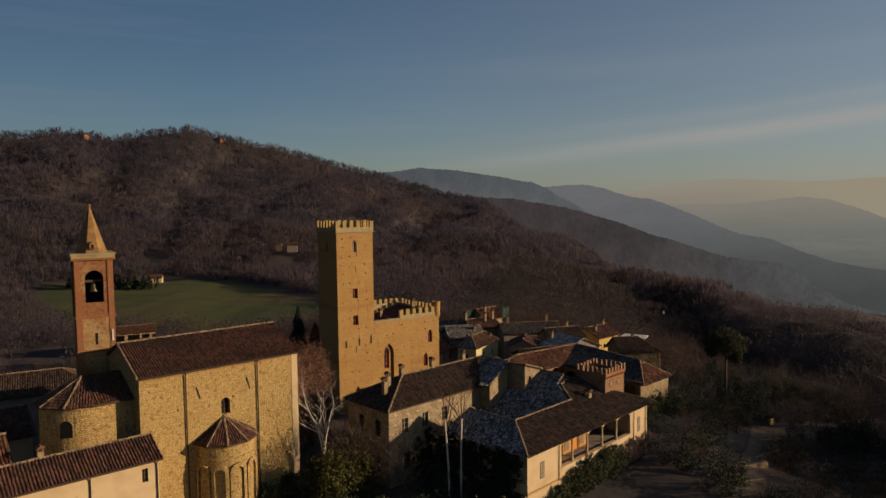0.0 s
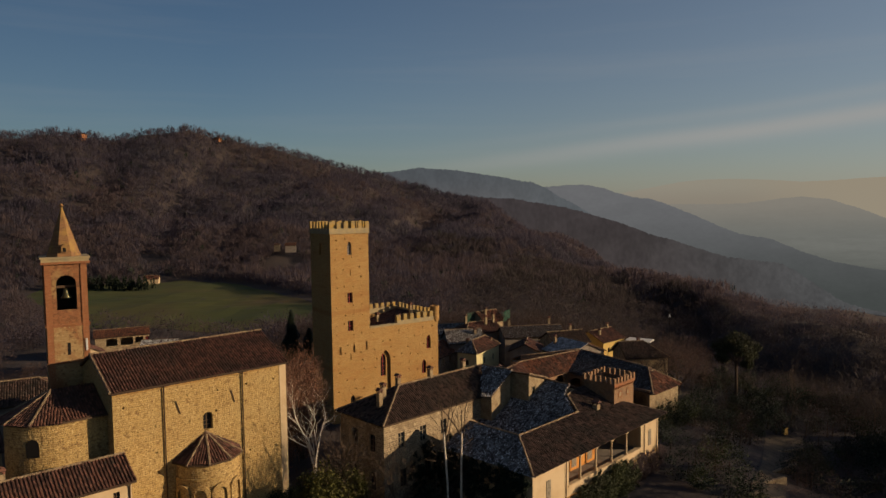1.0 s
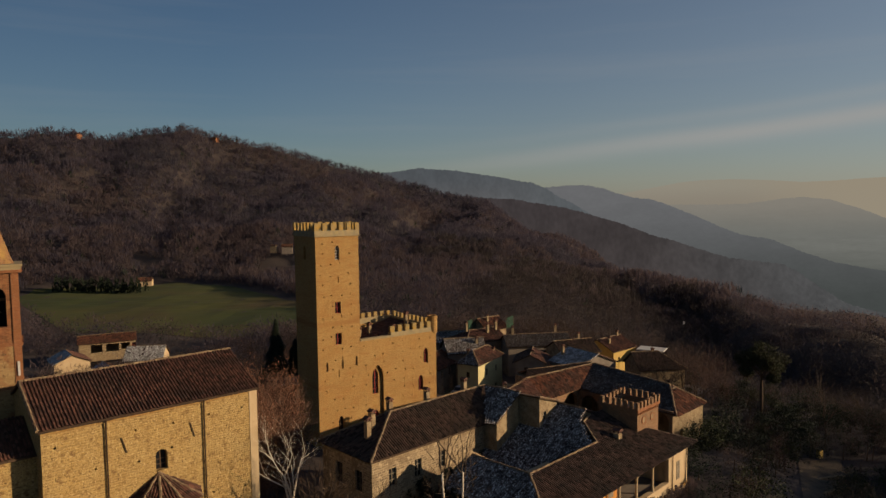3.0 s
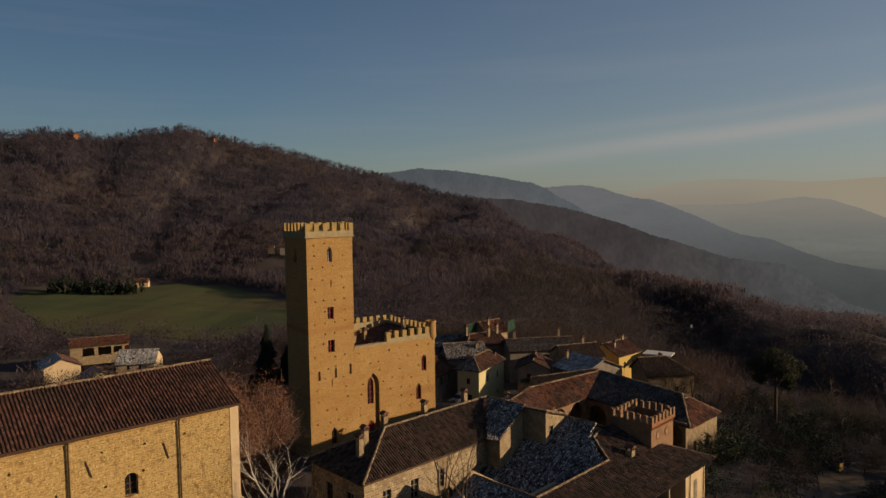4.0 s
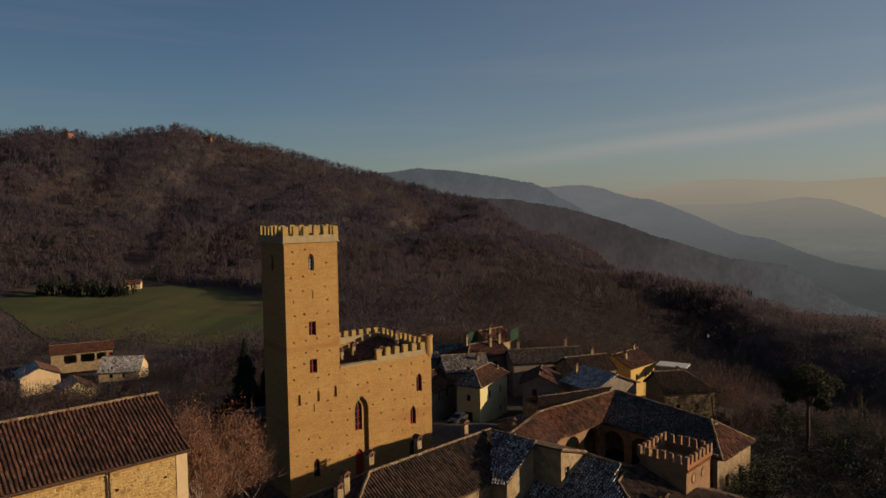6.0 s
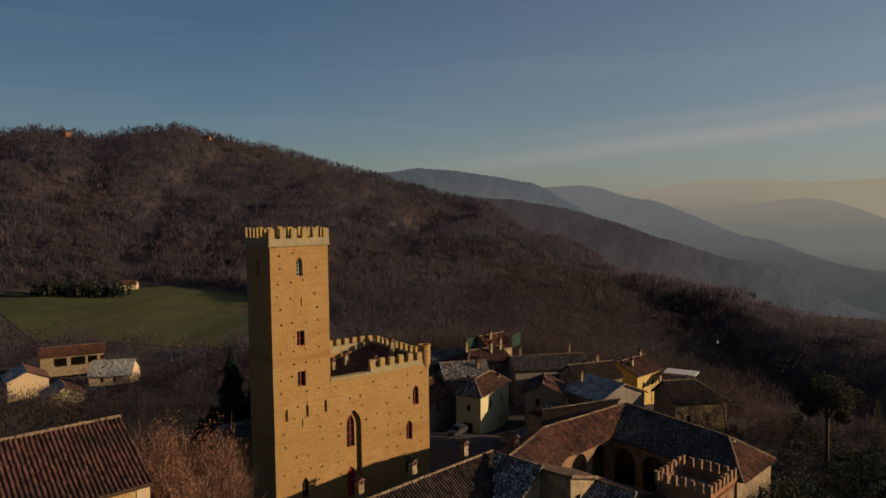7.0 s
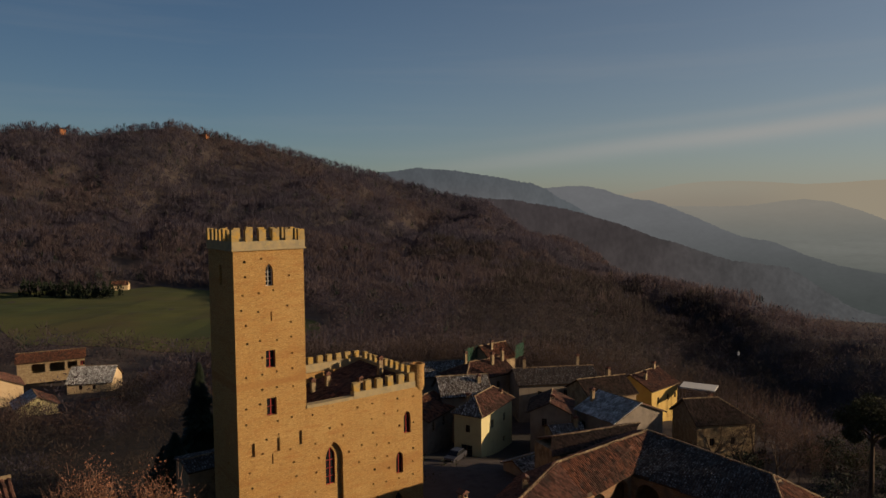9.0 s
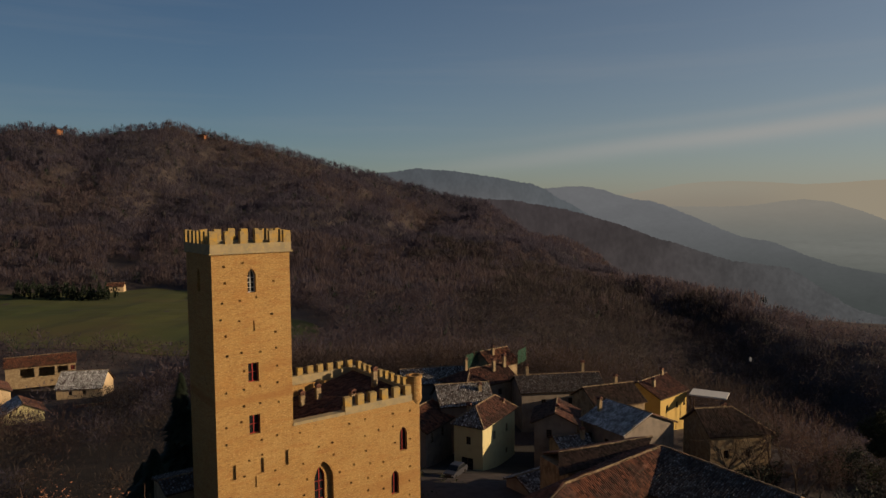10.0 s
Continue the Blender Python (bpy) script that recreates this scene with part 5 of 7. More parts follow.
house("house", 18.6, 152.2, 14.0, 5.0, 6.0, -8.0, -3.0, 1.2, OLD_PLASTER, [TILE_FROST, TILE], "low outhouse with a frosted roof", (False, False), 0.3, seed=143, group=G, chimneys=[(4.0, 2.0, -2.4, 1.5)])
# grey in place of cream plaster, for walls that stand in shade
house("house", -1.2, 157.4, 62.0, 9.0, 8.0, -7.5, -1.6, 2.0, GREY_PLASTER, [TILE_RED, TILE], "plastered house, grey for wall shade, with a brown roof beside the castle", (False, False), 0.5, seed=151, group=G,
      front=[(2.0, 3.4, .9, 1.6, "flat", SHUTTER), (5.5, 3.4, .9, 1.6, "flat", SHUTTER)], left=[(3, 3.4, .9, 1.4, "flat")])
house("house", 1.2, 164.5, 12.0, 8.6, 7.5, -7.5, 0.2, 2.4, GREY_PLASTER, [TILE_FROST, TILE], "grey house with a frosted tile roof behind the yellow house", (False, False), 0.4, seed=163, group=G, chimneys=[(7.0, 2.2, 1.2, 1.3)])
# walls coloured grey for shade, as on the long house that follows
house("house", 5.6, 177.0, 35.0, 12.0, 8.0, -7.5, -0.4, 2.2, GREY_PLASTER, [TILE, TILE], "old plastered house, grey for wall shade, with a brown tile roof and chimneys", (True, False), 0.4, seed=161, group=G,
      front=[(3, 4.5, .8, 1.2, "flat"), (8, 4.5, .8, 1.2, "flat")], chimneys=[(3, 4, 2.4, 1.2), (8.5, 2.5, 1.6, 1.3), (11.5, 3.0, 1.8, 1.5)])
house("house", 15.5, 175.5, 8.0, 15.5, 8.0, -8.0, -0.8, 2.0, GREY_PLASTER, [TILE_THIN_FROST, TILE], "long house with a grey frosted tile roof", (False, False), 0.4, seed=171, group=G,
      front=[(4, 4.5, .8, 1.2, "flat"), (9, 4.5, .8, 1.2, "flat")], chimneys=[(2, 4, 1.4, 1.4), (13, 5, 1.6, 1.2)])
house("house", 11.2, 187.5, 40.0, 7.0, 6.5, -6.0, 1.0, 2.4, OLD_PLASTER, [TILE_RED, TILE_RED], "small house with an orange tile roof among green nets", (False, False), 0.4, seed=181, group=G,
      front=[(3.5, 4.5, .8, 1.2, "flat")], chimneys=[(2.2, 2.2, 2.4, 1.6)])
house("house", 27.0, 167.2, 20.0, 9.4, 8.0, -8.0, -1.0, 2.2, OLD_PLASTER, [TILE_OLD, TILE], "weathered house with a brown tile roof", (False, False), 0.4, seed=191, group=G, front=[(6.8, 4.6, .8, 1.1, "flat")], chimneys=[(6.5, 4.4, 1.0, 1.3)])
house("house", 41.0, 178.0, 42.0, 9.5, 9.0, -8.5, -2.9, 2.2, OCHRE_PLASTER, [TILE, TILE], "ochre yellow house with a brown tile roof", (False, False), 0.4, seed=201, group=G,
      front=[(2.4, 2.6, .8, 1.2, "flat"), (6.0, 2.6, .8, 1.2, "flat"), (8.6, 2.6, .8, 1.2, "flat")], chimneys=[(8.0, 4.4, -1.2, 1.4), (2.0, 2.6, -1.8, 1.4)])
house("house", 40.4, 153.6, 8.0, 9.6, 8.0, -9.0, -1.3, 2.7, STONE_VILLA, [TILE_OLD, TILE], "stone house with a worn reddish tile roof", (False, True), 0.4, seed=211, group=G,
      front=[(2.5, 4.0, .8, 1.2, "flat"), (6.0, 4.0, .8, 1.2, "flat")], chimneys=[(4.5, 4.2, 0.4, 1.2)])
house("shed", 11.6, 136.0, 34.0, 7.0, 4.2, -7.5, -1.6, 0.9, GREY_PLASTER, [TILE_FROST, TILE_FROST], "low outhouse with a frosted roof", (False, False), 0.3, seed=221, group=G)
house("house", -6.0, 186.0, 12.0, 13.0, 8.0, -8.0, -2.0, 2.0, GREY_PLASTER, [TILE_FROST, TILE], "grey house with a frosted roof behind the castle", (False, False), 0.4, seed=231, group=G)
canopy = thing("canopy", 47.5, 181.5, -9, -30, "white flat canopy on thin posts", "canopy")
Shape().box(0, 0, 5.6, 6.5, 4.5, 5.85).make("canopy_roof", WHITE, canopy)
for a, b in ((0.2, 0.2), (6.3, 0.2), (0.2, 4.3), (6.3, 4.3)):
    Shape().box(a - .08, b - .08, -2, a + .08, b + .08, 5.6).make("post", METAL, canopy)
NET = material("green_netting", (0.015, 0.085, 0.05), 0.8, ((3, (0.01, 0.055, 0.03), 0.45, 0.65),))
for x, y, a, ln in ((6.0, 187.0, 55, 6.0), (16.4, 190.5, 60, 4.5)):
    e = thing("net_fence", x, y, 0.4, a, "tall green netting on posts", "fence", "green net fences")
    for i in range(int(ln / 0.5) + 1):
        Shape().box(i * 0.5 - 0.13, -0.01, 0.2, i * 0.5 + 0.13, 0.01, 3.0).make("net_strip", NET, e)
    for i in (0, ln / 2, ln):
        Shape().box(i - .05, -.05, -9, i + .05, .05, 3.1).make("post", METAL, e)
lamp = thing("street_lamp", 60.0, 184.0, -16, 0, "tall lamp post with a white head", "street lamp")
Shape().tube([(0, 0, 0), (0, 0, 18.4)], [0.08, 0.04], 6).make("pole", DARK, lamp)
Shape().box(-0.2, -0.2, 18.4, 0.2, 0.2, 19.1, 0.06).make("lamp_head", WHITE, lamp)

# farm buildings in the valley
VG = "valley farm buildings"
barn = house("barn", -138.0, 270.6, 27.0, 19.5, 9.0, -22.2, -17.9, 2.2, STONE_VILLA, [TILE_RED, TILE], "long open brick barn with a red tile roof", (False, False), 0.6, seed=241, group=VG,
             voids=[(6.0, 0.3, 4.0, 3.0, "flat", 0.45), (11.5, 0.3, 4.5, 3.0, "flat", 0.45), (16.0, 0.8, 3.0, 2.4, "flat", 0.45)], front=[(19, 1.6, 1.4, 1.4, "flat", RED_PAINT)])
house("house", -116.5, 261.0, 8.0, 13.0, 11.0, -27, -22.2, 4.0, CREAM, [FROST_LIGHT, TILE], "farmhouse with a bluish frosted roof slope", (False, False), 0.5, seed=251, group=VG, front=[(4, 2.5, 1, 1.4, "flat"), (8, 2.5, 1, 1.4, "flat")])
house("house", -104.5, 217.0, 38.0, 9.0, 9.0, -23, -17.2, 2.4, YELLOW_PLASTER, [FROST_LIGHT, TILE], "small yellow farmhouse with a frosted roof", (False, False), 0.5, seed=261, group=VG, turned=True, front=[(4, 2.4, 1, 1.3, "flat")])
house("house", -130.5, 241.0, 38.0, 11.0, 12.0, -26, -19.0, 2.6, CREAM, [FROST_LIGHT, TILE], "cream farmhouse with a frosted roof", (False, False), 0.5, seed=271, group=VG, turned=True)
house("house", -236.0, 536.0, 14.0, 11.0, 8.0, float(height(-230.0, 540.0)) - 1.0, float(height(-230.0, 540.0)) + 4.2, 2.4, CREAM, [TILE_RED, TILE], "pale farmhouse with a red tile roof by the cypresses", (False, False), 0.4, seed=299, group=VG, front=[(3, 2.2, 1, 1.3, "flat"), (8, 2.2, 1, 1.3, "flat")])
house("shed", -100.0, 240.0, 20.0, 9.0, 6.0, -27, -23.6, 1.5, OLD_PLASTER, [TILE_RED, TILE], "low shed with a red tile roof", (False, False), 0.4, seed=281, group=VG)
house("shed", -25.6, 121.3, CA, 4.2, 5.0, -5, 4.6, 0.5, OLD_PLASTER, [TILE_THIN_FROST, TILE_THIN_FROST], "dark annexe with thin frost on its roof beside the keep", (False, False), 0.2, seed=291)
Shape().box(-0.25, 8.62, 0, 0, 12.3, 4.75).make("wall", OLD_PLASTER, loggia)
Shape().add([(0, 12.3, -4), (8.6, 12.3, -4), (8.6, 12.3, 4.2), (3.6, 12.3, 7.3), (0, 12.3, 4.7)], [(0, 1, 2, 3, 4)]).make("gable", OLD_PLASTER, loggia)
dish = thing("satellite_dish", -38.35, 77.85, 17.2, 32, "white satellite dish and aerial panel on the bell tower", "satellite dish")
Shape().lathe(0, 0, [(0.0, 0.0), (0.25, 0.04), (0.45, 0.14)], n=14).make("dish", WHITE, dish).matrix_local = pose(0.35, -0.2, -0.3, 95, 0, 20)
Shape().box(-0.2, -0.25, 0.6, -0.02, -0.15, 1.9).make("panel", WHITE, dish)
Shape().tube([(-0.2, 0, 0), (0.35, -0.15, -0.3)], [0.04, 0.04], 5).make("bracket", METAL, dish)
house("house", -140.0, 606.0, 10.0, 9.0, 7.0, -5, -1.5, 2.0, GREY_PLASTER, [TILE_RED, TILE], "weathered hillside farmhouse among the woods", (False, False), 0.5, seed=296, group=VG, front=[(3, 2.5, 1, 1.3, "flat"), (8, 2.5, 1, 1.3, "flat")])
for hx, hy, hl, hh_ in ((-507.0, 940.0, 20.0, 9.0), (-350.0, 1048.0, 12.0, 8.0)):
    hz = float(height(hx, hy))
    house("house", hx, hy, -20.0, hl, 9.0, hz - 2, hz + hh_ - 5.5, 2.0, BRICK_RED, [TILE_OLD, TILE], "reddish house among the trees on the hilltop", (True, True), 0.5, seed=298, group=VG, pitch=0.6)
house("shed", -150.0, 606.0, 0.0, 5.0, 4.0, -4, -0.8, 1.0, OLD_PLASTER, [TILE, TILE], "small plastered hillside outbuilding", (False, False), 0.3, seed=297, group=VG)


def car(x, y, z, ang, paint, label):
    """A small parked car: shell with a cabin, glass, wheels and lamps."""
    e = thing("car", x, y, z, ang, label, "car", "parked cars")
    prof = [(-1.9, 0.3), (-2.0, 0.6), (-1.9, 0.85), (-1.0, 0.98), (1.85, 0.98), (2.0, 0.8), (2.0, 0.35), (1.8, 0.25), (-1.8, 0.25)]
    n = len(prof)
    b = Shape().add([(a, -0.8, c) for a, c in prof] + [(a, 0.8, c) for a, c in prof], [tuple(range(n)), tuple(range(2 * n - 1, n - 1, -1))] + [(i, i + n, (i + 1) % n + n, (i + 1) % n) for i in range(n)])
    b.make("body", paint, e)
    for nm, mat, lo, hi, g in (("cabin_glass", GLASS, (-1.0, 1.7), (-0.35, 1.25), 0.0), ("roof_panel", paint, (-0.4, 1.3), (-0.3, 1.15), 1.0)):
        z0, z1 = (0.985, 1.42) if nm == "cabin_glass" else (1.425, 1.5)
        Shape().add([(lo[0], -0.74, z0), (lo[1], -0.74, z0), (lo[1], 0.74, z0), (lo[0], 0.74, z0), (hi[0], -0.62, z1), (hi[1], -0.62, z1), (hi[1], 0.62, z1), (hi[0], 0.62, z1)], [(0, 1, 5, 4), (1, 2, 6, 5), (2, 3, 7, 6), (3, 0, 4, 7), (4, 5, 6, 7), (3, 2, 1, 0)]).make(nm, mat, e)
    for wx in (-1.25, 1.25):
        for wy in (-0.72, 0.72):
            Shape().tube([(wx, wy - 0.1, 0.3), (wx, wy + 0.1, 0.3)], [0.3, 0.3], 14).make("wheel", DARK, e)
    for wy in (-0.6, 0.6):
        Shape().box(-2.02, wy - 0.14, 0.6, -1.93, wy + 0.14, 0.74).make("headlight", WHITE, e)
        Shape().box(1.93, wy - 0.12, 0.66, 2.02, wy + 0.12, 0.82).make("tail_light", RED_PAINT, e)
    return e


SILVER = material("silver_car_paint", (0.62, 0.62, 0.62), 0.35, (), (), metal=0.4)
car(-21.9, 105.4, float(height(-21.9, 105.4)), 12, SILVER, "silver hatchback parked between church and castle")
car(3.0, 146.0, float(height(3.0, 146.0)) + 0.1, 60, material("dark_car_paint", (0.05, 0.05, 0.06), 0.35, ()), "dark hatchback parked in the village street")

# ---- trees and plants ----
def leafmat(name, colour, alt, rough=0.8, island=0.5, thin=0.0):
    """Leaves or twigs; thin: the share of light that passes through them."""
    m = material(name, colour, rough, ((0.15, alt, 0.42, 0.62),), (), island=island)
    if thin:
        n, l = m.node_tree.nodes, m.node_tree.links
        b, out = n["Principled BSDF"], n["Material Output"]
        tr, mx = n.new("ShaderNodeBsdfTranslucent"), n.new("ShaderNodeMixShader")
        l.new(b.inputs["Base Color"].links[0].from_socket, tr.inputs["Color"])
        mx.inputs[0].default_value = thin
        l.new(b.outputs[0], mx.inputs[1])
        l.new(tr.outputs[0], mx.inputs[2])
        l.new(mx.outputs[0], out.inputs["Surface"])
    return m


# purple-grey bark, pushed bluer to carry the hills' haze in its colour
BARE_A = leafmat("bare_wood_brown_hazed", (0.118, 0.1, 0.132), (0.096, 0.083, 0.112), island=0.08, thin=0.55)
BARE_B = leafmat("bare_wood_russet_hazed", (0.152, 0.112, 0.114), (0.122, 0.093, 0.1), island=0.08, thin=0.55)
BARE_C = leafmat("bare_wood_grey_hazed", (0.09, 0.083, 0.112), (0.074, 0.07, 0.094), island=0.08, thin=0.55)
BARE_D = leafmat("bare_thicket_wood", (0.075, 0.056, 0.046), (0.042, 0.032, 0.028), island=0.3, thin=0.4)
# bare wood coloured darker, to stand for shade in the valley
SHADE_WOOD = leafmat("shade_toned_wood", (0.086, 0.07, 0.066), (0.064, 0.053, 0.051), island=0.2, thin=0.5)
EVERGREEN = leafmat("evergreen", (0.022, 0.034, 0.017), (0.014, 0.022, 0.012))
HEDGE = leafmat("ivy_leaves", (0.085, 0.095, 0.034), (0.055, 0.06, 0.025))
RUSSET = leafmat("dry_russet_leaves", (0.3, 0.14, 0.08), (0.2, 0.095, 0.056))
RUSSET_WOOD = leafmat("russet_thicket_wood", (0.13, 0.08, 0.066), (0.09, 0.056, 0.048), island=0.25, thin=0.4)
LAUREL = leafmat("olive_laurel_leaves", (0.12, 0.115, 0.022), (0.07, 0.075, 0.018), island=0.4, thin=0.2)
BROW_WOOD = leafmat("bare_brow_wood", (0.085, 0.058, 0.046), (0.056, 0.04, 0.034), island=0.25, thin=0.5)
RUSSET_TWIG = leafmat("russet_twigs", (0.26, 0.15, 0.1), (0.17, 0.1, 0.07), island=0.4)
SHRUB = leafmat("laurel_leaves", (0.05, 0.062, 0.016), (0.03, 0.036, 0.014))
PALE_BARK = material("pale_birch_bark", (0.8, 0.72, 0.6), 0.85, ((3, (0.42, 0.34, 0.26), 0.55, 0.75, (1, 1, 0.4)),), ((9, 0.3, 0.02),))
BARK = material("brown_bark", (0.11, 0.075, 0.05), 0.9, ((3, (0.06, 0.042, 0.03), 0.45, 0.7, (1, 1, 0.3)),), ((9, 0.4, 0.03),))


def fast_mesh(name, V, tri, mat):
    me = bpy.data.meshes.new(name)
    n, k = len(V), len(tri)
    me.vertices.add(n)
    me.vertices.foreach_set("co", np.ascontiguousarray(V, dtype=np.float32).ravel())
    me.loops.add(3 * k)
    me.loops.foreach_set("vertex_index", np.ascontiguousarray(tri, dtype=np.int32).ravel())
    me.polygons.add(k)
    me.polygons.foreach_set("loop_start", np.arange(0, 3 * k, 3, dtype=np.int32))
    me.update(calc_edges=True)
    me.materials.append(mat)
    return me


def twig_wood(rng, x, y, z, h, w, blades, thin, reach=1.0):
    """Bare crowns for many trees at once: each a trunk sliver and a rounded haze of short twig slivers."""
    n = len(x)
    m = blades
    k = n * m
    base = np.repeat(np.stack([x, y, z], 1), m, 0)
    H, W = np.repeat(h, m), np.repeat(w, m)
    u = rng.normal(0, 1, (k, 3))
    u /= np.linalg.norm(u, axis=1)[:, None]
    q = u * (rng.uniform(0.12, 1, k) ** 0.45)[:, None]
    p0 = base + np.stack([q[:, 0] * W, q[:, 1] * W, H * (0.6 + 0.4 * q[:, 2])], 1)
    d = u * 0.8 + rng.normal(0, 0.45, (k, 3)) + np.array([0, 0, 0.55])
    d /= np.linalg.norm(d, axis=1)[:, None]
    p1 = p0 + d * (H * reach * rng.uniform(0.1, 0.26, k))[:, None]
    s = np.cross(d, u + rng.normal(0, 0.3, (k, 3)))
    s /= np.linalg.norm(s, axis=1)[:, None] + 1e-6
    s *= (thin * H * rng.uniform(0.6, 1.5, k))[:, None]
    trunk = (np.arange(k) % m) == 0
    tp = base[trunk]
    p0[trunk] = tp - [0, 0, 0.4]
    p1[trunk] = tp + np.stack([rng.normal(0, .05, n) * h, rng.normal(0, .05, n) * h, 0.75 * h], 1)
    s[trunk] = np.stack([np.full(n, 1.0), np.full(n, 0.2), np.zeros(n)], 1) * (thin * 0.7 * h)[:, None]
    V = np.stack([p0 - s, p0 + s, p1], 1).reshape(-1, 3)
    return V, np.arange(len(V)).reshape(-1, 3)


def in_poly(x, y, P):
    P = np.array(P)
    ins = np.zeros(len(x), bool)
    j = len(P) - 1
    for i in range(len(P)):
        c = ((P[i, 1] > y) != (P[j, 1] > y)) & (x < (P[j, 0] - P[i, 0]) * (y - P[i, 1]) / (P[j, 1] - P[i, 1] + 1e-9) + P[i, 0])
        ins ^= c
        j = i
    return ins


FIELD_EDGE = [(-190, 338), (-110, 322), (-68, 317), (-46, 353), (-54, 396), (-92, 452), (-156, 538), (-215, 562), (-265, 538), (-306, 516), (-297, 466)]


def scatter(rng, n, r0, r1, a0, a1):
    r = np.sqrt(rng.uniform(r0 ** 2, r1 ** 2, n))
    a = np.radians(rng.uniform(a0, a1, n))
    return r * np.sin(a), r * np.cos(a), r, np.degrees(a)


def crown_wood(rng, x, y, z, h, w, blades, thin, reach):
    """Far bare crowns: ragged shells of upright twig sheaves, each sheaf lying along the crown."""
    n, m = len(x), blades
    k = n * m
    base = np.repeat(np.stack([x, y, z], 1), m, 0)
    H, W = np.repeat(h, m), np.repeat(w, m)
    u = rng.normal(0, 1, (k, 3))
    u[:, 2] += 0.35
    u /= np.linalg.norm(u, axis=1)[:, None]
    p0 = base + np.stack([u[:, 0] * W, u[:, 1] * W, H * (0.52 + 0.36 * u[:, 2])], 1) * 1.0
    d = u * 0.3 + rng.normal(0, 0.16, (k, 3)) + np.array([0, 0, 1.0])
    d /= np.linalg.norm(d, axis=1)[:, None]
    s = np.cross(d, u + rng.normal(0, 0.18, (k, 3)))
    s /= np.linalg.norm(s, axis=1)[:, None] + 1e-6
    s *= (thin * H * rng.uniform(0.6, 1.4, k))[:, None]
    ln = (H * reach * rng.uniform(0.12, 0.3, k))[:, None]
    V = np.stack([p0 - s - d * ln * 0.5, p0 + s - d * ln * 0.5, p0 + d * ln], 1).reshape(-1, 3)
    return V, np.arange(len(V)).reshape(-1, 3)


def woods():
    rng = np.random.default_rng(7)
    out = {0: [], 1: [], 2: [], 3: [], 4: []}
    for n, r0, r1, blades, thin, hh, reach in ((11000, 230, 480, 48, 0.012, 9.5, 0.75), (18000, 470, 800, 34, 0.022, 9.5, 0.95), (21000, 780, 1190, 24, 0.03, 9.5, 1.05)):
        x, y, r, az = scatter(rng, n, r0, r1, -42, 40)
        R = np.interp(az, CREST_AZ, CREST_R)
        Rs = np.interp(az, SPUR_AZ, SPUR_R)
        keep = (r < R + 25) & ~in_poly(x, y, FIELD_EDGE)
        keep &= (az < 14) | (r < Rs + 45)
        keep &= ~((np.abs(x + 118) < 42) & (np.abs(y - 258) < 36))
        keep &= ~((np.abs(x + 139) < 17) & (y > 570) & (y < 622))
        keep &= (waves(x, y, 70, 12) > -0.75) | (r > 650)
        # open pasture strips low on the hill
        keep &= ~((r > 590) & (r < 690) & (az < -8) & (waves(x, y, 120, 16) > 0.7))
        keep &= ~((x < -60) & (r < 340) & (waves(x, y, 40, 13) > -0.1))
        x, y, r, az = x[keep], y[keep], r[keep], az[keep]
        z = height(x, y)
        kind = waves(x, y, 210, 15) + rng.normal(0, 0.4, len(x))
        t = np.where((kind > 0.55) | ((r < 720 + 40 * waves(x, y, 90, 18)) & (rng.random(len(x)) < 0.6)), 1, np.where(kind < -0.5, 2, 0))
        t = np.where(rng.random(len(x)) < 0.02, 3, t)
        # the near face of the spur gets the wood coloured for shade
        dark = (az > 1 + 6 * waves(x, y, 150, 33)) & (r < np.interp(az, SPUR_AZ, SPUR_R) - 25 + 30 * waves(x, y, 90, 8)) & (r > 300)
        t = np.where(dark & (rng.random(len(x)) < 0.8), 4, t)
        h = hh * rng.uniform(0.6, 1.3, len(x))
        for k in out:
            m = t == k
            if m.any():
                w = h[m] * (0.42 if k != 3 else 0.22)
                made = twig_wood(rng, x[m], y[m], z[m], h[m], w, blades, thin * (1.6 if k == 3 else 1), reach) if r1 < 500 else crown_wood(rng, x[m], y[m], z[m], h[m], w, blades, thin, reach)
                out[k].append(made)
    names = {0: (BARE_A, "bare brown winter woodland on the hillsides, tinted for haze"), 1: (BARE_B, "bare russet winter woodland, tinted for haze"), 2: (BARE_C, "bare grey winter woodland, tinted for haze"), 3: (EVERGREEN, "scattered dark evergreens in the woods"), 4: (SHADE_WOOD, "dense wood in the valley behind the village, coloured dark for shade")}
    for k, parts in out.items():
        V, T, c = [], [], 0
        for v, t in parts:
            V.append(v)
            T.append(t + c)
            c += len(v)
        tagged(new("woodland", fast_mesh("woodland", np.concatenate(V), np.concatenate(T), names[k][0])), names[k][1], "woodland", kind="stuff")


woods()


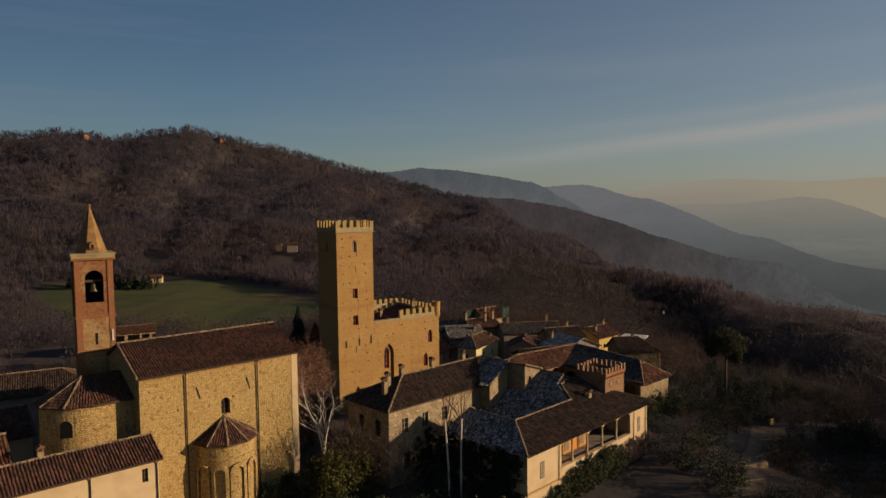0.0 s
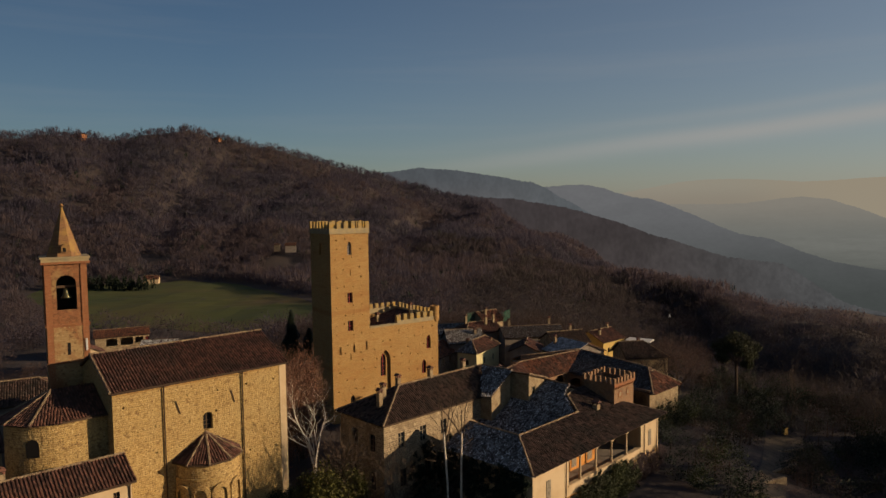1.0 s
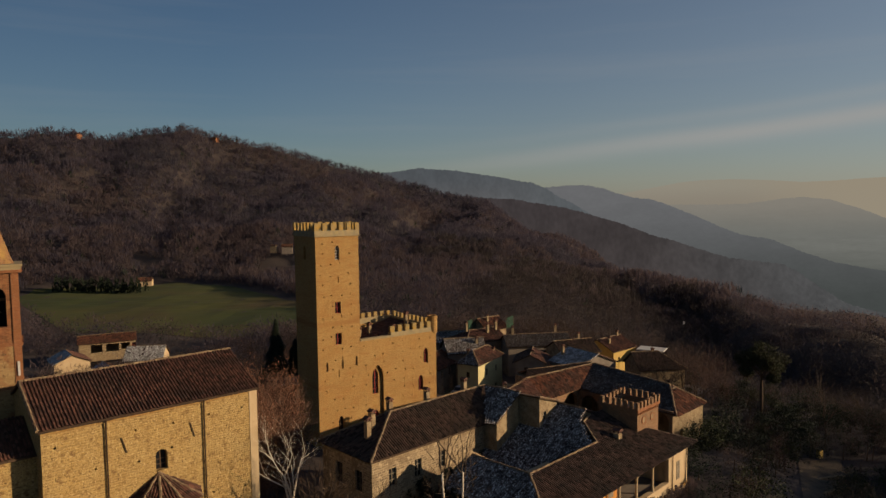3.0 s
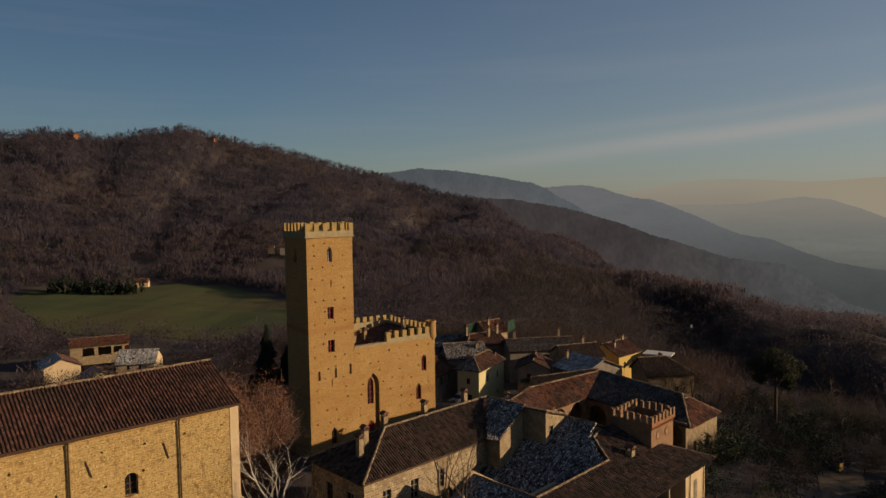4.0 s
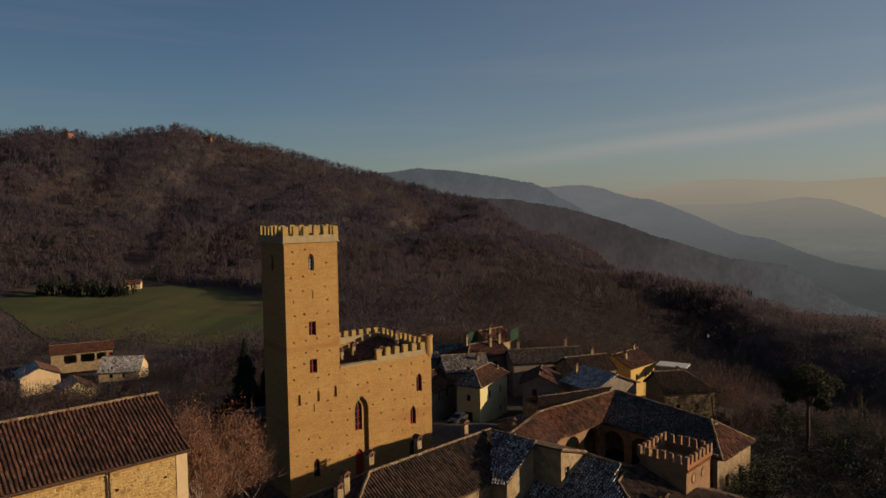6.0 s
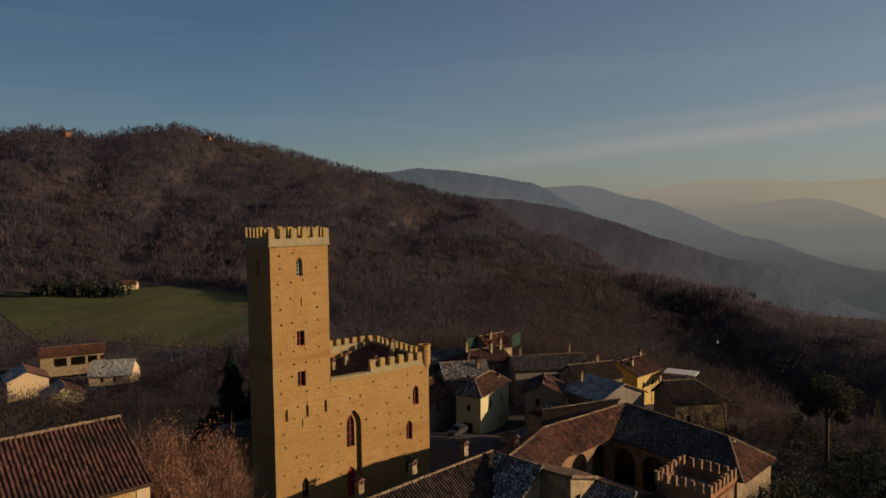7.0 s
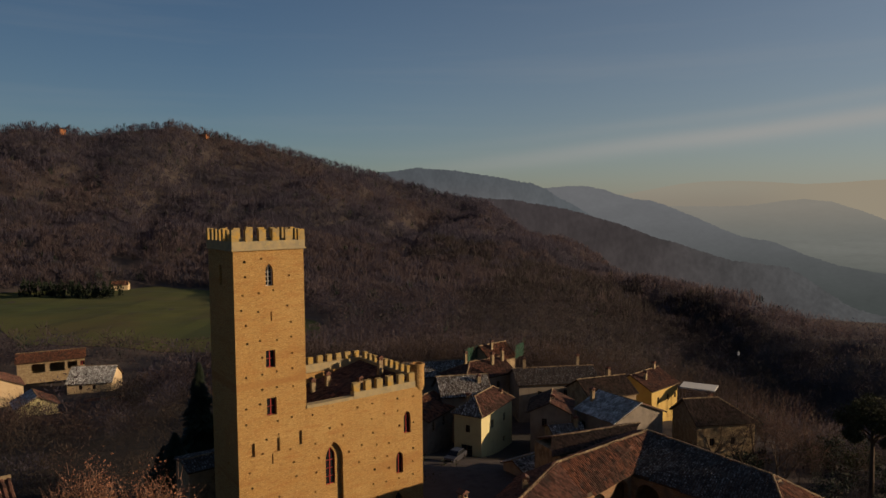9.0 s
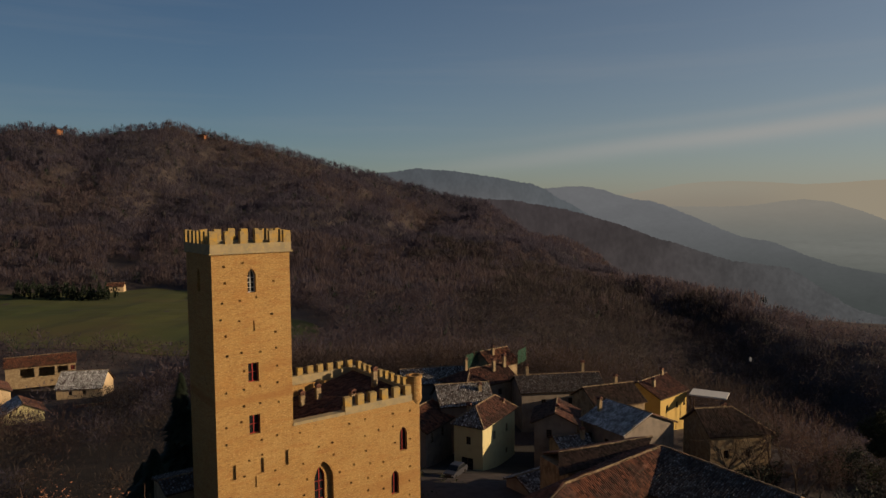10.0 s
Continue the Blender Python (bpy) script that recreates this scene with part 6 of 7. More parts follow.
def branches(rnd, sh, p, d, length, rad, depth, spread, sides=5, tips=None, up=0.25):
    """A tapered limb that forks."""
    n = 3 if depth > 1 else 2
    pts, radii = [p.copy()], [rad]
    for i in range(n):
        d = (d + Vector((rnd.gauss(0, 0.13), rnd.gauss(0, 0.13), rnd.gauss(0, 0.08) + up * 0.12))).normalized()
        p = p + d * (length / n)
        pts.append(p.copy())
        radii.append(rad * (1 - 0.45 * (i + 1) / n))
    sh.tube(pts, radii, sides if depth > 1 else 3, caps=False)
    if tips is not None and depth <= 1:
        tips.append(p.copy())
    if depth > 0:
        for i in range(rnd.choice((2, 3, 3))):
            a = d.orthogonal().normalized()
            a.rotate(Matrix.Rotation(rnd.uniform(0, 6.28), 3, d))
            q = pts[-1] if i == 0 else pts[rnd.randint(1, n)]
            branches(rnd, sh, q, (d + a * spread * rnd.uniform(0.5, 1.2)).normalized(), length * rnd.uniform(0.6, 0.82), radii[-1] * 0.8, depth - 1, spread, sides, tips, up)


def bare_tree(name, x, y, z, h, seed, label, bark=BARK, depth=5, spread=0.75, rad=0.2, lean=(0, 0), trunk=0.3, stems=1, twigs=None):
    rnd = random.Random(seed)
    e = thing(name, x, y, z, 0, label, "tree")
    tr = Shape()
    cr = Shape()
    for s in range(stems):
        top = Vector((lean[0] + rnd.gauss(0, .3) * (stems > 1), lean[1] + rnd.gauss(0, .3) * (stems > 1), h * trunk))
        tr.tube([(0, 0, -0.5), top * 0.5 + Vector((rnd.gauss(0, .1), rnd.gauss(0, .1), 0)), top], [rad * 1.2, rad, rad * 0.85], 7, caps=False)
        for i in range(3):
            w = rnd.uniform(0, 6.28)
            k = 0.25 + 0.35 * i / 2
            branches(rnd, cr, top * rnd.uniform(0.8, 1.0), Vector((math.cos(w) * k, math.sin(w) * k, 1)).normalized(), h * 0.27, rad * 0.62, depth - 1, spread)
    tr.make("trunk", bark, e)
    cr.make("crown", twigs or bark, e)
    return e


def leaf_cloud(rng, n, centre, size, leaf, shell=0.55):
    """Small leaf triangles filling an uneven cloud of clumps."""
    k = max(3, n // 60)
    u = rng.normal(0, 1, (k, 3))
    u /= np.linalg.norm(u, axis=1)[:, None]
    cl = u * (rng.uniform(0.25, 1, k) ** 0.5)[:, None] * np.array(size)
    idx = rng.integers(0, k, n)
    p = cl[idx] + rng.normal(0, 1, (n, 3)) * np.array(size) * 0.17 + np.array(centre)
    a, b = rng.normal(0, 1, (n, 3)), rng.normal(0, 1, (n, 3))
    a /= np.linalg.norm(a, axis=1)[:, None]
    b /= np.linalg.norm(b, axis=1)[:, None]
    s = (leaf * rng.uniform(0.6, 1.4, n))[:, None]
    V = np.stack([p - a * s, p + a * s, p + b * s * 1.6], 1).reshape(-1, 3)
    return V, np.arange(3 * n).reshape(-1, 3)


def leafy(name, x, y, z, size, n, leaf, mat, label, category="shrub", trunk=0.0, seed=0, bark=BARK, group="", wood=False):
    e = thing(name, x, y, z, 0, label, category, group)
    rng = np.random.default_rng(seed)
    V, T = leaf_cloud(rng, n, (0, 0, trunk + size[2] * 0.8), size, leaf)
    ob = new("crown", fast_mesh("crown", V, T, mat))
    ob.parent = e
    sh = Shape()
    rnd = random.Random(seed)
    if wood:
        for i in range(4):
            w = rnd.uniform(0, 6.28)
            branches(rnd, sh, Vector((0, 0, 0)), Vector((math.cos(w) * .3, math.sin(w) * .3, 1)).normalized(), (trunk + size[2]) * 0.5, 0.12, 3, 0.55)
    else:
        sh.tube([(0, 0, -0.6), (0.1, 0, trunk + size[2] * 0.7)], [0.12 + 0.02 * trunk, 0.06], 6, caps=False)
    sh.make("trunk", bark, e)
    return e


def conifer(x, y, z, h, w, seed, label, n=5200):
    e = thing("conifer", x, y, z, 0, label, "tree", "dark conifers")
    rng = np.random.default_rng(seed)
    t = rng.uniform(0.04, 1, n) ** 0.8
    a = rng.uniform(0, 6.283, n)
    tier = 0.75 + 0.25 * np.sin(t * 34 + a)
    r = w * (1 - t) ** 0.85 * tier * rng.uniform(0.35, 1, n)
    p = np.stack([r * np.cos(a), r * np.sin(a), t * h - r * 0.25], 1)
    d = np.stack([np.cos(a), np.sin(a), -0.35 + 0 * a], 1)
    s = np.stack([-np.sin(a), np.cos(a), 0 * a], 1)
    k = (w * 0.16 * rng.uniform(0.6, 1.4, n) * (1.15 - t))[:, None]
    V = np.stack([p - s * k, p + s * k, p + d * k * 2.4], 1).reshape(-1, 3)
    ob = new("crown", fast_mesh("crown", V, np.arange(3 * n).reshape(-1, 3), EVERGREEN))
    ob.parent = e
    Shape().tube([(0, 0, -1), (0, 0, h * 0.97)], [0.3, 0.04], 6, caps=False).make("trunk", BARK, e)
    return e


bare_tree("birch", -15.5, 83.8, -3.6, 15.5, 3, "pale bare birch with forked white limbs between church and castle", PALE_BARK, 5, 0.62, 0.25, (0.2, 0), 0.4)
bare_tree("bare_tree", 0.4, 79.6, -4.0, 15.8, 8, "tall thin bare tree with a pale trunk before the villa", PALE_BARK, 5, 0.55, 0.12, (-0.5, 0.2), 0.72, twigs=BARK)
bare_tree("bare_tree", 1.75, 79.8, -4.0, 15.8, 12, "tall thin bare tree with a pale trunk before the villa", PALE_BARK, 5, 0.55, 0.12, (0.15, 0.1), 0.72, twigs=BARK)
bare_tree("bare_tree", -5.6, 78.4, -4.0, 13.0, 18, "dark bare tree with many fine twigs in the yard", BARK, 5, 0.75, 0.1, (0.2, 0.0), 0.35)
bare_tree("bare_tree", -11.6, 79.6, -4.0, 13.0, 19, "dark bare tree with many fine twigs in the yard", BARK, 5, 0.8, 0.1, (0.1, 0.0), 0.3)
for i, (x, y, s) in enumerate(((-23.2, 96.5, 2.5), (-19.9, 99.0, 2.4), (-21.6, 93.6, 2.2), (-25.6, 101.0, 2.4))):
    leafy("beech", x, y, -3.5, (s * 1.2, s * 1.2, s * 2.9), 21000, 0.062, RUSSET, "bare beech keeping dry russet leaves", "tree", 3.6, 31 + i, BARK, "russet beeches", True)
for i, (x, y, h, w) in enumerate(((-29.6, 136.0, 19, 4.4), (-26.6, 138.0, 15, 5.2), (-24.0, 135.0, 14, 5.0), (-32.0, 140.0, 11, 4.6), (-30.5, 130.0, 12, 4.8), (-28.0, 127.0, 10, 4.2), (-33.5, 134.0, 9, 4.4))):
    conifer(x, y, -6, h, w, 41 + i, "tall dark conifer beside the castle tower")
for i, (x, y, s, k) in enumerate(((-16.4, 83.5, 2.3, SHRUB), (-14.0, 86.0, 2.6, SHRUB), (-11.6, 83.0, 2.0, HEDGE), (-18.6, 80.2, 1.9, SHRUB), (-16.0, 79.0, 2.2, HEDGE), (-20.6, 77.4, 1.7, HEDGE), (-9.0, 79.5, 2.4, BARE_C), (-4.5, 77.0, 2.6, BARE_C), (-12.0, 78.5, 2.4, BARE_C))):
    leafy("shrub", x, y, -3.6, (s, s, s * 0.95), 1500, 0.12 if k is not BARE_C else 0.05, k, "tangled bare shrub in the shaded yard" if k is BARE_C else "evergreen garden shrub with glossy leaves", "shrub", 1.2, 51 + i, BARK, "yard shrubs")
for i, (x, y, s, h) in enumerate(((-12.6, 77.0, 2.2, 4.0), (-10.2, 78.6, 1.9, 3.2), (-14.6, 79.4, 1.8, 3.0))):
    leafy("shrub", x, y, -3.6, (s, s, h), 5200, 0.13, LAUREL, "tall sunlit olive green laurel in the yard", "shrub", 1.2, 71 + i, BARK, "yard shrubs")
# ivy and creepers on the walls


def climber(name, mat, label, origin, spots, leaf, per, size):
    rng = np.random.default_rng(len(spots))
    V, T, c = [], [], 0
    for p in spots:
        v, t = leaf_cloud(rng, per, p, size, leaf)
        V.append(v)
        T.append(t + c)
        c += len(v)
    ob = new(name, fast_mesh(name, np.concatenate(V), np.concatenate(T), mat))
    ob.matrix_world = pose(*origin)
    return tagged(ob, label, name, kind="stuff")


rng = np.random.default_rng(5)
at_l = (LX, LY, 0, 0, 0, LA)
climber("ivy", HEDGE, "thick olive green ivy over the terrace wall", at_l,
        [(s, -0.7 + rng.normal(0, .2), rng.uniform(-4.2, np.interp(s, (1, 6, 10, 19.5, 20.5), (-1.6, -0.4, 1.1, 1.5, -0.3)) - 0.3)) for s in rng.uniform(1.0, 20.5, 230)], 0.085, 420, (1.0, 0.5, 0.9))
climber("creeper", BARE_B, "dry brown creeper on the terrace wall", at_l,
        [(s, -0.5, rng.uniform(-4.5, 0.2)) for s in rng.uniform(19.5, 28.4, 75)], 0.06, 380, (0.9, 0.4, 0.9))
# made-up leaf cover that darkens this end wall as its shade would
climber("ivy", EVERGREEN, "dark leaves added for shade on the villa end wall", at_l,
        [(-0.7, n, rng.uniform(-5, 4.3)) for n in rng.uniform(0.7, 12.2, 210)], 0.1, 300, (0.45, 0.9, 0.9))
# more added dark leaves, for the shade low on the stone wall
climber("ivy", EVERGREEN, "dark leaves added for shade low on the stone villa", (-7.1, 82.9, 0, 0, 0, 44.0),
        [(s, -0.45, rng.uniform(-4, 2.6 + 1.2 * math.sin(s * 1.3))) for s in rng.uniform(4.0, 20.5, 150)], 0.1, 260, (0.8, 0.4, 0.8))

# the garden slope beside the villa
GRAVEL = material("garden_gravel", (0.13, 0.1, 0.07), 0.95, ((0.7, (0.07, 0.055, 0.04), 0.45, 0.65), (6, (0.2, 0.155, 0.1), 0.5, 0.75)), ((12, 0.4, 0.02),))
PATHS = [[(34.6, 79.7), (38.9, 81.0), (44.7, 92.2), (38.7, 89.0)], [(38.7, 89.0), (44.7, 92.2), (55.4, 107.4), (44.1, 97.8)], [(44.1, 97.8), (55.4, 107.4), (62.0, 120.4), (55.5, 120.6)]]
for P in PATHS:
    draped("garden_path", P, GRAVEL, "pale gravel garden path in steps", "path", 0.12, 1.0)
steps = thing("garden_steps", 0, 0, 0, 0, "low stone steps across the garden path", "steps")
for i, (x0, y0, x1, y1) in enumerate(((36.6, 84.0, 41.0, 85.2), (38.8, 89.2, 44.5, 92.0), (41.6, 94.0, 49.5, 99.0), (46.5, 102.0, 55.0, 107.0), (51.0, 111.5, 58.5, 113.5))):
    q = Shape()
    z0, ln = float(height((x0 + x1) / 2, (y0 + y1) / 2)), math.hypot(x1 - x0, y1 - y0)
    q.box(0, -0.25, -1.2, ln, 0.25, 0.34, 0.04)
    q.make("step", STONE_VILLA, steps).matrix_local = pose(x0, y0, z0, 0, 0, math.degrees(math.atan2(y1 - y0, x1 - x0)))
gbin = thing("yellow_bin", 59.6, 122.0, float(height(59.6, 122.0)), 20, "small yellow bin at the end of the path", "bin")
Shape().box(-0.4, -0.35, -0.3, 0.4, 0.35, 1.25, 0.05).make("body", OCHRE_PLASTER, gbin)
Shape().box(-0.44, -0.39, 1.26, 0.44, 0.39, 1.38, 0.03).make("lid", DARK, gbin)
pine = thing("pine", 58.5, 140.0, -11, 0, "umbrella pine with a bare trunk and a flat crown", "tree")
rng = np.random.default_rng(77)
PINE_NEEDLES = leafmat("pine_needles", (0.06, 0.062, 0.02), (0.035, 0.038, 0.014))
V, T, c = [], [], 0
for px, py, pz, pr, ph in ((0.4, 0, 16.0, 3.0, 1.5), (-3.0, 0.5, 14.8, 2.4, 1.2), (3.4, -0.6, 14.6, 2.5, 1.3), (0.5, 3.0, 14.9, 2.5, 1.2), (0.2, -3.0, 14.6, 2.4, 1.2), (4.4, 1.6, 12.9, 1.7, 0.9), (-3.9, -1.4, 12.9, 1.6, 0.9), (2.2, -1.8, 11.6, 1.5, 0.7)):
    v, t = leaf_cloud(rng, 3600, (px * 0.8, py * 0.8, pz), (pr * 0.8, pr * 0.8, ph * 1.15), 0.1)
    V.append(v)
    T.append(t + c)
    c += len(v)
ob = new("crown", fast_mesh("crown", np.concatenate(V), np.concatenate(T), PINE_NEEDLES))
ob.parent = pine
sh = Shape().tube([(0, 0, -1), (0.3, 0, 6), (0.2, 0, 13)], [0.4, 0.32, 0.22], 8, caps=False)
for w in range(7):
    sh.tube([(0.2, 0, 11 + w * 0.3), (0.2 + 2.4 * math.cos(w * 2.4), 2.4 * math.sin(w * 2.4), 14), (0.2 + 4 * math.cos(w * 2.4), 4 * math.sin(w * 2.4), 15)], [0.14, 0.1, 0.05], 5, caps=False)
sh.make("trunk", BARK, pine)
rnd = random.Random(91)
made = 0
while made < 250:
    x, y = rnd.uniform(27, 96), rnd.uniform(66, 165)
    near = any(in_poly(np.array([x]), np.array([y]), P)[0] for P in PATHS)
    if near or (x < 44 and y > 104) or (x < 56 and y > 136) or x - 31 < (y - 92) * 0.1 * (y > 92) or (y < 92 and x < 31.5 - (92 - y) * 0.75) or x > 0.66 * y + 12:
        continue
    s = rnd.uniform(0.9, 2.7)
    k = rnd.choice((SHRUB, EVERGREEN, EVERGREEN, BARE_D, RUSSET_WOOD, SHADE_WOOD))
    bare = k in (BARE_D, RUSSET_WOOD, SHADE_WOOD)
    leafy("shrub", x, y, float(height(x, y)) - 0.1, (s * 1.25, s * 1.25, s * (1.4 if bare else 0.9)), int(600 + 520 * s), 0.05 if bare else 0.1, k, "bare brown garden shrub" if bare else "dark clipped evergreen shrub in the garden", "shrub", 0.4, 300 + made, BARK, "garden shrubs")
    made += 1
for i in range(6):
    x, y = 34.6 + i * 1.5, 110.6 + i * 1.35
    leafy("shrub", x, y, -7.0, (1.9, 1.9, 4.0), 2600, 0.11, EVERGREEN if i % 2 else HEDGE, "tall evergreen shrub along the courtyard wing", "shrub", 0.6, 560 + i, BARK, "tall wall shrubs")
for i in range(16):
    x, y = rnd.uniform(52, 100), rnd.uniform(118, 190)
    bare_tree("bare_tree", x, y, float(height(x, y)), rnd.uniform(9, 15), 400 + i, "bare brown tree on the garden slope", BARK, 5, 0.8, 0.16)
for i, (x, y) in enumerate(((44, 146), (47, 141), (50, 148), (53, 158), (33, 142), (30, 141), (41.5, 150.5), (45.5, 152), (49, 153.5), (43, 143))):
    bare_tree("bare_tree", x, y, -9, rnd.uniform(10, 14), 430 + i, "bare tree beside the village houses", BARK, 6, 0.8, 0.16)
for i, (x, y, s) in enumerate(((-1.0, 137.0, 2.4), (2.0, 142.0, 1.8), (-3.0, 146.0, 2.2), (6.0, 137.0, 1.6))):
    leafy("shrub", x, y, -6.5, (s, s, s), 1300, 0.12, SHRUB, "evergreen shrub in the village street", "shrub", 0.6, 351 + i, BARK, "street shrubs")

# fine twigs of the yard trees
rng = np.random.default_rng(67)
for x, y, h, w, m in ((-5.6, 78.4, 10.5, 2.6, 200), (-11.6, 79.6, 13.2, 3.2, 420), (0.4, 79.6, 15.0, 2.0, 40), (1.75, 79.8, 15.0, 2.0, 40)):
    v, t = twig_wood(rng, np.full(5, x) + rng.normal(0, .7, 5), np.full(5, y) + rng.normal(0, .7, 5), np.full(5, -3.6), h * rng.uniform(0.8, 1.05, 5), np.full(5, w), m, 0.0018, 0.45)
    tagged(new("twigs", fast_mesh("twigs", v, t, BARK)), "fine dark twigs of the bare yard trees", "twigs", kind="stuff")

for x, y, h, w in ((49.5, 151.0, 14.0, 3.6), (52.0, 147.0, 12.0, 3.4), (54.5, 152.5, 15.0, 3.8), (50.5, 157.0, 12.0, 3.2)):
    v, t = twig_wood(rng, np.full(6, x) + rng.normal(0, .9, 6), np.full(6, y) + rng.normal(0, .9, 6), np.full(6, -9.5), h * rng.uniform(0.8, 1.05, 6), np.full(6, w), 130, 0.0026, 0.45)
    tagged(new("twigs", fast_mesh("twigs", v, t, RUSSET_WOOD)), "fine brown twigs of the trees beside the stone house", "twigs", kind="stuff")

# fine upright twigs of the russet beeches
rng = np.random.default_rng(61)
for x, y, h in ((-23.2, 96.5, 15.5), (-19.9, 99.0, 15), (-21.6, 93.6, 14), (-25.6, 101.0, 15)):
    v, t = twig_wood(rng, np.full(16, x) + rng.normal(0, 1.1, 16), np.full(16, y) + rng.normal(0, 1.1, 16), np.full(16, -3.0), np.full(16, h * 1.0) * rng.uniform(0.8, 1.05, 16), np.full(16, 2.0), 320, 0.0016, 0.5)
    tagged(new("beech_twigs", fast_mesh("beech_twigs", v, t, RUSSET_TWIG)), "fine bare twigs of the russet beeches", "twigs", kind="stuff")
# asphalt patch, its dark colour put here for the street's shade
ASPHALT = material("asphalt_with_shade", (0.055, 0.05, 0.046), 0.9, ((0.5, (0.04, 0.036, 0.033), 0.45, 0.65), (4, (0.08, 0.073, 0.065), 0.55, 0.75)), ((12, 0.3, 0.01),))
draped("street", [(-6, 128), (6, 130), (12, 146), (24, 160), (36, 166), (30, 172), (14, 168), (2, 160), (-8, 146)], ASPHALT, "asphalt village street, coloured dark for the shade on it", "street", 0.1, 2.0)

# dark tangled yard between the church and the villa
for i in range(34):
    x, y = rnd.uniform(-15, 7.5), rnd.uniform(66, 84)
    if y > 79 + (x + 9) * 0.75 or x < -15 + (82 - y) * -0.2:
        continue
    s = rnd.uniform(1.2, 2.4)
    k = rnd.choice((EVERGREEN, BARE_C, BARE_C, HEDGE))
    leafy("shrub", x, y, -4.6, (s, s, s * 1.2), int(600 + 300 * s), 0.055 if k is BARE_C else 0.12, k, "tangled bare shrub in the shaded yard" if k is BARE_C else "evergreen garden shrub with glossy leaves", "shrub", 0.6, 600 + i, BARK, "yard shrubs")

# a second, closer growth on the near slopes
def near_growth():
    rng = np.random.default_rng(17)
    V, T, c = [], [], 0
    # the second set, mostly out of view, is added to shade the garden
    for n, r0, r1, a0, a1, blades, thin, hh in ((2200, 95, 300, -46, 46, 110, 0.0042, 6.5), (2400, 75, 330, 30, 92, 60, 0.006, 11.0), (700, 110, 300, -42, -6, 150, 0.0042, 6.5)):
        x, y, r, az = scatter(rng, n, r0, r1, a0, a1)
        d = np.hypot(x + 2, y - 98)
        keep = (d > 62) & ~((x > -12) & (x < 66) & (y > 96) & (y < 205)) & ~((x > 24) & (x < 66 + 0.1 * y) & (y < 122)) & ~((np.abs(x + 114) < 42) & (y > 186) & (y < 292) & (rng.random(len(x)) < 0.9)) & ~((x < -55) & (x > -75) & (y < 110))
        x, y = x[keep], y[keep]
        h = hh * rng.uniform(0.4, 1.2, len(x))
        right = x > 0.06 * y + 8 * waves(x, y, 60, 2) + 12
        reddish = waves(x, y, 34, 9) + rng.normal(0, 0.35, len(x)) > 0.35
        # thickets on the right take the shade-coloured wood
        for side, mat in ((right, SHADE_WOOD), (~right & reddish, RUSSET_WOOD), (~right & ~reddish, BARE_D)):
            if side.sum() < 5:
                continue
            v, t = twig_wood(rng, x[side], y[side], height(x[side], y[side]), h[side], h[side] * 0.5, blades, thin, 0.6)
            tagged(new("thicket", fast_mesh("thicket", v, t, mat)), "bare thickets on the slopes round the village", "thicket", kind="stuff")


near_growth()

# darker ground cover over the hollow below the castle
SCRUB = material("scrub_floor", (0.034, 0.027, 0.022), 0.95, ((0.08, (0.022, 0.018, 0.015), 0.42, 0.6), (0.7, (0.05, 0.036, 0.028), 0.5, 0.7)), ((1.5, 0.5, 0.15),))
draped("scrub_ground", [(-20, 128), (-30, 230), (-62, 300), (-104, 268), (-122, 204), (-104, 138), (-60, 112)], SCRUB, "dark ground under bare scrub", "ground", 0.12, 5.0)


def scrub():
    """Rounded bare bushes crowding the hollow below the castle."""
    rng = np.random.default_rng(83)
    x, y = rng.uniform(-150, -22, 1500), rng.uniform(118, 300, 1500)
    keep = (waves(x, y, 38, 51) > -0.25) & (np.hypot(x + 2, y - 98) > 62) & ~((np.abs(x + 128) < 34) & (y > 225)) & ~((np.abs(x + 102) < 14) & (y > 196) & (y < 234)) & (x > -0.62 * y - 12)
    x, y = x[keep], y[keep]
    h = rng.uniform(3.5, 8.0, len(x)) * np.where(waves(x, y, 25, 52) > 0, 1.0, 0.7)
    pick = waves(x, y, 30, 53) + rng.normal(0, 0.4, len(x))
    for sel, mat, label in ((pick > 0.4, RUSSET_WOOD, "russet bare bushes in the hollow"), ((pick <= 0.4) & (pick > -0.5), BARE_D, "brown bare bushes in the hollow"), (pick <= -0.5, BARE_A, "greyish bare bushes in the hollow")):
        v, t = twig_wood(rng, x[sel], y[sel], height(x[sel], y[sel]) - 0.3, h[sel], h[sel] * 0.5, 230, 0.0085, 0.55)
        tagged(new("scrub", fast_mesh("scrub", v, t, mat)), label, "scrub", kind="stuff")


scrub()


def tall_wood():
    """High bare wood added out of view beside the garden, to shade it."""
    rng = np.random.default_rng(47)
    x, y = rng.uniform(70, 150, 640), rng.uniform(35, 190, 640)
    keep = (x > 0.655 * y + 8 + rng.uniform(-6, 10, 640)) & (x < 0.655 * y + 75)
    x, y = x[keep], y[keep]
    h = rng.uniform(15, 24, len(x))
    # kept below the sun's line to the villa's terrace
    h = np.where(y < 105, np.clip(0.231 * (x - 28) - height(x, y) - 3, 4, h), h)
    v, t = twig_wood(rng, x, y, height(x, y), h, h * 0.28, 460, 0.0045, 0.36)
    tagged(new("tall_wood", fast_mesh("tall_wood", v, t, SHADE_WOOD)), "tall dense bare wood added beside the garden for shade", "woodland", kind="stuff")


tall_wood()

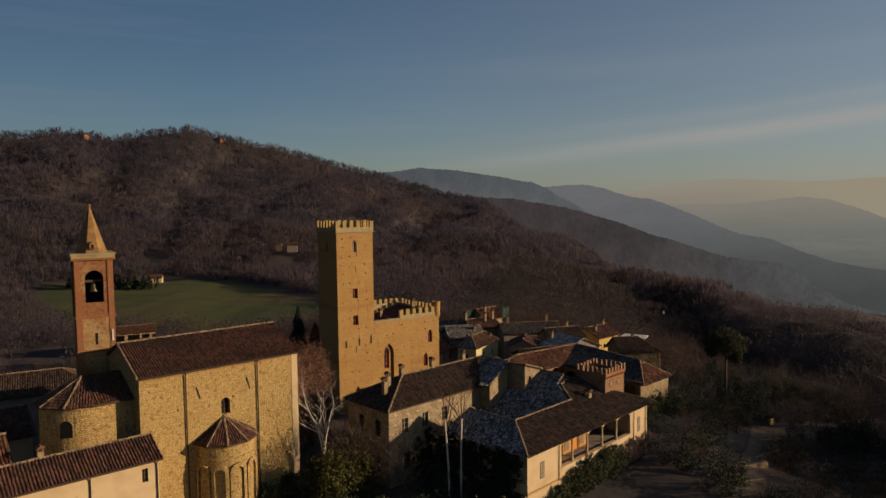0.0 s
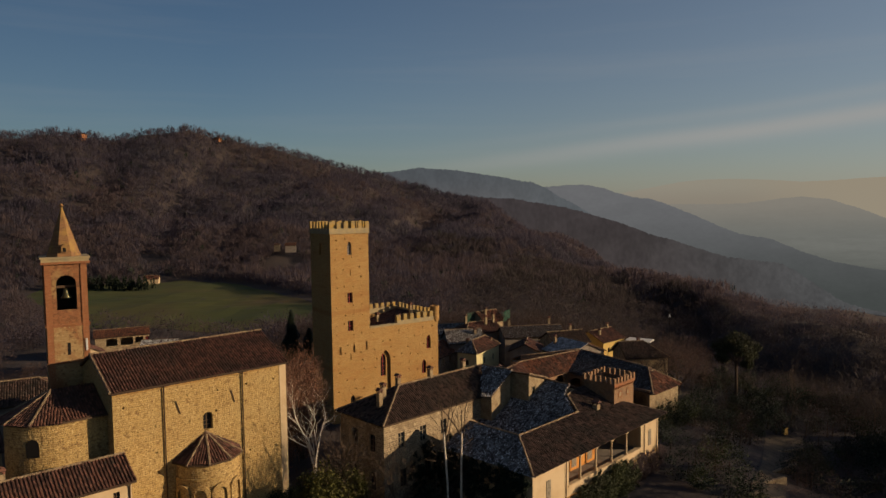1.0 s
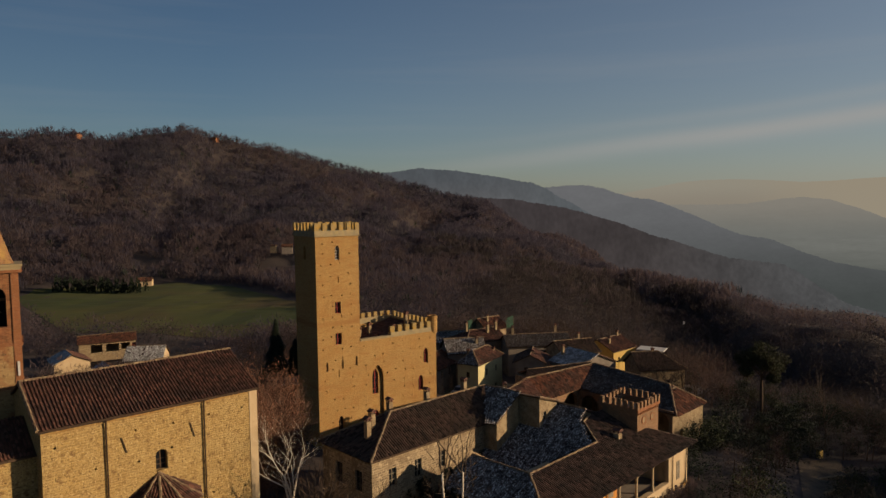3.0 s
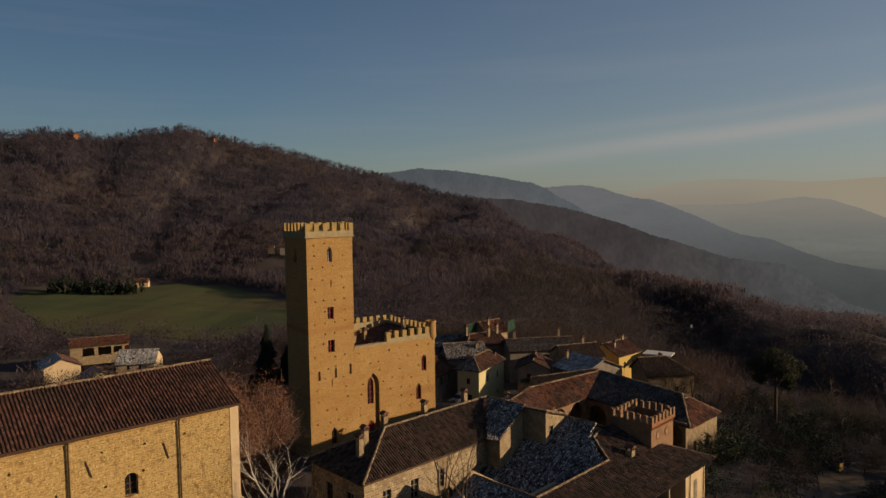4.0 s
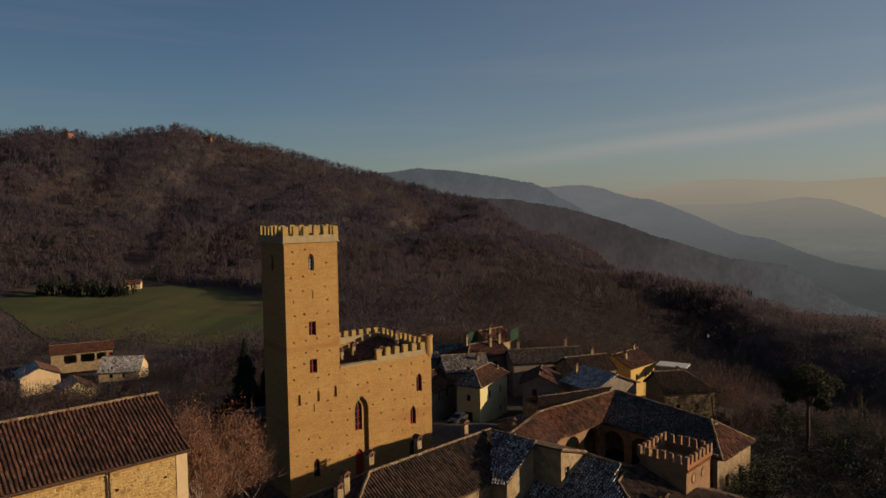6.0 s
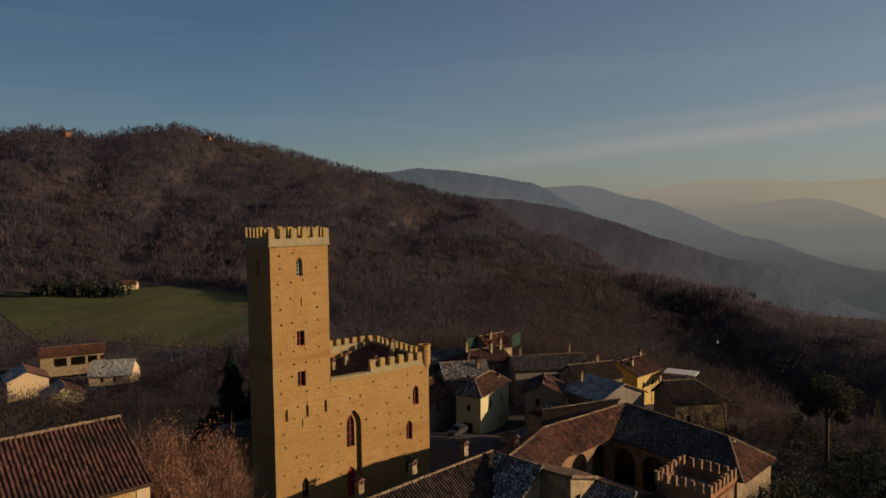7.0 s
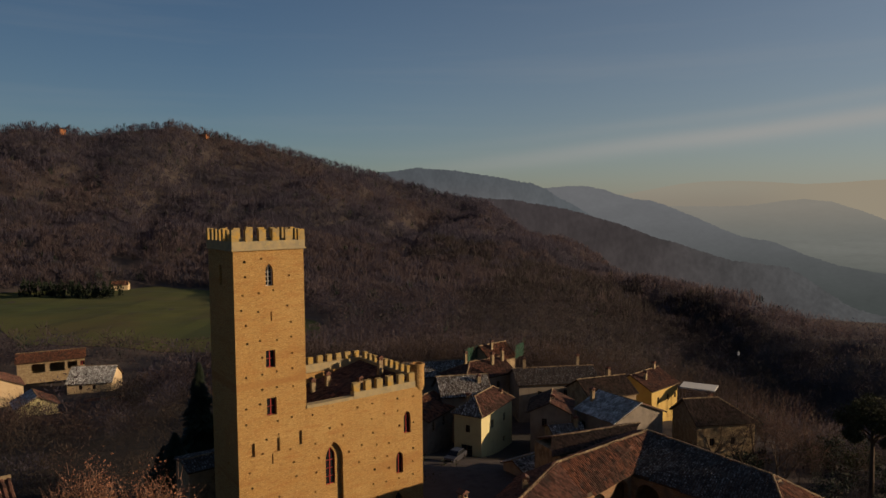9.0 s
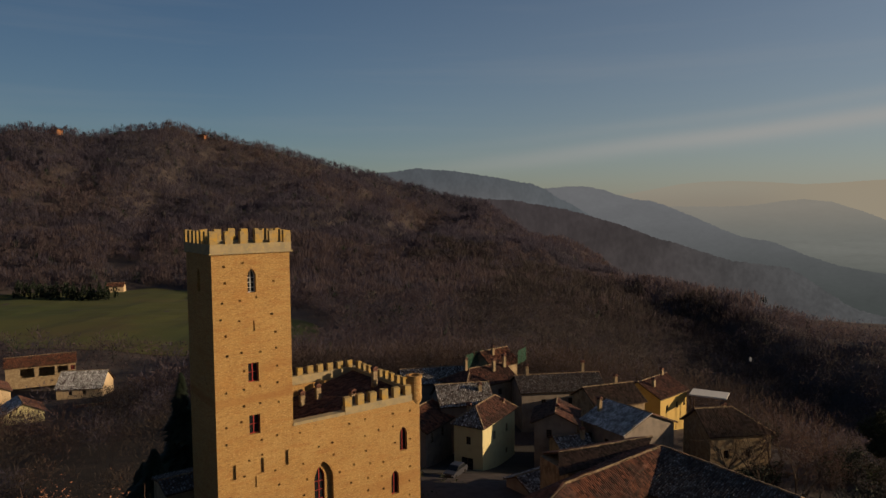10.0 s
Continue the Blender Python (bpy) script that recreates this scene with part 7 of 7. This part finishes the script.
# brown thicket at the brow of the hill behind the village
def brow():
    rng = np.random.default_rng(53)
    x, y = rng.uniform(-45, 78, 420), rng.uniform(196, 238, 420)
    keep = (y > 200 + np.abs(x - 10) * 0.05) & ~((x > 0) & (x < 26) & (y < 206))
    x, y = x[keep], y[keep]
    h = rng.uniform(9, 15, len(x)) - 0.05 * (y - 196)
    v, t = twig_wood(rng, x, y, height(x, y), h, h * 0.42, 240, 0.0032, 0.5)
    tagged(new("thicket", fast_mesh("thicket", v, t, BROW_WOOD)), "brown bare thicket on the brow behind the village", "thicket", kind="stuff")


brow()
for i in range(34):
    x, y = rnd.uniform(43, 78), rnd.uniform(124, 178)
    s = rnd.uniform(1.2, 2.8)
    k = rnd.choice((EVERGREEN, SHADE_WOOD, EVERGREEN, BARE_C))
    leafy("shrub", x, y, float(height(x, y)) - 0.1, (s * 1.2, s * 1.2, s * 1.3), int(700 + 500 * s), 0.06 if k is not EVERGREEN else 0.12, k, "dark overgrown shrub on the slope below the village", "shrub", 0.5, 700 + i, BARK, "slope shrubs")

# cypress hedge at the far side of the field
rng = np.random.default_rng(23)
V, T, c = [], [], 0
for i in range(90):
    t_ = (i % 45) / 44
    x, y = -282 + 66 * t_ + rng.normal(0, 0.8), 504 - 6 * t_ + (i // 45) * 7 + rng.normal(0, 2)
    h = rng.uniform(8, 12.5)
    v, t = leaf_cloud(rng, 200, (x, y, float(height(x, y)) + h * 0.45), (1.3, 1.3, h * 0.5), 0.45)
    V.append(v)
    T.append(t + c)
    c += len(v)
tagged(new("cypress_hedge", fast_mesh("cypress_hedge", np.concatenate(V), np.concatenate(T), EVERGREEN)), "row of dark cypresses along the field", "hedge", kind="stuff")

# vineyard rows below the field
rng = np.random.default_rng(29)
V, T, c = [], [], 0
for i in range(11):
    for k in range(60):
        x, y = -205 + k * 2.6 + i * 1.2, 287 + k * 0.55 + i * 5.0
        if x > -62:
            continue
        v, t = leaf_cloud(rng, 8, (x, y, float(height(x, y)) + 0.9), (1.2, 0.35, 0.8), 0.32)
        V.append(v)
        T.append(t + c)
        c += len(v)
tagged(new("vineyard", fast_mesh("vineyard", np.concatenate(V), np.concatenate(T), BARE_B)), "bare vineyard rows below the green field", "vineyard", kind="stuff")

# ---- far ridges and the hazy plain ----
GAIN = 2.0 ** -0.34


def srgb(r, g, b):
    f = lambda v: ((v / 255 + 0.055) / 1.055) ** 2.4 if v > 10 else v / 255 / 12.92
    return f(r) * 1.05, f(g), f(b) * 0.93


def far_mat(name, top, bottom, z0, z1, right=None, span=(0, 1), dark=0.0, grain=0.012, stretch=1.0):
    """Glow of a far surface, haze put into its colours: one at its crest, one at its foot, and a third towards the
    sun's side.
    """
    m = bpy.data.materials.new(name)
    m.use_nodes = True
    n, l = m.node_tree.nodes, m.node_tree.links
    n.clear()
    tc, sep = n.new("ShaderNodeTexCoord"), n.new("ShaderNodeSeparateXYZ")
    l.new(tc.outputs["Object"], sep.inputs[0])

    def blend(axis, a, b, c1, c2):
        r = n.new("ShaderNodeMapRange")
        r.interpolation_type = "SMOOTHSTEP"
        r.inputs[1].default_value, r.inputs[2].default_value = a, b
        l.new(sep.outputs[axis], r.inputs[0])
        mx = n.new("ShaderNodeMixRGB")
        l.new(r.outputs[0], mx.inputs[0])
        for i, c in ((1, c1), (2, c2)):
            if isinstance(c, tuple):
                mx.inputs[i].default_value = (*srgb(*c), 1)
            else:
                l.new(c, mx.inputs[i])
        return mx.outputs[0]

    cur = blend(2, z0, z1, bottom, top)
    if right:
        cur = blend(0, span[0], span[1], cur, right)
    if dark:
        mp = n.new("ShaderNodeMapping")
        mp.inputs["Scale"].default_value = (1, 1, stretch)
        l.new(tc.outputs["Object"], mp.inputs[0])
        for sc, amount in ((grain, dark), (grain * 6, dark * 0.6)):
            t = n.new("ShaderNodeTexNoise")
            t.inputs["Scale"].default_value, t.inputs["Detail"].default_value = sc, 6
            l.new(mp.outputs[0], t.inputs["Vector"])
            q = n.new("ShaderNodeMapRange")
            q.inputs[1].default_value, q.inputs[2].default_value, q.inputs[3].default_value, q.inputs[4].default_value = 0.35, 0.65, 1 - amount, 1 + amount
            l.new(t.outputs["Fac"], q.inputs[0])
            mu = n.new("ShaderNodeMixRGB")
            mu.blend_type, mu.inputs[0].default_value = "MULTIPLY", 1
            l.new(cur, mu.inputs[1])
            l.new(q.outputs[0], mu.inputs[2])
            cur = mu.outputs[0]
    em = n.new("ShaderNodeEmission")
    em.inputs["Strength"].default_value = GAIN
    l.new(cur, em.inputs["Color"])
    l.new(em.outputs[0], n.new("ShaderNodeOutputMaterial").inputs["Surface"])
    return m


def far_ridge(name, r, az, el, mat, label, rough=3.0, seed=1, zlow=-330):
    rng = np.random.default_rng(seed)
    a = np.arange(az[0], az[-1], 0.045)
    e = np.interp(a, az, el)
    n = len(a)
    swell = np.convolve(rng.normal(0, 1, n + 60), np.hanning(61) / 8, "valid")[:n]
    z = 33 + r * np.tan(np.radians(e)) + swell * rough * 0.45 + np.convolve(rng.normal(0, rough * 0.55, n + 2), (0.3, 0.4, 0.3), "valid")[:n]
    x, y = r * np.sin(np.radians(a)), r * np.cos(np.radians(a))
    vs = [(x[i], y[i], z[i]) for i in range(n)] + [(x[i] * 0.93, y[i] * 0.93, zlow) for i in range(n)]
    ob = mk(name, vs, [(i, i + 1, i + 1 + n, i + n) for i in range(n - 1)], mat)
    ob.visible_shadow = False
    return tagged(ob, label, "backdrop", kind="structure")


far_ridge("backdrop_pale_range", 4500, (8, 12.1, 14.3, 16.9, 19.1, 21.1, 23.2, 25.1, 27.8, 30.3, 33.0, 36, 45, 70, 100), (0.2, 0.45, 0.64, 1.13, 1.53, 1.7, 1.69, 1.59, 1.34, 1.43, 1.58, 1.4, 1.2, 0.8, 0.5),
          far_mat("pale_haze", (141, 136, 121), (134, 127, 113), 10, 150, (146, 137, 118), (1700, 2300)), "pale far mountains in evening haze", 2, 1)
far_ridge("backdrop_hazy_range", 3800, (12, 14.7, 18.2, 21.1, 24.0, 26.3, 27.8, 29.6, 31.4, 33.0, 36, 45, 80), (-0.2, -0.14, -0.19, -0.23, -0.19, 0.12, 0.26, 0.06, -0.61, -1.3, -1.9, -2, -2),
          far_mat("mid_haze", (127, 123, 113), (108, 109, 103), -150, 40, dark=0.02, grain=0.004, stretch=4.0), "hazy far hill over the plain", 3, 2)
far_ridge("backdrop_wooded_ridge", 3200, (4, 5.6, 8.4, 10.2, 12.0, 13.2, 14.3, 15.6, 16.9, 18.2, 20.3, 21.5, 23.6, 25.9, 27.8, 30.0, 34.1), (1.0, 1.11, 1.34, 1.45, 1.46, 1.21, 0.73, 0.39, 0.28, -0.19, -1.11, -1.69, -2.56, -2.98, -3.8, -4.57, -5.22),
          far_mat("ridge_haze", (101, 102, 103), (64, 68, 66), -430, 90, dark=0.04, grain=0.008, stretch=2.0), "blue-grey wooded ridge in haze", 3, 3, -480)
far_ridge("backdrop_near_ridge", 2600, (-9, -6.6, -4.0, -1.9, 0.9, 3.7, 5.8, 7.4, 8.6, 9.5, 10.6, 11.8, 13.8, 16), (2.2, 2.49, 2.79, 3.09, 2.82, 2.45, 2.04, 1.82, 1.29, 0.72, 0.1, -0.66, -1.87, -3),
          far_mat("near_ridge_haze", (77, 81, 84), (90, 91, 92), 20, 160, (84, 88, 90), (100, 500), 0.09, 0.014, 0.5), "dark wooded ridge behind the hill", 3.5, 4)
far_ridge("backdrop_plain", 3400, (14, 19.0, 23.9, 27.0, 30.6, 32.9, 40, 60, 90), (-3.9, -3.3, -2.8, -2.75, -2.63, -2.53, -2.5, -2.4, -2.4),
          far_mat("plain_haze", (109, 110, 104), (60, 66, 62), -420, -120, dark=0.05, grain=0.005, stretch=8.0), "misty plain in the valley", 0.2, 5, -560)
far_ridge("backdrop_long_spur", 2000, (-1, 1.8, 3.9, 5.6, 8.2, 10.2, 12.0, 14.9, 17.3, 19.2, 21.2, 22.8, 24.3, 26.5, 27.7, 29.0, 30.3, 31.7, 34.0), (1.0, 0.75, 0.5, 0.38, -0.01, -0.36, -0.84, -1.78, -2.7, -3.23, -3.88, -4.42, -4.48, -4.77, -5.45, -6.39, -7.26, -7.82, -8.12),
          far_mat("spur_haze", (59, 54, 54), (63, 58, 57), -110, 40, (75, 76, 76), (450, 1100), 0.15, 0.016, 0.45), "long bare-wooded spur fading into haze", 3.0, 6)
